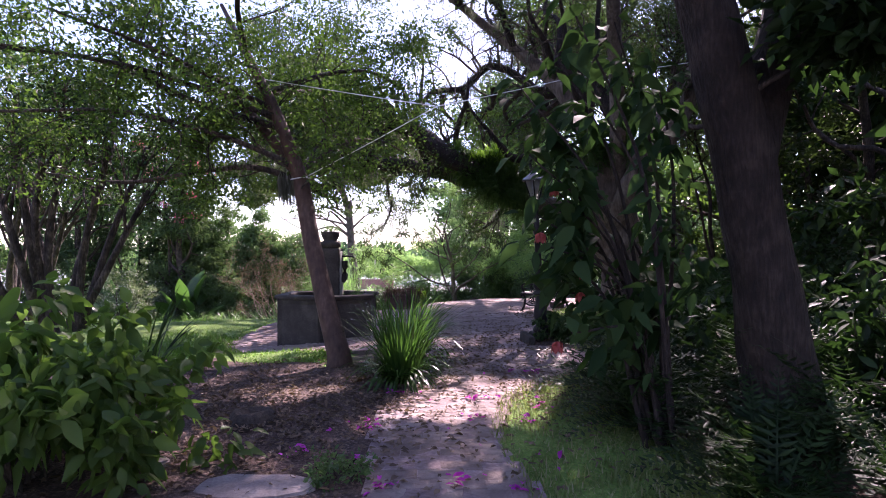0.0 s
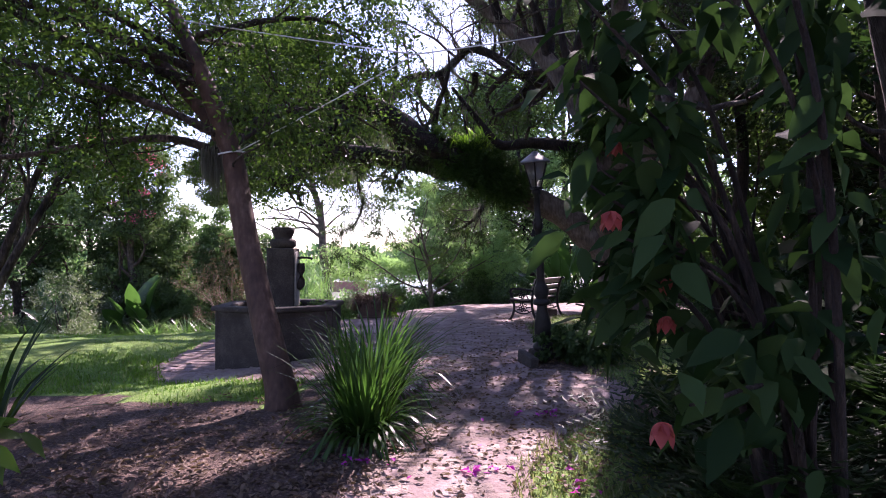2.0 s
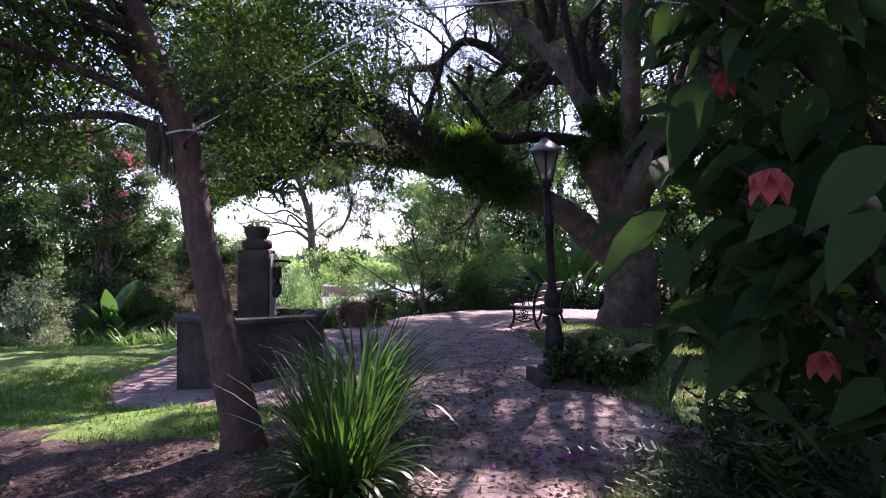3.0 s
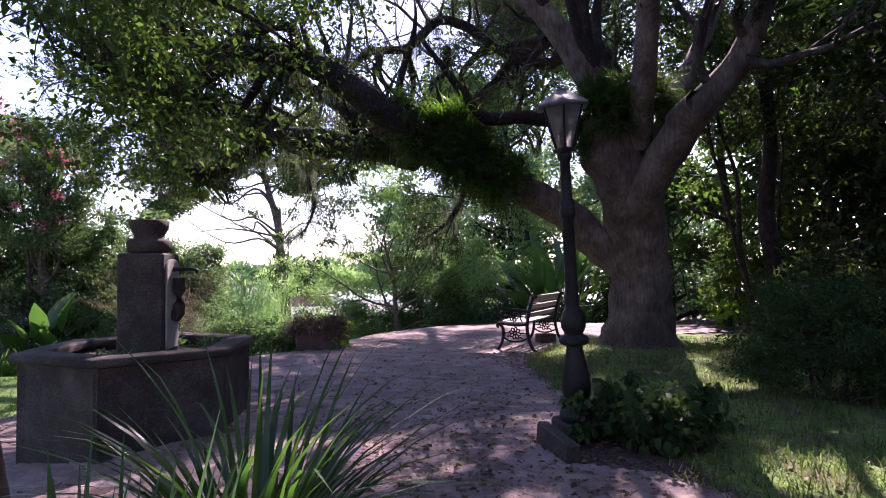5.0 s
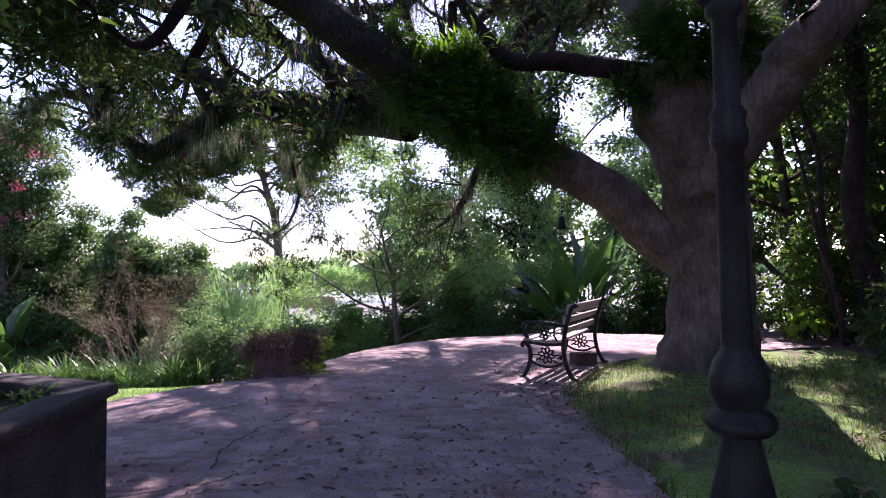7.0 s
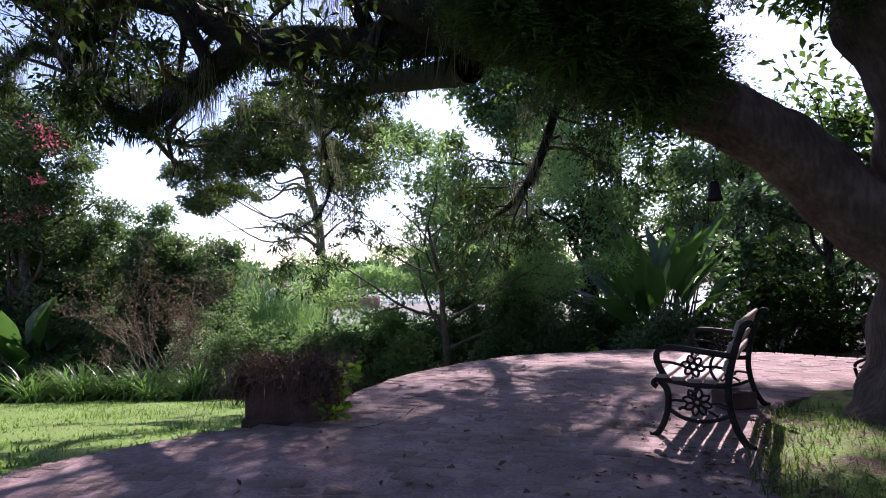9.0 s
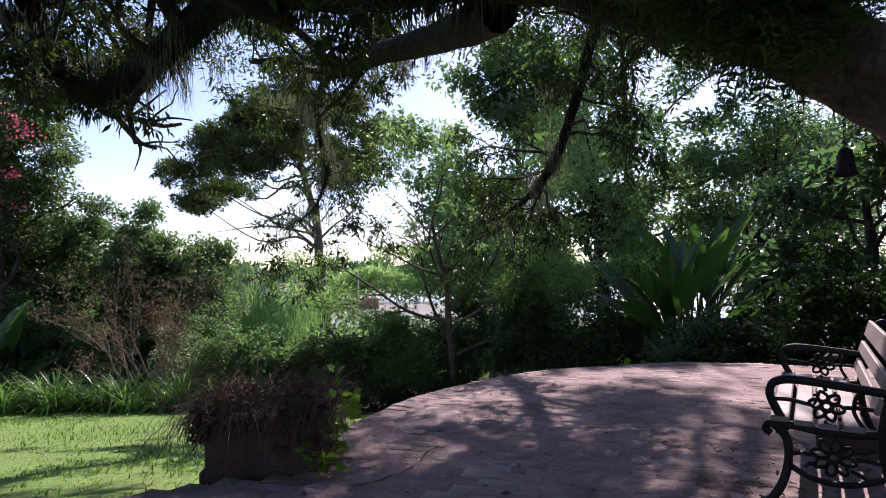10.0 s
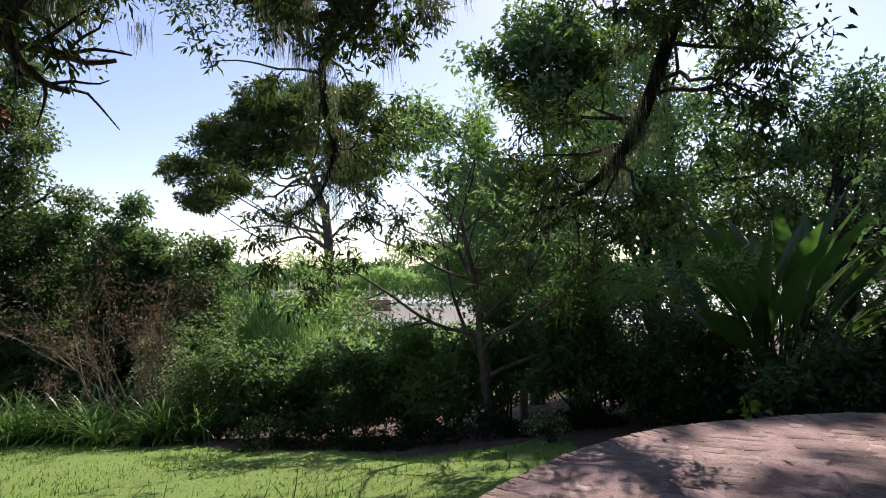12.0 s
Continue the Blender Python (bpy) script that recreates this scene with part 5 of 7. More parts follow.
def oak():
    rng = np.random.default_rng(77)
    e = empty("old_oak_tree", 0, 0, 0, "massive old oak with spreading limbs, ferns and hanging moss", "tree")
    limbs = {
        "trunk": ([(4.24, 13.46, -0.45), (4.24, 13.45, -0.08), (4.25, 13.42, 0.3), (4.26, 13.35, 1.1), (4.1, 13.15, 1.9), (3.86, 12.95, 2.5), (3.6, 12.86, 3.0), (3.48, 12.8, 3.5)], [0.9, 0.68, 0.53, 0.47, 0.48, 0.46, 0.48, 0.36]),
        "a": ([(4.15, 13.3, 1.1), (3.78, 13.45, 1.42), (3.45, 13.5, 1.71), (3.07, 13.47, 2.03), (2.63, 13.42, 2.28), (2.1, 13.4, 2.48), (1.4, 13.6, 2.8), (0.35, 14.1, 3.36), (-1.1, 15.4, 4.5), (-2.6, 16.3, 5.5), (-4.2, 17.0, 6.4)], [0.34, 0.31, 0.29, 0.27, 0.255, 0.25, 0.24, 0.2, 0.11, 0.08, 0.05]),
        "arch": ([(1.7, 13.2, 2.65), (0.9, 12.7, 3.0), (0.1, 12.35, 3.35), (-0.5, 12.45, 3.8), (-1.1, 12.5, 4.1), (-1.8, 12.5, 4.15), (-2.6, 12.4, 3.85), (-3.6, 12.2, 3.7)], [0.2, 0.22, 0.215, 0.2, 0.18, 0.15, 0.1, 0.04]),
        "b": ([(0.9, 13.9, 3.1), (0.48, 14.3, 3.33), (-0.06, 14.7, 3.44), (-0.64, 15.0, 3.5), (-1.22, 15.3, 3.65), (-2.01, 15.8, 3.79), (-2.51, 16.1, 3.62), (-3.2, 16.4, 3.3), (-3.72, 16.5, 3.08), (-4.12, 16.55, 3.46), (-4.35, 16.5, 3.93), (-4.28, 16.3, 4.16), (-3.97, 16.0, 4.4)], [0.2, 0.19, 0.19, 0.18, 0.17, 0.17, 0.16, 0.15, 0.14, 0.1, 0.085, 0.08, 0.06]),
        "loop": ([(-1.95, 15.75, 3.78), (-2.3, 15.85, 4.1), (-2.62, 15.9, 4.32), (-2.98, 15.9, 4.45), (-3.56, 15.9, 4.56), (-4.15, 15.9, 4.6), (-5.0, 15.9, 4.75), (-6.2, 16.0, 5.2)], [0.16, 0.16, 0.15, 0.14, 0.12, 0.1, 0.07, 0.03]),
        "fork": ([(-4.35, 16.5, 3.98), (-4.93, 16.6, 4.16), (-5.26, 16.8, 4.3), (-5.68, 17.0, 4.08), (-6.1, 17.2, 3.95)], [0.08, 0.07, 0.06, 0.045, 0.02]),
        "c": ([(3.95, 12.75, 2.1), (4.1, 12.2, 2.7), (4.25, 11.75, 3.2), (4.75, 11.4, 3.9), (5.15, 11.1, 5.0), (5.6, 10.6, 6.5), (6.2, 9.8, 8.2)], [0.27, 0.26, 0.24, 0.17, 0.14, 0.1, 0.05]),
        "d": ([(3.75, 12.7, 3.0), (3.3, 12.75, 4.0), (2.6, 13.0, 5.2), (1.7, 13.5, 6.2), (0.4, 13.6, 7.3), (-1.2, 13.2, 8.4)], [0.26, 0.22, 0.18, 0.13, 0.09, 0.05]),
        "twig_limb": ([(3.4, 12.75, 3.3), (2.9, 12.95, 3.45), (2.2, 12.8, 3.5), (1.6, 12.5, 3.4), (1.2, 12.3, 3.75), (0.6, 12.0, 4.4)], [0.15, 0.12, 0.11, 0.09, 0.06, 0.03]),
        "curvy": ([(4.1, 16.1, 6.0), (3.97, 17.2, 5.98), (3.23, 17.4, 6.13), (2.63, 17.6, 6.61), (2.0, 17.8, 7.1), (1.42, 17.9, 7.23), (0.98, 17.9, 6.83), (0.56, 18.0, 6.54), (-0.29, 18.2, 6.51), (-0.76, 18.3, 6.1), (-1.02, 18.3, 5.42)], [0.14, 0.13, 0.13, 0.125, 0.12, 0.115, 0.11, 0.1, 0.085, 0.06, 0.03]),
        "ahead": ([(4.25, 13.3, 2.0), (4.4, 13.9, 2.9), (4.55, 14.6, 4.2), (4.4, 15.4, 5.6), (3.9, 16.6, 6.3), (3.05, 18.0, 6.0), (2.75, 19.0, 5.0), (2.5, 19.35, 3.9), (2.2, 19.45, 3.0), (1.95, 19.6, 2.55), (1.5, 20.3, 2.1), (1.0, 20.8, 1.95)], [0.3, 0.28, 0.24, 0.2, 0.15, 0.11, 0.09, 0.085, 0.08, 0.065, 0.04, 0.02]),
        "hang": ([(0.6, 14.3, 3.05), (0.1, 15.8, 3.45), (-0.7, 17.3, 3.82), (-1.45, 19.1, 4.3), (-1.9, 20.4, 4.5), (-2.1, 20.8, 4.1), (-2.02, 20.9, 3.4), (-1.93, 20.9, 2.97), (-2.19, 20.95, 2.3), (-2.7, 21.1, 2.0)], [0.16, 0.15, 0.13, 0.1, 0.07, 0.055, 0.05, 0.04, 0.025, 0.012]),
        "right": ([(4.1, 12.7, 2.8), (5.2, 13.2, 4.6), (6.4, 14.2, 6.3), (7.2, 15.5, 7.6)], [0.16, 0.13, 0.09, 0.05]),
        "back": ([(3.9, 12.5, 3.0), (3.4, 11.0, 5.0), (2.8, 9.4, 6.6), (2.0, 7.6, 7.8), (1.0, 6.2, 8.4)], [0.18, 0.14, 0.11, 0.08, 0.04]),
    }
    high = [((2.6, 13.0, 5.2), (3.0, 14.6, 8.6)), ((3.3, 12.75, 4.2), (4.2, 13.4, 8.8)), ((1.7, 13.5, 6.2), (1.2, 15.6, 8.6)), ((5.2, 13.2, 4.6), (6.0, 12.6, 8.6)), ((3.5, 16.0, 6.0), (4.0, 17.8, 8.2)),
            ((-1.1, 15.6, 4.5), (-0.6, 17.0, 7.4)), ((-2.6, 16.3, 5.5), (-3.4, 15.2, 7.8)), ((0.4, 13.6, 7.3), (0.2, 11.6, 8.8)), ((5.15, 11.1, 5.0), (4.2, 9.6, 8.0)),
            ((-1.45, 19.1, 4.3), (-3.6, 19.0, 6.2)), ((-4.2, 17.0, 6.4), (-6.0, 16.6, 7.2)), ((2.8, 9.4, 6.6), (4.2, 8.0, 8.4)), ((-0.3, 15.0, 3.42), (-1.2, 13.6, 5.6)), ((-2.4, 15.95, 3.55), (-3.6, 14.6, 5.4)), ((-4.3, 16.3, 4.1), (-5.4, 15.6, 5.0)),
            ((3.05, 18.0, 6.0), (4.6, 20.2, 6.8)),
            ((3.3, 12.75, 4.2), (2.2, 11.6, 7.0)), ((2.6, 13.0, 5.2), (2.0, 12.0, 7.8)), ((3.3, 12.75, 4.0), (3.6, 11.4, 7.2)), ((2.6, 13.0, 5.2), (2.9, 15.6, 7.2)), ((1.7, 13.5, 6.2), (0.8, 12.6, 8.0)), ((4.4, 15.4, 5.6), (5.2, 15.8, 7.6)), ((3.9, 16.6, 6.2), (2.4, 15.6, 6.8)), ((0.35, 14.8, 3.4), (0.6, 13.4, 5.6)),
            ((3.5, 16.0, 6.0), (1.6, 17.6, 6.6)), ((1.6, 17.6, 6.4), (1.4, 20.4, 5.8)),
            ((-3.56, 15.9, 4.56), (-5.6, 15.2, 4.4)), ((-1.2, 15.4, 3.45), (-2.6, 13.6, 4.8)), ((-2.6, 16.3, 5.5), (-5.0, 14.8, 6.2)), ((-1.1, 15.6, 4.5), (-2.8, 13.0, 5.6)), ((-4.15, 15.9, 4.6), (-5.4, 19.2, 5.0)), ((-1.1, 18.2, 4.1), (-3.2, 20.4, 5.0))]
    # unseen limbs above the view, added only to shade grass, terrace and path
    high += [((7.2, 15.5, 7.4), (6.4, 17.8, 8.0)), ((7.2, 15.5, 7.4), (8.2, 17.5, 8.2)), ((5.2, 15.8, 7.5), (5.6, 17.4, 8.2)), ((6.4, 14.2, 6.2), (6.6, 16.2, 7.4))]
    high += [((3.9, 16.6, 6.2), (5.2, 20.5, 8.8)), ((3.2, 17.4, 5.8), (4.4, 22.0, 8.9)), ((5.2, 15.8, 7.5), (6.6, 20.5, 9.0)), ((4.4, 22.0, 8.8), (5.8, 23.6, 8.9)), ((5.2, 20.5, 8.7), (3.8, 23.2, 8.8)), ((6.6, 20.5, 8.9), (7.0, 23.0, 9.2))]
    high += [((2.8, 9.4, 6.6), (1.6, 10.4, 7.2)), ((2.0, 7.6, 7.8), (2.6, 9.0, 8.2)), ((1.6, 10.4, 7.2), (0.6, 9.4, 7.6)), ((2.0, 7.6, 7.7), (0.8, 8.2, 8.0))]
    high += [((1.7, 13.5, 6.2), (0.5, 11.5, 8.8)), ((0.4, 13.6, 7.3), (-1.2, 11.6, 8.9)), ((2.8, 9.4, 6.6), (0.9, 10.8, 8.6)), ((4.2, 9.6, 7.9), (3.2, 7.6, 8.9)), ((0.9, 10.8, 8.5), (-0.8, 9.6, 8.8)), ((-1.2, 11.6, 8.8), (-2.8, 10.2, 8.6))]
    # first eight sprays added mainly to shade the terrace
    low = [((0.6, 17.9, 6.5), (0.8, 18.6, 5.0)), ((2.5, 16.8, 6.3), (1.6, 18.4, 5.0)), ((3.05, 18.0, 6.0), (2.4, 18.8, 5.2)), ((1.6, 17.6, 6.4), (1.2, 19.0, 5.6)), ((3.05, 18.0, 6.0), (3.0, 19.4, 5.6)), ((3.5, 16.0, 6.0), (2.0, 17.6, 4.6)), ((2.75, 19.0, 5.0), (2.6, 20.0, 5.8)), ((0.0, 18.1, 6.4), (0.2, 18.8, 5.2)),
           ((-1.1, 12.5, 4.1), (-2.4, 11.4, 3.6)), ((-1.8, 12.5, 4.15), (-2.9, 12.0, 3.1)), ((-1.1, 12.5, 4.1), (-2.0, 12.6, 3.0)), ((-1.1, 12.5, 4.1), (-2.2, 11.0, 4.3)), ((-1.8, 12.5, 4.15), (-3.4, 11.4, 4.5)), ((-2.6, 12.4, 3.85), (-3.4, 10.8, 3.6))]
    # from here on out of view again, placed for their shade below
    low += [((3.0, 14.6, 8.4), (2.2, 15.6, 8.9)), ((3.0, 14.6, 8.4), (3.2, 16.2, 9.1)), ((4.0, 17.8, 8.1), (2.8, 17.2, 9.2)), ((4.0, 17.8, 8.1), (3.9, 18.4, 9.2)), ((1.2, 15.6, 8.5), (1.4, 16.6, 8.9))]
    high += [((5.2, 20.5, 8.7), (4.2, 21.4, 9.6)), ((4.4, 22.0, 8.8), (3.6, 21.2, 9.4)), ((3.8, 23.2, 8.8), (4.8, 22.8, 9.8)), ((5.8, 23.6, 8.9), (4.9, 21.6, 9.9)), ((3.8, 23.2, 8.8), (2.9, 21.9, 9.6))]
    high += [((3.0, 14.6, 8.4), (4.4, 15.2, 9.2)), ((4.2, 13.4, 8.6), (4.9, 14.6, 9.3)), ((3.2, 16.2, 9.0), (4.4, 15.6, 9.8)), ((4.2, 13.4, 8.6), (5.4, 14.4, 9.4)), ((3.0, 14.6, 8.4), (3.8, 13.8, 9.5)), ((5.2, 15.8, 7.6), (4.9, 15.2, 9.4))]
    high += [((7.0, 23.0, 9.1), (7.5, 19.6, 9.3)), ((6.6, 20.5, 8.9), (6.2, 19.0, 9.6)), ((7.0, 23.0, 9.1), (8.2, 20.8, 9.7)), ((6.6, 20.5, 8.9), (5.4, 18.9, 9.6)), ((7.5, 19.6, 9.2), (7.6, 18.2, 9.4))]
    high += [((4.4, 22.0, 8.8), (4.6, 23.4, 9.9)), ((5.2, 20.5, 8.7), (5.4, 22.2, 9.9)), ((3.8, 23.2, 8.8), (3.4, 24.4, 9.6)), ((4.4, 22.0, 8.8), (3.9, 20.4, 9.8))]
    high += low
    for k, (s, t) in enumerate(high):
        s, t = np.array(s), np.array(t)
        limbs["high_%d" % k] = ([s, (s * 2 + t) / 3 + rng.normal(0, 0.15, 3), (s + t * 2) / 3 + rng.normal(0, 0.2, 3), t], [0.1, 0.07, 0.045, 0.008])
    fringe = [((-3.56, 15.9, 4.56), (-4.6, 18.4, 4.2)), ((-4.15, 15.9, 4.6), (-5.6, 18.6, 4.3)), ((-2.98, 15.9, 4.45), (-3.7, 18.2, 4.1)), ((-0.7, 17.3, 3.82), (-2.3, 18.6, 4.1)),
              ((-1.45, 19.1, 4.3), (-1.0, 20.2, 4.8)), ((-1.45, 19.1, 4.3), (-2.6, 20.2, 4.8)), ((-1.1, 18.2, 4.1), (-0.3, 19.4, 4.6))]
    for k, (s, t) in enumerate(fringe):
        s, t = np.array(s), np.array(t)
        limbs["fringe_%d" % k] = ([s, (s * 2 + t) / 3 + rng.normal(0, 0.12, 3), (s + t * 2) / 3 + rng.normal(0, 0.15, 3), t], [0.07, 0.05, 0.035, 0.008])
    wood, dark_wood, twigs, tips, moss_at, sag, fuzz, low_tips = [], [], [], [], [], [], [], []
    first_low = len(high) - len(low)
    for name, (P, R) in limbs.items():
        q, r = smooth_line(P, R, 6)
        if name not in ("trunk",):
            q[3:] += np.cumsum(rng.normal(0, 0.006, q[3:].shape), 0)
        if name == "a":
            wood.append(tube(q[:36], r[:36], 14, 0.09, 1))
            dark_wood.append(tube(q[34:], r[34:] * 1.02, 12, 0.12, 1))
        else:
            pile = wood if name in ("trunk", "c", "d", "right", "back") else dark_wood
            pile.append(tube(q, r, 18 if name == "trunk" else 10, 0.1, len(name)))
        if name == "trunk":
            continue
        h = len(q) // 2
        if name in ("ahead", "hang"):
            side_branches(rng, q[h:], r[h:], 1.5, 1.5, twigs, sag, -0.04, 1, 0.0, 3, 0.35)
            side_branches(rng, q[:h], r, 3.2, 1.5, twigs, tips, 0.12, 1, 0.35)
            moss_at += list(q[h:])
            fuzz += [(q[i], r[i]) for i in range(6, len(q))] * 2
        elif name.startswith("high"):
            if int(name[5:]) >= first_low:
                side_branches(rng, q, r, 2.6, 1.2, twigs, low_tips, 0.0, 1, 0.35, 4)
            else:
                side_branches(rng, q, r, 2.6, 1.7, twigs, tips, 0.1, 1, 0.25, 4)
        elif name.startswith("fringe"):
            side_branches(rng, q, r, 4.5, 0.8, twigs, sag, -0.02, 1, 0.15, 3, 0.3)
            moss_at += list(q[h:])
        elif name == "twig_limb":
            side_branches(rng, q, r, 6, 0.9, twigs, tips, 0.1, 1, 0.4)
        elif name in ("a", "b", "arch", "loop", "fork"):
            side_branches(rng, q, r, 2.4, 1.35, twigs, tips, 0.22, 1, 0.5)
            side_branches(rng, q, r, 5.0, 0.9, twigs, sag, -0.05, 1, 0.55, 3, 0.8)
            moss_at += list(q[h:])
            fuzz += [(q[i], r[i]) for i in range(h - 4 if name == "a" else 2, len(q))] * 2
        else:
            side_branches(rng, q, r, 2.2, 2.0, twigs, tips, 0.16, 1, 0.3, 5)
            fuzz += [(q[i], r[i]) for i in range(h, len(q))]
            if name in ("d", "curvy"):
                moss_at += list(q[h:])
    twigs = [v for v in twigs if not open_to_sun(v[0].mean(0)[None])[0] and (v[0][:, 2].min() > 2.2 or v[0][0, 1] > 15.5)]
    # knot where an old limb was sawn off
    q, r = smooth_line([(4.2, 11.85, 3.15), (4.22, 11.55, 3.28), (4.22, 11.42, 3.33)], [0.25, 0.23, 0.19], 3)
    wood.append(tube(q, r, 12, 0.05, 3))
    np_part("trunk", wood, BARK_OAK, e, "thick fissured grey-brown trunk and limbs", smooth=True)
    # near-black bark holds both the moss cover and the backlit look
    np_part("limb", dark_wood, BARK_BLACK, e, "dark mossy limbs, their backlit look put into the bark", smooth=True)
    np_part("branch", twigs, BARK_DARK, e, smooth=True, kind="stuff")
    tips = np.array([p for p in tips if p[2] > 2.6 or p[1] > 17.5])
    airy = (tips[:, 0] > -1.6) & (tips[:, 0] < 1.6) & (tips[:, 1] > 12.3) & (tips[:, 1] < 17.2) & (tips[:, 2] > 3.4)
    airy |= (tips[:, 0] > -1.6) & (tips[:, 0] < 3.0) & (tips[:, 1] > 12.3) & (tips[:, 1] < 19.5) & (tips[:, 2] > 5.0) & (tips[:, 2] < 7.6)
    airy |= (tips[:, 0] < -1.2) & (tips[:, 0] > -7) & (tips[:, 1] > 14.0) & (tips[:, 1] < 18.5) & (tips[:, 2] > 2.6) & (tips[:, 2] < 5.6)
    tips = tips[~airy | (rng.uniform(size=len(tips)) < 0.09)]
    top = (np.abs(tips[:, 0] - 2.2) < 2.1) & (np.abs(tips[:, 1] - 15.5) < 3.5) & (np.abs(tips[:, 2] - 5.9) < 1.7)
    tips = tips[~top | (rng.uniform(size=len(tips)) < 0.35)]
    window = (np.abs(tips[:, 0] - 0.4) < 3.0) & (np.abs(tips[:, 1] - 15.7) < 4.2) & (np.abs(tips[:, 2] - 4.9) < 1.3)
    tips = tips[~window | (rng.uniform(size=len(tips)) < 0.25)]
    low_tips = [p for p in low_tips if p[2] > 2.7 or p[1] > 17.5]
    # brighter copy of the oak leaf: sun shining through is put into the colour
    np_part("crown", leaf_cloud(rng, thin(rng, [p for p in low_tips if p[1] > 15], 0.4), 9000, 0.24, 0.105, 0.042, at=(0, 0, 0)), LEAF_FEATHER, e, "small low spray leaves, backlight put into their yellow-green colour", kind="stuff")
    np_part("crown", leaf_cloud(rng, thin(rng, [p for p in low_tips if p[1] <= 15], 0.5), 10000, 0.24, 0.11, 0.044, at=(0, 0, 0)), LEAF_OAK, e, "small dark green leaves on low sprays", kind="stuff")
    np_part("crown", leaf_cloud(rng, thin(rng, tips, 0.5), 172000, 0.24, 0.098, 0.04, at=(0, 0, 0)), LEAF_OAK, e, "small dark green leaves", kind="stuff")
    sag = [p for p in sag if p[2] > 2.75 or p[1] > 17.5]
    np_part("hanging_spray", leaf_cloud(rng, sag, 21000, 0.12, 0.13, 0.036, droop=0.8, at=(0, 0, 0)), LEAF_OAK, e, "drooping leafy sprays", kind="stuff")
    # moss hangs in bunches
    moss_at = np.array(moss_at)
    bunch = moss_at[rng.integers(0, len(moss_at), 260)] + rng.normal(0, 0.2, (260, 3)) * np.array([1, 1, 0.4])
    size = rng.uniform(0.25, 1.0, 260) ** 1.4
    n = 11000
    k = rng.integers(0, 260, n)
    Q = bunch[k] + rng.normal(0, 1, (n, 3)) * (0.03 + 0.07 * size[k])[:, None]
    np_part("moss", straps(Q, rng.uniform(0, 6.28, n), rng.uniform(-1.75, -1.3, n), rng.uniform(0.15, 1.0, n) * (0.1 + 0.7 * size[k]), rng.uniform(0.003, 0.009, n), rng.normal(0, 0.6, n), 3, 0.6), MOSS, e, "grey-green hanging moss strands", kind="stuff")
    # short ferns and mosses that roughen every limb
    fq = np.array([f[0] for f in fuzz])
    fr = np.array([f[1] for f in fuzz])
    n = 24000
    k = rng.integers(0, len(fq), n)
    d = unit(rng.normal(size=(n, 3)))
    f0 = straps(fq[k] + d * fr[k][:, None] * 0.95 + rng.normal(0, 0.04, (n, 3)), rng.uniform(0, 6.28, n), np.arcsin(d[:, 2]) * 0.6 + 0.2, rng.uniform(0.05, 0.2, n), rng.uniform(0.008, 0.02, n), rng.uniform(0.8, 2.6, n), 2)
    # ferns that sit in cushions on the big limb and in the crotch
    cushions = [(0.55, 12.75, 3.3, 0.24), (0.85, 12.7, 3.12, 0.32), (1.12, 12.75, 2.95, 0.36), (1.15, 12.6, 2.68, 0.3), (1.45, 12.85, 2.78, 0.36), (1.75, 12.95, 2.62, 0.3), (1.5, 12.75, 2.5, 0.28), (1.95, 13.1, 2.52, 0.24), (0.3, 12.5, 3.45, 0.2), (1.3, 13.3, 3.0, 0.3), (0.8, 13.4, 3.2, 0.28), (0.55, 12.6, 3.05, 0.26), (0.85, 12.55, 2.8, 0.28), (1.75, 12.85, 2.38, 0.24), (1.2, 12.7, 3.28, 0.28), (1.55, 12.9, 3.05, 0.26), (2.15, 13.2, 2.7, 0.2), (3.0, 12.85, 3.15, 0.15), (3.1, 12.7, 3.0, 0.12)]
    nest = [(3.3, 12.5, 3.5, 0.24), (3.6, 12.35, 3.72, 0.3), (3.95, 12.25, 3.7, 0.3), (3.5, 12.4, 3.35, 0.22), (4.1, 12.3, 3.45, 0.2), (3.2, 12.6, 3.75, 0.2)]
    ferny, straplike = [], []
    for group, dense in ((cushions, 135), (nest, 130)):
        for x, y, z, r in group:
            r *= 1.22
            n = int(dense * (r / 0.3) ** 1.5)
            d = unit(rng.normal(size=(n, 3)) + np.array([0, -0.25, 0.1]))
            base = np.array([x, y, z]) + d * r * rng.uniform(0.35, 0.95, (n, 1))
            ferny.append(fronds(rng, base, np.arctan2(d[:, 1], d[:, 0]) + rng.normal(0, 0.5, n), np.arcsin(d[:, 2]) * 0.7 + rng.uniform(-0.1, 0.7, n), rng.uniform(0.18, 0.4, n), rng.uniform(0.5, 2.0, n), 8, 0.2))
            n *= 2
            d = unit(rng.normal(size=(n, 3)))
            base = np.array([x, y, z]) + d * r * rng.uniform(0.3, 0.9, (n, 1))
            straplike.append(straps(base, np.arctan2(d[:, 1], d[:, 0]) + rng.normal(0, 0.6, n), np.arcsin(d[:, 2]) * 0.6 + rng.uniform(0, 0.9, n), rng.uniform(0.12, 0.3, n), rng.uniform(0.018, 0.042, n), rng.uniform(0.4, 2.0, n), 3, 0.5))
    np_part("fern", ferny, LEAF_FERN, e, "thick cushions of feathery ferns on the limb", kind="stuff")
    np_part("strap_fern", straplike, LEAF_FERN, e, "strap-leaved ferns on the limb", kind="stuff")
    # lime leaves here carry the sun on the fern top in their colour
    n = 300
    base = np.array([0.95, 12.6, 3.38]) + rng.normal(0, 1, (n, 3)) * np.array([0.26, 0.18, 0.06])
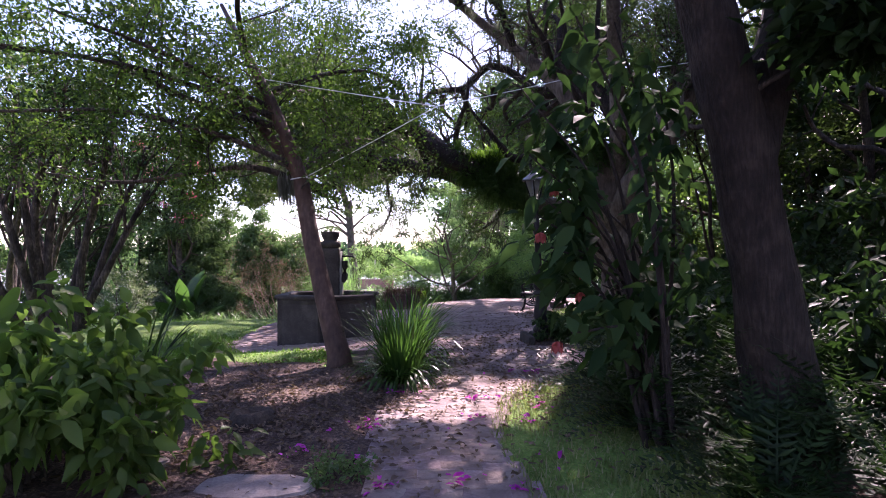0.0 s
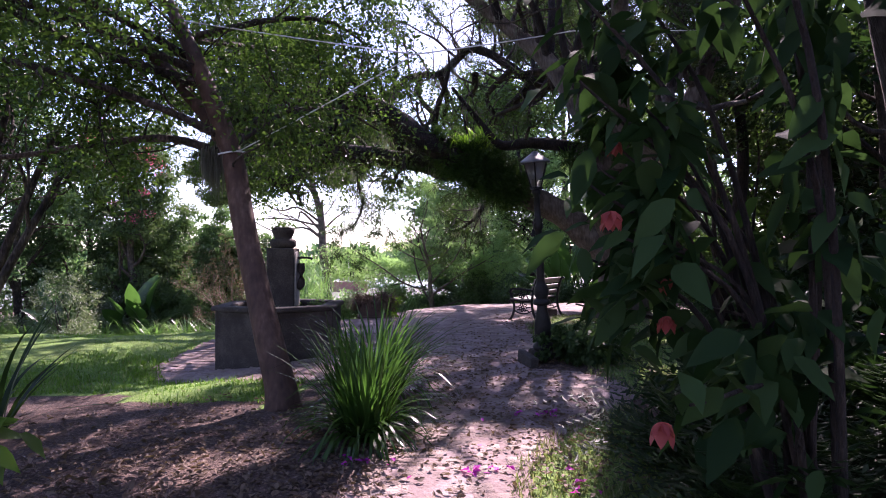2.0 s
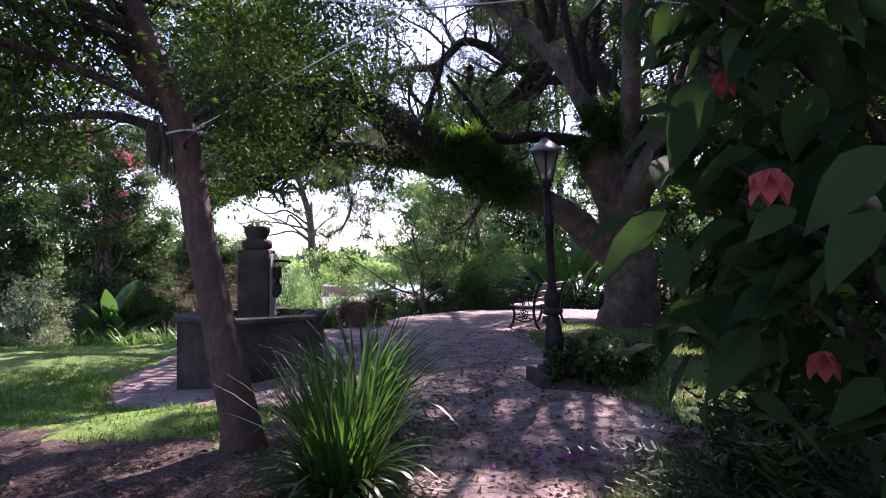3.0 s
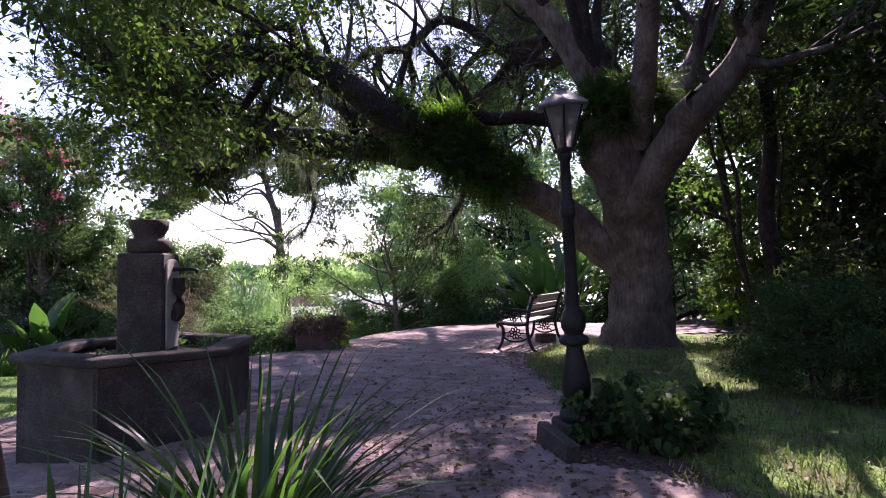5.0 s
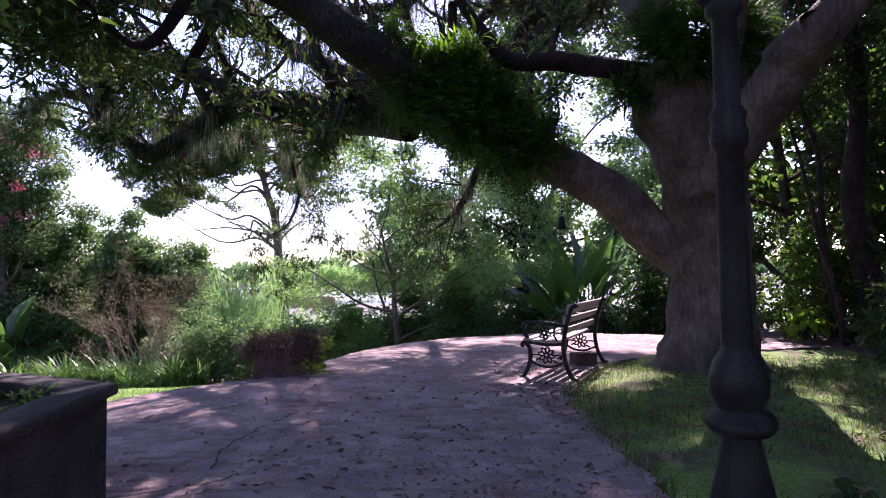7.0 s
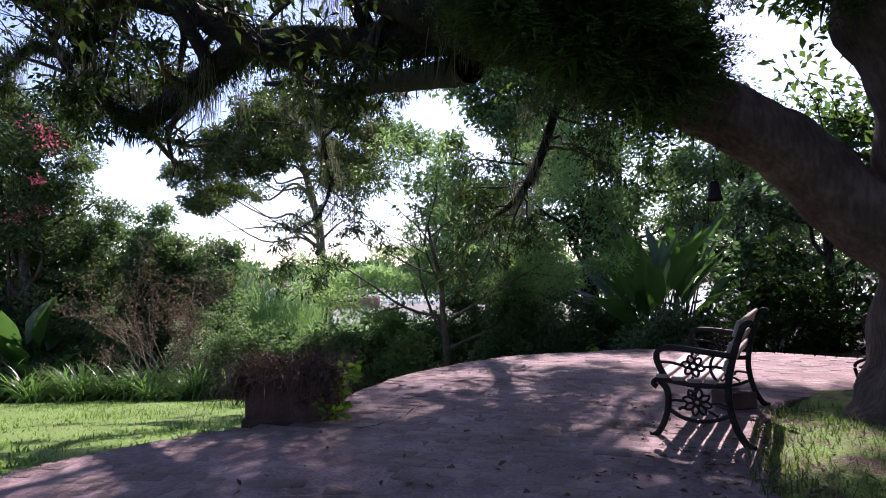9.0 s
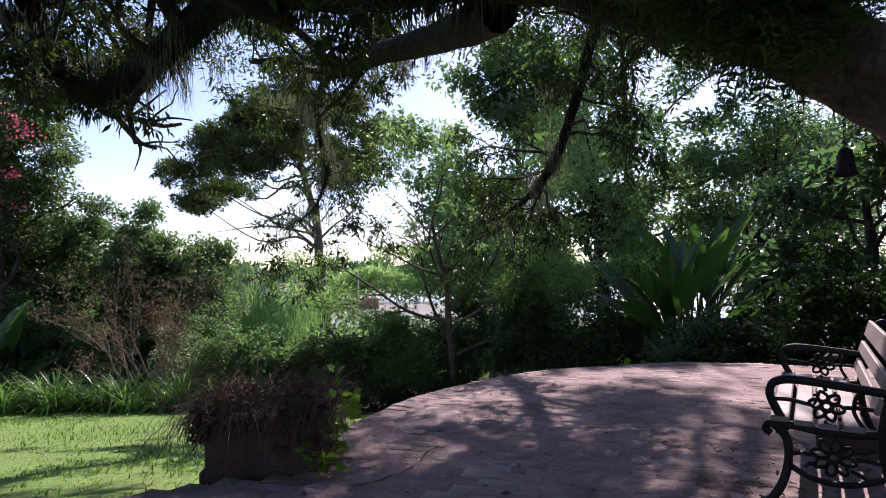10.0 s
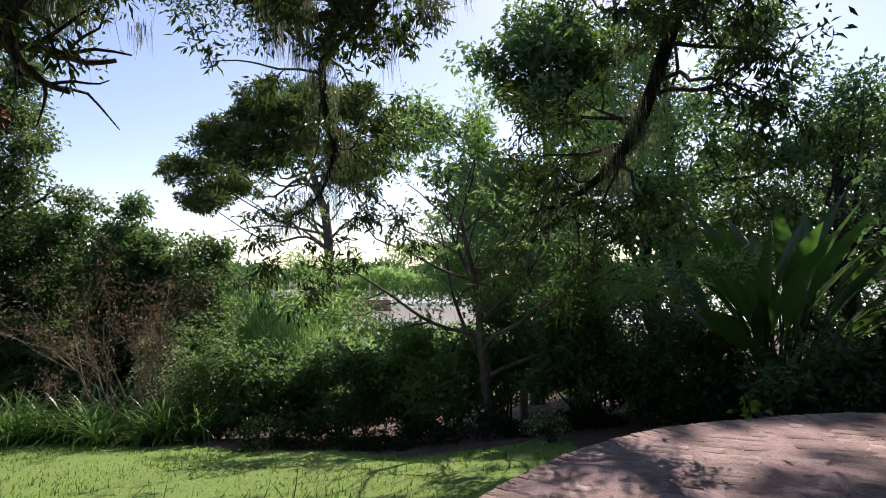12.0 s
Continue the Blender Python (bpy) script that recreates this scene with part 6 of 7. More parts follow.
    np_part("fern", straps(base, rng.uniform(0, 6.28, n), rng.uniform(0.6, 1.45, n), rng.uniform(0.13, 0.3, n), rng.uniform(0.02, 0.045, n), rng.uniform(0.3, 1.6, n), 4), LEAF_LIME, e, "fern tuft on the limb, sunlight put into its lime colour", kind="stuff")
    bq, br = smooth_line(*limbs["b"], 10)
    n = 3600
    k = rng.integers(8, len(bq), n)
    d = unit(rng.normal(size=(n, 3)) + np.array([0, 0, -0.5]))
    f3 = straps(bq[k] + d * br[k][:, None], np.arctan2(d[:, 1], d[:, 0]), np.arcsin(d[:, 2]) * 0.8 - 0.2, rng.uniform(0.05, 0.24, n), rng.uniform(0.008, 0.02, n), rng.uniform(0.3, 1.4, n), 2)
    f0 = join([f0, f3])
    np_part("limb_moss", f0, LEAF_DARK, e, "dark mossy fringe along the limbs", kind="stuff")


# ---------------------------------------------------------------- young tree beside the well
def young_tree():
    rng = np.random.default_rng(55)
    e = empty("young_garden_tree", 0, 0, 0, "slender leaning tree with smooth reddish trunk and airy leaves", "tree")
    limbs = [
        ([(-1.16, 6.38, -0.1), (-1.2, 6.41, 0.15), (-1.45, 6.6, 1.0), (-1.62, 6.75, 1.6), (-1.74, 6.85, 2.12), (-2.0, 6.75, 2.9), (-2.45, 7.1, 3.7), (-3.0, 7.6, 4.6)], [0.17, 0.13, 0.106, 0.1, 0.098, 0.072, 0.05, 0.025]),
        ([(-1.7, 6.84, 2.02), (-1.78, 6.86, 2.2), (-1.96, 6.9, 2.46), (-2.14, 6.95, 2.67), (-2.5, 7.0, 3.06), (-3.09, 7.05, 3.42), (-4.0, 7.1, 3.9)], [0.085, 0.08, 0.075, 0.065, 0.05, 0.035, 0.015]),
        ([(-1.72, 6.84, 2.1), (-2.3, 6.9, 2.28), (-3.0, 7.0, 2.25), (-3.9, 6.9, 2.1), (-4.8, 6.8, 2.2)], [0.045, 0.035, 0.03, 0.022, 0.012]),
        ([(-2.0, 6.76, 2.85), (-2.7, 6.5, 3.1), (-3.6, 6.3, 3.35), (-4.8, 6.1, 3.5)], [0.04, 0.033, 0.025, 0.012]),
        ([(-2.2, 6.9, 3.2), (-1.5, 7.4, 3.6), (-1.0, 7.8, 3.75), (-0.6, 8.1, 3.6)], [0.035, 0.028, 0.02, 0.01]),
        ([(-1.75, 6.85, 2.2), (-1.35, 7.5, 2.7), (-0.9, 8.1, 2.85), (-0.5, 8.4, 2.7)], [0.03, 0.024, 0.018, 0.01]),
        ([(-2.45, 7.1, 3.6), (-2.2, 6.0, 4.0), (-1.6, 5.3, 4.2), (-1.0, 4.9, 4.1)], [0.035, 0.028, 0.02, 0.01]),
        ([(-2.1, 6.8, 3.0), (-2.9, 5.8, 3.3), (-3.5, 5.0, 3.4)], [0.035, 0.025, 0.012]),
        ([(-1.98, 6.78, 2.75), (-2.9, 6.6, 3.0), (-3.9, 6.5, 3.45), (-5.2, 6.4, 3.6), (-6.4, 6.3, 3.8)], [0.045, 0.038, 0.03, 0.02, 0.01]),
        ([(-1.8, 6.8, 2.3), (-2.6, 6.5, 2.6), (-3.6, 6.2, 2.8), (-4.9, 6.0, 2.75), (-6.0, 5.8, 2.85)], [0.035, 0.03, 0.024, 0.016, 0.008]),
        ([(-1.74, 6.86, 2.2), (-1.65, 7.8, 2.8), (-1.6, 8.8, 3.05), (-1.5, 9.8, 2.95)], [0.03, 0.025, 0.018, 0.01]),
        ([(-2.2, 6.9, 3.2), (-1.9, 8.2, 3.6), (-1.5, 9.2, 3.8), (-1.1, 10.0, 3.6)], [0.035, 0.028, 0.02, 0.01]),
        ([(-2.0, 6.77, 2.85), (-2.6, 8.0, 3.3), (-2.9, 9.4, 3.5), (-3.2, 10.6, 3.3)], [0.035, 0.028, 0.02, 0.01]),
    ]
    wood, dark_wood, twigs, tips = [], [], [], []
    for i, (P, R) in enumerate(limbs):
        q, r = smooth_line(P, R, 5)
        (wood if i < 2 else dark_wood).append(tube(q, r, 12 if i == 0 else 8, 0.05, i))
        side_branches(rng, q, np.minimum(r, 0.03), 1.7, 1.0, twigs, tips, 0.03, 1, 0.5 if i < 2 else 0.2, 4)
    np_part("trunk", wood, BARK_YOUNG, e, "smooth reddish brown leaning trunk", smooth=True)
    np_part("limb", dark_wood, BARK_DARK, e, smooth=True)
    np_part("branch", twigs, BARK_DARK, e, smooth=True, kind="stuff")
    np_part("crown", leaf_cloud(rng, thin(rng, tips, 0.75), 46000, 0.24, 0.062, 0.03, at=(0, 0, 0)), LEAF_FEATHER, e, "airy small yellow-green leaves", kind="stuff")
    n = 260
    P = np.array([(-1.9, 6.85, 2.15)]) + rng.normal(0, 0.05, (n, 3))
    np_part("moss", straps(P, rng.uniform(0, 6.28, n), rng.uniform(-1.6, -1.4, n), rng.uniform(0.1, 0.4, n), 0.012, 0.0, 3), MOSS, e, "tuft of hanging grey moss")


def line_of_rope(pts, sagging=0.008):
    P = []
    for i in range(len(pts) - 1):
        a, b = np.array(pts[i], float), np.array(pts[i + 1], float)
        for t in np.linspace(0, 1, 8)[: (8 if i == len(pts) - 2 else 7)]:
            P.append(a + (b - a) * t - np.array([0, 0, sagging * 4 * t * (1 - t)]))
    return tube(np.array(P), np.full(len(P), 0.006), 5)


def ropes():
    knot = (-0.07, 6.39, 2.9)
    e = empty("tied_rope", *knot, "thin white rope tied between garden trees", "rope")
    off = np.array(knot)
    for pts in ([(-1.68, 6.8, 2.14), knot], [(-2.3, 6.95, 3.4), knot], [knot, (1.5, 7.2, 3.45), (5.0, 10.6, 4.9)]):
        V, F = line_of_rope(pts)
        np_part("strand", (V - off, F), ROPE, e)
    V, F = tube(*smooth_line([(-1.83, 6.77, 2.12), (-1.68, 6.74, 2.14), (-1.62, 6.86, 2.15), (-1.72, 6.97, 2.15), (-1.85, 6.9, 2.13), (-1.83, 6.77, 2.12)], [0.008] * 6, 4), 5)
    np_part("loop", (V - off, F), ROPE, e)


# ---------------------------------------------------------------- near planting
def strappy_clump(name, x, y, z, n, length, width, seed, mat, label, radius=0.16, category="plant", group="", low=0.7, bend=(0.6, 2.2), skirt=False):
    rng = np.random.default_rng(seed)
    a = rng.uniform(0, 6.28, n)
    r = radius * np.sqrt(rng.uniform(0, 1, n))
    P = np.stack([r * np.cos(a), r * np.sin(a), np.full(n, -0.02)], 1)
    e = empty(name, x, y, z, label, category, group)
    if skirt:
        m = int(n * 0.7)
        a2 = rng.uniform(0, 6.28, m)
        Q = np.stack([radius * 0.8 * np.cos(a2), radius * 0.8 * np.sin(a2), np.full(m, -0.02)], 1)
        np_part("drooping_leaf", straps(Q, a2 + rng.normal(0, 0.4, m), rng.uniform(0.6, 1.25, m), length * rng.uniform(0.45, 0.85, m), width * rng.uniform(0.7, 1.2, m), rng.uniform(1.6, 2.9, m), 6), mat, e, kind="stuff")
    np_part("leaf", straps(P, a + rng.normal(0, 0.5, n), rng.uniform(low, 1.5, n), length * rng.uniform(0.55, 1.1, n), width * rng.uniform(0.6, 1.2, n), rng.uniform(*bend, n), 6), mat, e, kind="stuff")
    return e


def fern_clump(x, y, n, size, seed):
    """A shuttlecock of arching fronds."""
    rng = np.random.default_rng(seed)
    e = empty("fern_clump", x, y, float(ground_z(x, y)), "dark arching feathery fern in deep shade", "fern", "ferns under the dark tree")
    a = rng.uniform(0, 6.28, n)
    P = np.stack([0.07 * np.cos(a), 0.07 * np.sin(a), np.full(n, -0.02)], 1)
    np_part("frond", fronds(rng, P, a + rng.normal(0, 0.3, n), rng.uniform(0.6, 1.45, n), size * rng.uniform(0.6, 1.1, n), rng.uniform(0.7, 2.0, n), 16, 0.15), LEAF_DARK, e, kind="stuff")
    return e


def hibiscus():
    """Large shrub with drooping leaves and coral flowers over the path."""
    rng = np.random.default_rng(91)
    e = empty("flowering_hibiscus", 0, 0, 0, "tall dark leafy shrub with drooping leaves and coral flowers", "shrub")
    tubes, C = [], []
    ends = [(0.75, 3.3, 0.75), (0.62, 3.7, 1.3), (0.6, 3.9, 1.9), (0.8, 4.1, 1.7), (0.55, 4.0, 2.4), (0.9, 3.4, 2.2), (1.1, 3.9, 1.0), (0.85, 4.3, 2.1), (1.5, 4.0, 2.6), (1.1, 3.6, 2.7), (0.75, 4.5, 0.95), (0.7, 3.1, 2.6), (0.9, 4.6, 2.9), (0.66, 4.0, 1.5), (0.68, 4.2, 1.2), (0.76, 4.3, 1.65), (0.82, 3.9, 1.3), (0.95, 4.4, 1.4), (0.85, 4.5, 2.0), (1.15, 4.5, 1.7)]
    for i, c in enumerate(ends):
        c = np.array(c)
        s = np.array([1.45, 3.75, -0.05]) + rng.normal(0, 0.08, 3) * np.array([1, 1, 0])
        m = (s + c) / 2 + np.array([0.12, 0.0, 0.35])
        q, r = smooth_line([s, m, c], [0.018, 0.012, 0.005], 6)
        tubes.append(tube(q, r, 6))
        for t in np.linspace(0.35, 1.0, 9):
            C.append(q[int(t * (len(q) - 1))] + rng.normal(0, 0.06, 3))
    for VF in tubes:
        np_part("stem", VF, BARK_BLACK, e, smooth=True)
    C = np.array(C)
    n = 1150
    k = rng.integers(0, len(C), n)
    P = C[k] + rng.normal(0, 0.07, (n, 3))
    P[:, 0] = np.maximum(P[:, 0], 0.5)
    side = P[:, 0] / P[:, 1]
    thick = (np.abs(side - 0.305) > 0.045) | (P[:, 2] < 0.95) | (P[:, 2] > 2.0) | (rng.uniform(size=n) < 0.06)
    thick &= (np.abs(side - 0.165) > 0.022) | (P[:, 2] < 1.1) | (P[:, 2] > 1.9) | (rng.uniform(size=n) < 0.15)
    thick &= (P[:, 0] > 0.85) | (P[:, 2] < 0.6) | (P[:, 2] > 1.0) | (rng.uniform(size=n) < 0.3)
    P = P[thick]
    n = len(P)
    D = unit(rng.normal(size=(n, 3)) * np.array([1, 1, 0.5]) + np.array([-0.35, 0, -0.65]))
    s = rng.uniform(0.7, 1.25, n)
    V, F = big_leaves(P, D, unit(rng.normal(size=(n, 3)) * 0.5 + np.array([0, 0, 1.0])), 0.165 * s, 0.085 * s, 0.25, wave=0.15, rng=rng)
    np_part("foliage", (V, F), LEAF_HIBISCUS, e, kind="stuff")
    for x, y, z in ((0.67, 3.31, 0.7), (0.8, 4.07, 1.7), (0.62, 3.6, 1.35), (1.0, 4.0, 1.1), (0.95, 3.9, 0.95)):
        n = 6
        a = np.linspace(0, 6.28, n, endpoint=False)
        D = np.stack([np.cos(a) * 0.5, np.sin(a) * 0.5, np.full(n, -0.9)], 1)
        fl = np_part("flower", big_leaves(np.zeros((n, 3)), D, np.stack([np.cos(a), np.sin(a), np.zeros(n)], 1), 0.075, 0.05, 0.1, wave=0.2, rng=rng), FLOWER_RED, e, "coral red drooping flower")
        fl.location = (x, y, z)


def dark_tree():
    rng = np.random.default_rng(92)
    e = empty("leaning_dark_tree", 2.25, 3.8, 0, "thick dark leaning tree trunk with glossy crown over the path", "tree")
    off = np.array([2.25, 3.8, 0])
    wood, twigs, tips = [], [], []
    for P, R in (([(2.3, 3.85, -0.15), (2.28, 3.82, 0.3), (2.12, 3.78, 1.2), (1.9, 3.72, 2.2), (1.65, 3.65, 3.2), (1.5, 3.5, 4.6), (1.2, 3.4, 6.2)], [0.34, 0.24, 0.2, 0.19, 0.17, 0.13, 0.07]),
                 ([(2.0, 3.75, 1.7), (2.4, 4.0, 2.8), (2.9, 4.4, 4.2), (3.4, 5.0, 6.0)], [0.17, 0.15, 0.12, 0.06]),
                 ([(1.6, 3.6, 3.6), (1.1, 4.3, 4.6), (0.5, 5.2, 5.4), (-0.4, 6.0, 6.0)], [0.11, 0.09, 0.06, 0.03]),
                 ([(1.55, 3.5, 4.2), (0.6, 3.0, 5.2), (-0.6, 2.6, 6.0), (-1.8, 2.4, 6.5)], [0.1, 0.08, 0.06, 0.03])):
        q, r = smooth_line(P, R, 6)
        wood.append(tube(q - off, r, 14, 0.09, len(P)))
        side_branches(rng, q, np.minimum(r, 0.06), 2.6, 1.4, twigs, tips, 0.1, 1, 0.45, 4)
    # bark colour carries the deep shade on this trunk
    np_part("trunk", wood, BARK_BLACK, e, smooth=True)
    np_part("branch", [(V - off, F) for V, F in twigs], BARK_DARK, e, smooth=True, kind="stuff")
    # crown mostly out of view, added thick to shade path start and hibiscus
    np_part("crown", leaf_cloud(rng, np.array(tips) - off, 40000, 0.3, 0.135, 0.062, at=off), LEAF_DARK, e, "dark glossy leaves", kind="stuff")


def broad_leaf_plant(name, x, y, z, n, h, seed, label, lean=0.6, width=0.5, mat=None, group=""):
    """Banana or strelitzia: long stalks with great paddle leaves."""
    rng = np.random.default_rng(seed)
    e = empty(name, x, y, z, label, "plant", group)
    for i in range(n):
        az = rng.uniform(0, 6.28)
        tilt = rng.uniform(0.1, lean)
        hd = np.array([math.cos(az) * math.sin(tilt), math.sin(az) * math.sin(tilt), math.cos(tilt)])
        L = h * rng.uniform(0.6, 1.0)
        s = np.array([rng.normal(0, 0.15), rng.normal(0, 0.15), -0.1])
        p1 = s + hd * L * 0.5
        D = unit(hd + np.array([math.cos(az), math.sin(az), 0]) * 0.25)
        U = unit(np.array([-math.cos(az) * 0.6, -math.sin(az) * 0.6, 0.8]) + rng.normal(0, 0.5, 3))
        V, F = big_leaves(p1[None], D[None], U[None], L * 0.55, width * rng.uniform(0.7, 1.1), 0.22, 0.2, 0.05, rng)
        ob = np_part("leaf", (V, F), mat or LEAF_BANANA, e)
        q, r = smooth_line([s, (s + p1) / 2, p1], [0.035, 0.028, 0.02], 3)
        np_part("stalk", tube(q, r, 6), LEAF_BANANA, ob, smooth=True)
    return e


def lawn_blades(name, x0, x1, y0, y1, n, h, w, seed, label, mat=None):
    rng = np.random.default_rng(seed)
    X, Y = rng.uniform(x0, x1, n), rng.uniform(y0, y1, n)
    inner = paved(X - 0.09, Y) & paved(X + 0.09, Y) & paved(X, Y - 0.09) & paved(X, Y + 0.09)
    ok = (lawn_amount(X, Y) > 0.5) & ~inner & (np.hypot(X + 1.9, Y - 9.42) > 0.85) & (np.hypot(X - CX, Y - CY) > np.where(Y > 13.9, CR + 0.05, 0)) & ~((np.abs(X + 1.0) < 0.5) & (np.abs(Y - 13.98) < 0.42))
    X, Y = X[ok], Y[ok]
    n = len(X)
    P = np.stack([X, Y, ground_z(X, Y) - 0.02], 1)
    V, F = straps(P, rng.uniform(0, 6.28, n), rng.uniform(0.7, 1.5, n), h * rng.uniform(0.5, 1.2, n), w, rng.uniform(0.2, 1.4, n), 2)
    return tagged(np_part(name, (V, F), mat or BLADE), label, "grass", kind="stuff")


def litter(name, spots, n, size, seed, mat, label, category="leaves"):
    rng = np.random.default_rng(seed)
    X, Y = [], []
    for cx, cy, sx, sy, share in spots:
        k = int(n * share)
        X.append(rng.normal(cx, sx, k))
        Y.append(rng.normal(cy, sy, k))
    X, Y = np.concatenate(X), np.concatenate(Y)
    n = len(X)
    P = np.stack([X, Y, ground_z(X, Y) + np.where(paved(X, Y), 0.004, 0.015) + rng.uniform(0, 0.012, n)], 1)
    D = rand_dirs(rng, n, 0.0, 0.18)
    s = size * rng.uniform(0.55, 1.3, n)
    V, F = big_leaves(P, D, unit(rng.normal(size=(n, 3)) * 0.25 + np.array([0, 0, 1.0])), s, s * 0.45, -0.05, 0.35, 0.4, rng)
    return tagged(np_part(name, (V, F), mat), label, category, kind="stuff")


oak()
young_tree()
ropes()
hibiscus()
dark_tree()
strappy_clump("iris_clump", -0.42, 5.5, 0, 210, 0.84, 0.027, 1, LEAF_STRAP, "large clump of long green strap leaves beside the path", 0.13, low=1.15, bend=(0.1, 1.1), skirt=True)
strappy_clump("iris_clump", -0.38, 6.5, 0, 170, 1.1, 0.026, 12, LEAF_STRAP, "arching clump of long green strap leaves beside the path", 0.13, low=1.0, bend=(0.5, 1.9), skirt=True)
shrub("leafy_shrub", -2.05, 3.0, 0, 0.85, 0.8, 1.12, 2, LEAF_BROAD, 2300, 0.125, 0.062, "leafy green shrub in dappled shade", clumps=60, sigma=0.12, big=True, droop=0.5)
shrub("leafy_shrub", -3.4, 3.4, 0, 0.9, 0.8, 1.1, 3, LEAF_OAK, 1600, 0.12, 0.055, "leafy light green shrub in dappled shade", clumps=60, sigma=0.12, big=True, droop=0.5)
shrub("clipped_dome_shrub", 4.15, 9.5, 0, 0.95, 0.95, 1.3, 4, LEAF_IVY, 14000, 0.06, 0.024, "rounded dense dark green shrub on the lawn", clumps=160, sigma=0.12)
shrub("ivy_mound", 1.95, 8.3, 0, 0.6, 0.5, 0.42, 5, LEAF_IVY, 2800, 0.06, 0.05, "low mound of ivy at the lamp post's foot", clumps=60, sigma=0.07, big=True, droop=0.3)
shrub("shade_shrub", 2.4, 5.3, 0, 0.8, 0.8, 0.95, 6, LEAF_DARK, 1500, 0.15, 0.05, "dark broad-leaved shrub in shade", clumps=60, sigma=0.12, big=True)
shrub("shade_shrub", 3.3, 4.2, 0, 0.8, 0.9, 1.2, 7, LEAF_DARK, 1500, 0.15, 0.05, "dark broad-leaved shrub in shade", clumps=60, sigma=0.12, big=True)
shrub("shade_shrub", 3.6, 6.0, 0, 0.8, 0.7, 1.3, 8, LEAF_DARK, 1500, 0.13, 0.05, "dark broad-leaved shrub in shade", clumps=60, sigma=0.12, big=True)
for i, (x, y, n, size) in enumerate(((1.5, 4.6, 60, 0.95), (1.8, 5.2, 60, 1.0), (1.45, 3.95, 50, 0.8), (2.0, 4.5, 60, 1.1), (1.85, 3.3, 50, 0.85), (2.5, 3.1, 55, 0.9), (2.75, 3.7, 55, 1.1), (1.6, 2.75, 40, 0.7), (2.2, 2.6, 45, 0.8), (2.6, 4.9, 55, 1.15))):
    fern_clump(x, y, n, size, 200 + i)
shrub("lime_sapling", 2.88, 18.45, float(ground_z(2.88, 18.45)), 0.22, 0.22, 0.85, 9, LEAF_LIME, 80, 0.1, 0.065, "bright sunlit sapling behind the terrace", clumps=16, sigma=0.06, big=True, category="plant", stems=4)
for i in range(40):
    x, y = -5.4 - i * 0.3, 24.2 + 0.35 * math.sin(i * 1.9) + (0.5 if i % 2 else 0)
    strappy_clump("agapanthus_clump", x, y, float(ground_z(x, y)), 110, 1.55, 0.045, 300 + i, LEAF_AGA, "dense green agapanthus clump edging the lawn", 0.22, group="agapanthus along the lawn", low=0.7, bend=(0.8, 2.4))
shrub("white_flowered_shrub", 1.35, 21.6, float(ground_z(1.35, 21.6)), 0.5, 0.4, 0.75, 19, LEAF_PALE, 900, 0.06, 0.03, "small grey-green shrub with white flowers by the lawn", clumps=40, sigma=0.08)
broad_leaf_plant("giant_strelitzia", 5.5, 22.6, float(ground_z(5.5, 22.6)), 28, 4.2, 21, "giant strelitzia with tall paddle-shaped leaves", 0.75, 0.4)
broad_leaf_plant("giant_strelitzia", 6.9, 24.6, float(ground_z(6.9, 24.6)), 28, 5.4, 22, "giant strelitzia with tall paddle-shaped leaves", 0.55, 0.42)
broad_leaf_plant("banana_plant", -11.5, 25.5, float(ground_z(-11.5, 25.5)), 14, 3.8, 23, "banana plant with broad green leaves", 0.7, 0.6)
broad_leaf_plant("banana_plant", -14.2, 24.9, float(ground_z(-14.2, 24.9)), 12, 3.6, 24, "banana plant with broad green leaves", 0.7, 0.6)
lawn_blades("path_side_grass", 0.3, 1.8, 2.0, 6.4, 12000, 0.075, 0.006, 1, "short tufty grass beside the path", BLADE_DRY)
lawn_blades("oak_grass", 1.5, 6.6, 6.5, 14.9, 17000, 0.085, 0.008, 2, "short dull grass round the oak", BLADE_DRY)
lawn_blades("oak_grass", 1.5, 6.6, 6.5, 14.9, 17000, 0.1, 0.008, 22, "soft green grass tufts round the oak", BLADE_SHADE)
lawn_blades("lawn_grass", -7.0, -1.0, 6.8, 14.5, 16000, 0.065, 0.006, 3, "mown lawn grass")
lawn_blades("lawn_grass", -4.6, -1.0, 6.3, 9.6, 12000, 0.085, 0.01, 13, "coarse shaded lawn grass by the well")
lawn_blades("slope_grass", -10, 2.7, 13, 24.3, 16000, 0.09, 0.016, 4, "mown lawn grass on the slope")
litter("fallen_leaves", [(0.5, 7.4, 0.8, 1.3, 0.4), (-1.4, 4.6, 0.8, 0.9, 0.52), (0.6, 9.6, 1.0, 1.8, 0.2), (0.9, 5.6, 0.4, 0.5, 0.08), (-0.6, 5.0, 0.25, 0.5, 0.1), (1.9, 12.2, 0.2, 0.9, 0.05), (3.8, 11.6, 0.8, 1.0, 0.16), (0.95, 4.6, 0.3, 0.8, 0.06), (-1.5, 4.2, 1.0, 1.1, 0.6)], 3400, 0.05, 5, LEAF_BROWN, "dry brown fallen leaves")
PETAL_HEAPS = [(-0.58, 4.15), (-0.5, 4.0), (-0.33, 2.95), (0.08, 3.05), (0.42, 2.97), (-0.9, 3.5), (-1.9, 3.9), (0.95, 6.0), (0.75, 6.05), (0.25, 4.85), (0.2, 4.3), (-0.4, 5.0), (0.62, 4.2), (0.8, 4.6), (-0.5, 3.3)]
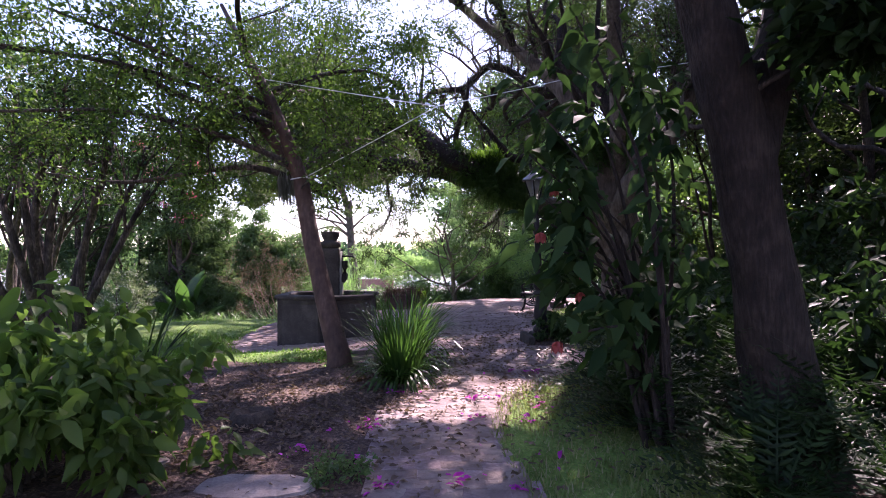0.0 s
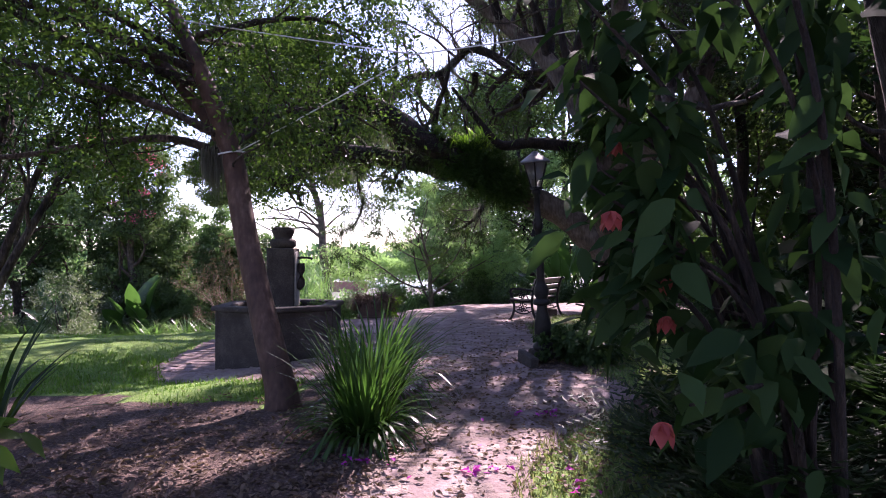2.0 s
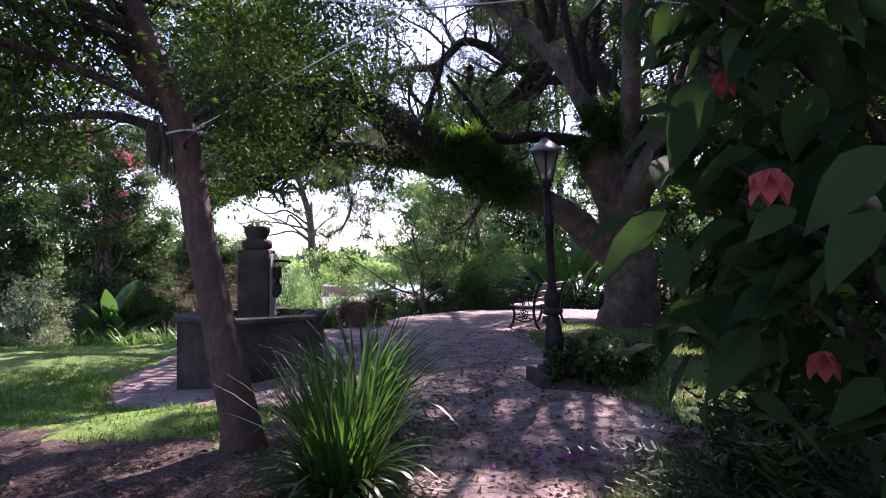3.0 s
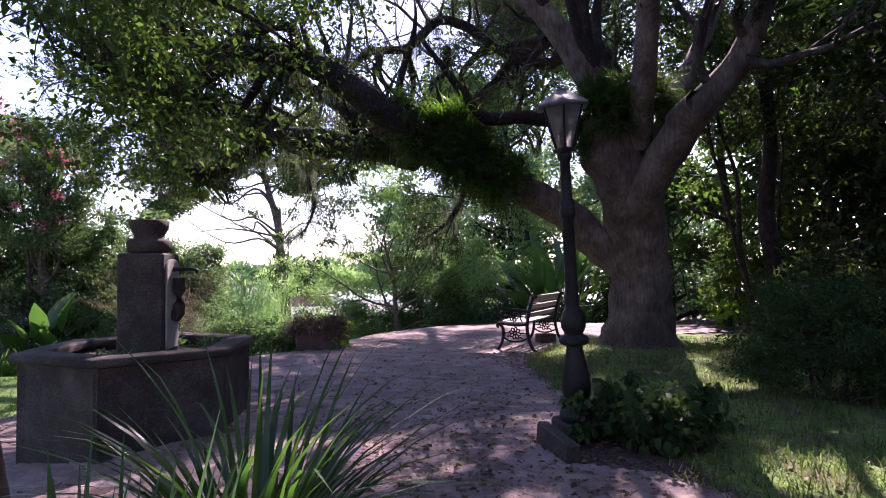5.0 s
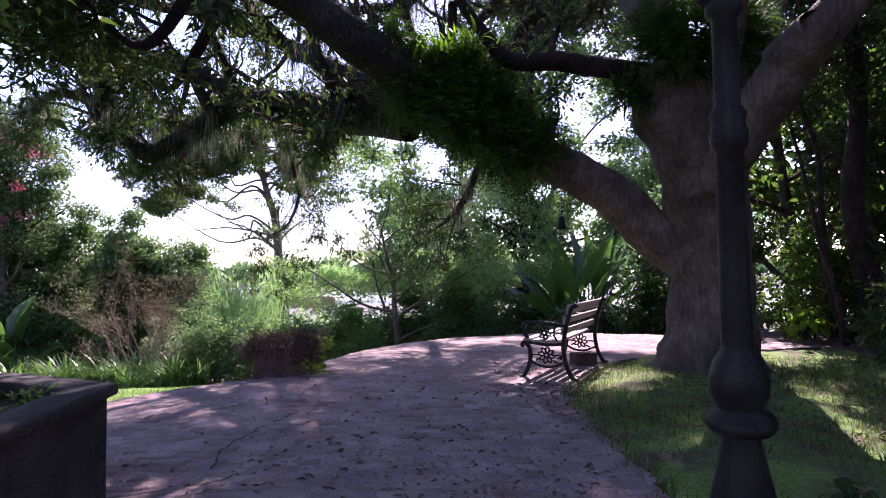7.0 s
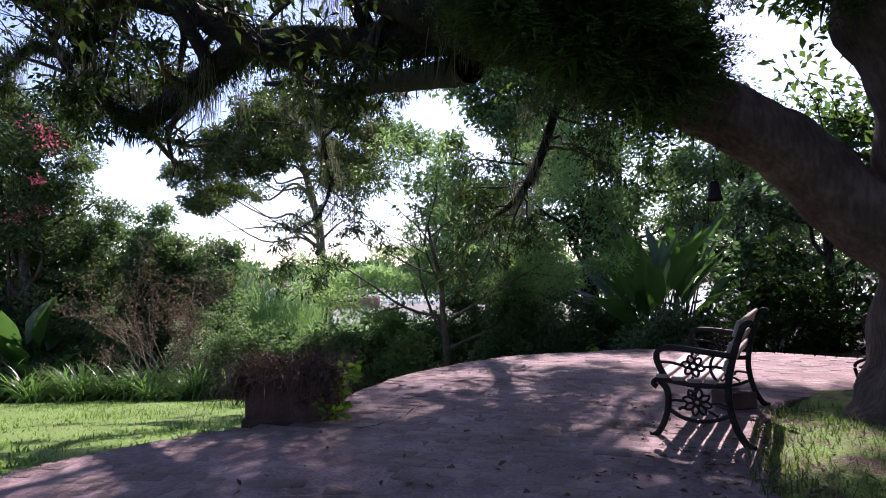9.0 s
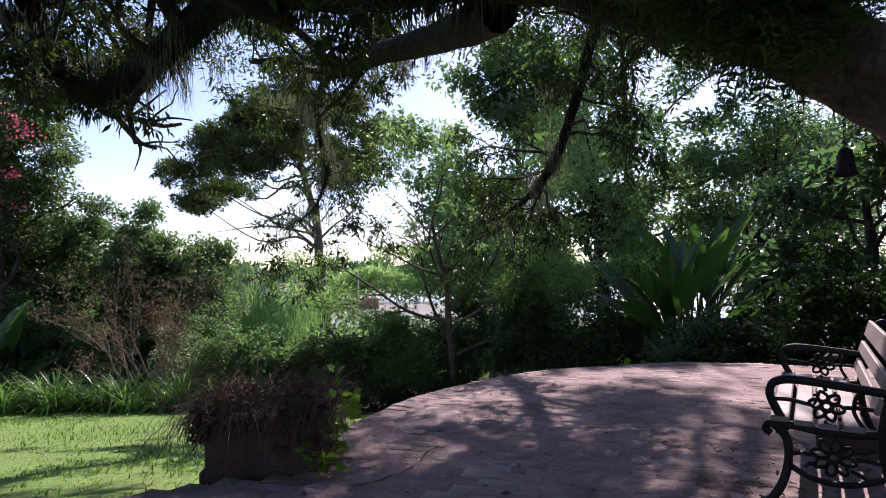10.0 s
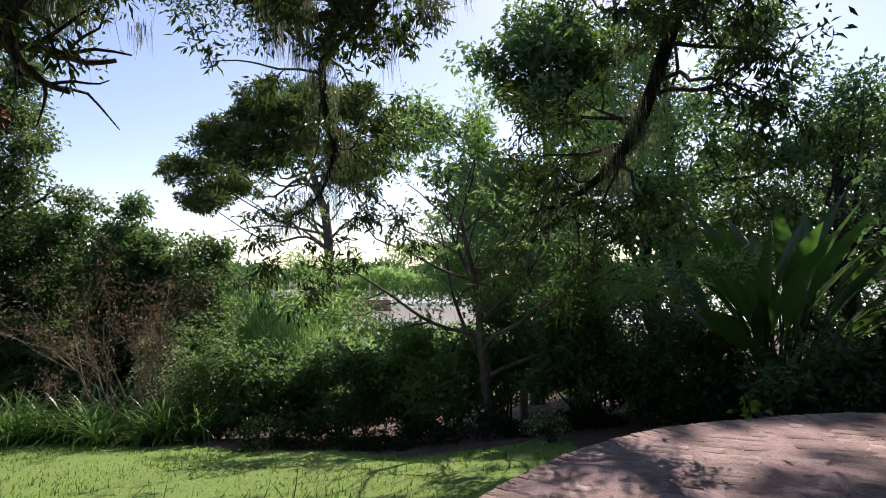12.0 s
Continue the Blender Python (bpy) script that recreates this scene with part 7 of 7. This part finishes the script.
litter("fallen_petals", [(x, y, 0.045, 0.045, 1 / 15) for x, y in PETAL_HEAPS] + [(0.3, 4.6, 0.5, 0.9, 0.15)], 135, 0.05, 6, PETAL, "fallen magenta bougainvillea petals", "petals")


# ---------------------------------------------------------------- small things
def flat_stone(name, x, y, rx, ry, seed, label):
    rng = np.random.default_rng(seed)
    k = 12
    a = np.linspace(0, 2 * np.pi, k, endpoint=False)
    r = 1 + rng.normal(0, 0.1, k)
    bm = bmesh.new()
    vs = [bm.verts.new((rx * r[i] * math.cos(a[i]), ry * r[i] * math.sin(a[i]), -0.05)) for i in range(k)]
    f = bm.faces.new(vs)
    ex = bmesh.ops.extrude_face_region(bm, geom=[f])
    bmesh.ops.translate(bm, vec=(0, 0, 0.085), verts=[g for g in ex["geom"] if isinstance(g, bmesh.types.BMVert)])
    bmesh.ops.recalc_face_normals(bm, faces=bm.faces)
    bmesh.ops.bevel(bm, geom=[e for e in bm.edges if all(v.co.z > 0 for v in e.verts)], offset=0.012, segments=2, affect="EDGES")
    ob = part(name, bm, SLAB_STONE, None)
    ob.location = (x, y, float(ground_z(x, y)))
    return tagged(ob, label, "stone")


flat_stone("flat_stone", -0.98, 2.93, 0.31, 0.17, 1, "flat pale stone slab set in the soil")
flat_stone("flat_stone", -1.75, 3.3, 0.16, 0.1, 2, "flat pale stone slab set in the soil")


def stump():
    e = empty("tree_stump", -1.42, 4.19, 0.0, "small dark rotten tree stump in leaf litter", "stump")
    rng = np.random.default_rng(3)
    V, F = lathe([(0.22, -0.06), (0.16, 0.02), (0.13, 0.055), (0.1, 0.06), (0.07, 0.03), (0.0, 0.02)], 16)
    V[:, :2] *= 1 + 0.12 * np.sin(np.arctan2(V[:, 1], V[:, 0]) * 3)[:, None]
    np_part("wood", (V, F), SOIL, e)


def bell():
    e = empty("hanging_bell", 2.33, 13.2, 1.62, "small black iron bell hanging on a chain from the limb", "bell")
    np_part("body", lathe([(0.0, 0.15), (0.025, 0.148), (0.034, 0.13), (0.04, 0.08), (0.05, 0.03), (0.062, 0.0), (0.055, 0.002), (0.04, 0.06), (0.0, 0.13)], 16), IRON, e, smooth=True)
    for k in range(9):
        a = np.linspace(0, 2 * np.pi, 9)
        w, h = 0.008, 0.02
        P = np.stack([w * np.cos(a) * (k % 2), w * np.cos(a) * ((k + 1) % 2), 0.165 + k * 0.032 + h * np.sin(a)], 1)
        np_part("chain_link", tube(P, np.full(9, 0.0025), 5), IRON, e)


def iron_hoop():
    """Bent iron bar at the grass edge, standing in for the second bench's leg."""
    q, r = smooth_line([(0.05, 0.0, -0.06), (0.0, 0.0, 0.1), (-0.03, 0.0, 0.22), (0.02, 0.0, 0.27), (0.2, 0.05, 0.29), (0.45, 0.12, 0.28), (0.55, 0.15, 0.2), (0.56, 0.15, -0.06)], [0.016] * 8, 5)
    ob = np_part("iron_hoop", tube(q, r, 8), IRON, None, smooth=True)
    ob.location = (4.42, 14.62, float(ground_z(4.42, 14.62)))
    tagged(ob, "low black bent iron bar standing in for the second bench's leg", "hoop")


def kerb_stone():
    b = part("kerb_stone", box_bm(0.09, 0.5, 0.2, (0, 0, 0.02), 0.014), CONCRETE, None)
    b.matrix_basis = pose(1.22, 8.2, -0.05, 3, 4, 8)
    tagged(b, "short concrete kerb stone beside the lamp post", "kerb")


def cracks():
    """Cracks in the paving, filled with soil and bits of leaf."""
    rng = np.random.default_rng(12)
    for line in ([(-0.55, 11.75), (-0.75, 11.2), (-0.85, 10.8), (-0.8, 10.4)], [(-1.35, 9.95), (-1.0, 10.05), (-0.75, 10.15), (-0.6, 10.3)], [(-0.75, 10.15), (-0.9, 9.85), (-1.0, 9.6)], [(0.1, 14.2), (-0.1, 13.7), (-0.4, 13.45)]):
        q, _ = smooth_line([(x, y, 0.0035 - float(fall(y))) for x, y in line], [1] * len(line), 8)
        q[:, :2] += rng.normal(0, 0.012, (len(q), 2))
        T = unit(np.gradient(q, axis=0))
        S = np.stack([-T[:, 1], T[:, 0], np.zeros(len(q))], 1) * (0.004 + 0.007 * rng.uniform(size=len(q)))[:, None]
        V = np.stack([q - S, q + S], 1).reshape(-1, 3)
        i = np.arange(len(q) - 1)[:, None] * 2
        tagged(np_part("paving_crack", (V, np.concatenate([i, i + 1, i + 3, i + 2], 1)), SOIL), "soil-filled crack across the paving", "crack", kind="structure")


stump()
bell()
kerb_stone()
iron_hoop()
cracks()
shrub("lime_leaf_plant", 7.3, 15.7, -0.1, 0.42, 0.4, 0.7, 31, LEAF_LIME, 80, 0.19, 0.13, "young plant with broad lime green leaves in sun", clumps=16, sigma=0.1, big=True, category="plant")
shrub("soil_weeds", -0.58, 3.1, 0, 0.2, 0.26, 0.12, 32, LEAF_SHRUB, 500, 0.045, 0.02, "patch of low green weeds beside the path", clumps=30, sigma=0.04, category="plant")
strappy_clump("sword_leaf_plant", -2.95, 5.6, 0, 24, 1.25, 0.035, 33, LEAF_DARK, "dark sword-leaved plant at the lawn's edge", 0.1, low=0.5, bend=(0.3, 1.2))
rng_b = np.random.default_rng(44)
blossom = empty("bougainvillea", -13.2, 26.8, float(ground_z(-13.2, 26.8)), "pink bougainvillea climbing into a tall tree", "climber")
np_part("stem", tube(*smooth_line([(0, 0, -0.2), (0.2, 0, 4), (-0.1, -0.2, 8.0), (0, -0.3, 9.6)], [0.06, 0.05, 0.04, 0.02], 5), 6), BARK_DARK, blossom, smooth=True)
np_part("blossom", leaf_cloud(rng_b, np.array([[0, -0.6, 9.6], [0.3, -0.8, 9.0], [-0.5, -0.7, 10.2], [0.2, -0.7, 8.4], [-0.9, -0.6, 9.2], [-0.3, -0.8, 8.0]]), 380, 0.3, 0.1, 0.07), BLOSSOM, blossom, kind="stuff")
litter("paving_bits", [(0.6, 6.8, 0.6, 1.2, 0.5), (0.8, 9.5, 0.8, 1.5, 0.3), (2.0, 15.0, 1.2, 1.0, 0.2)], 1300, 0.024, 8, LEAF_BROWN, "small dry leaf bits on the paving")
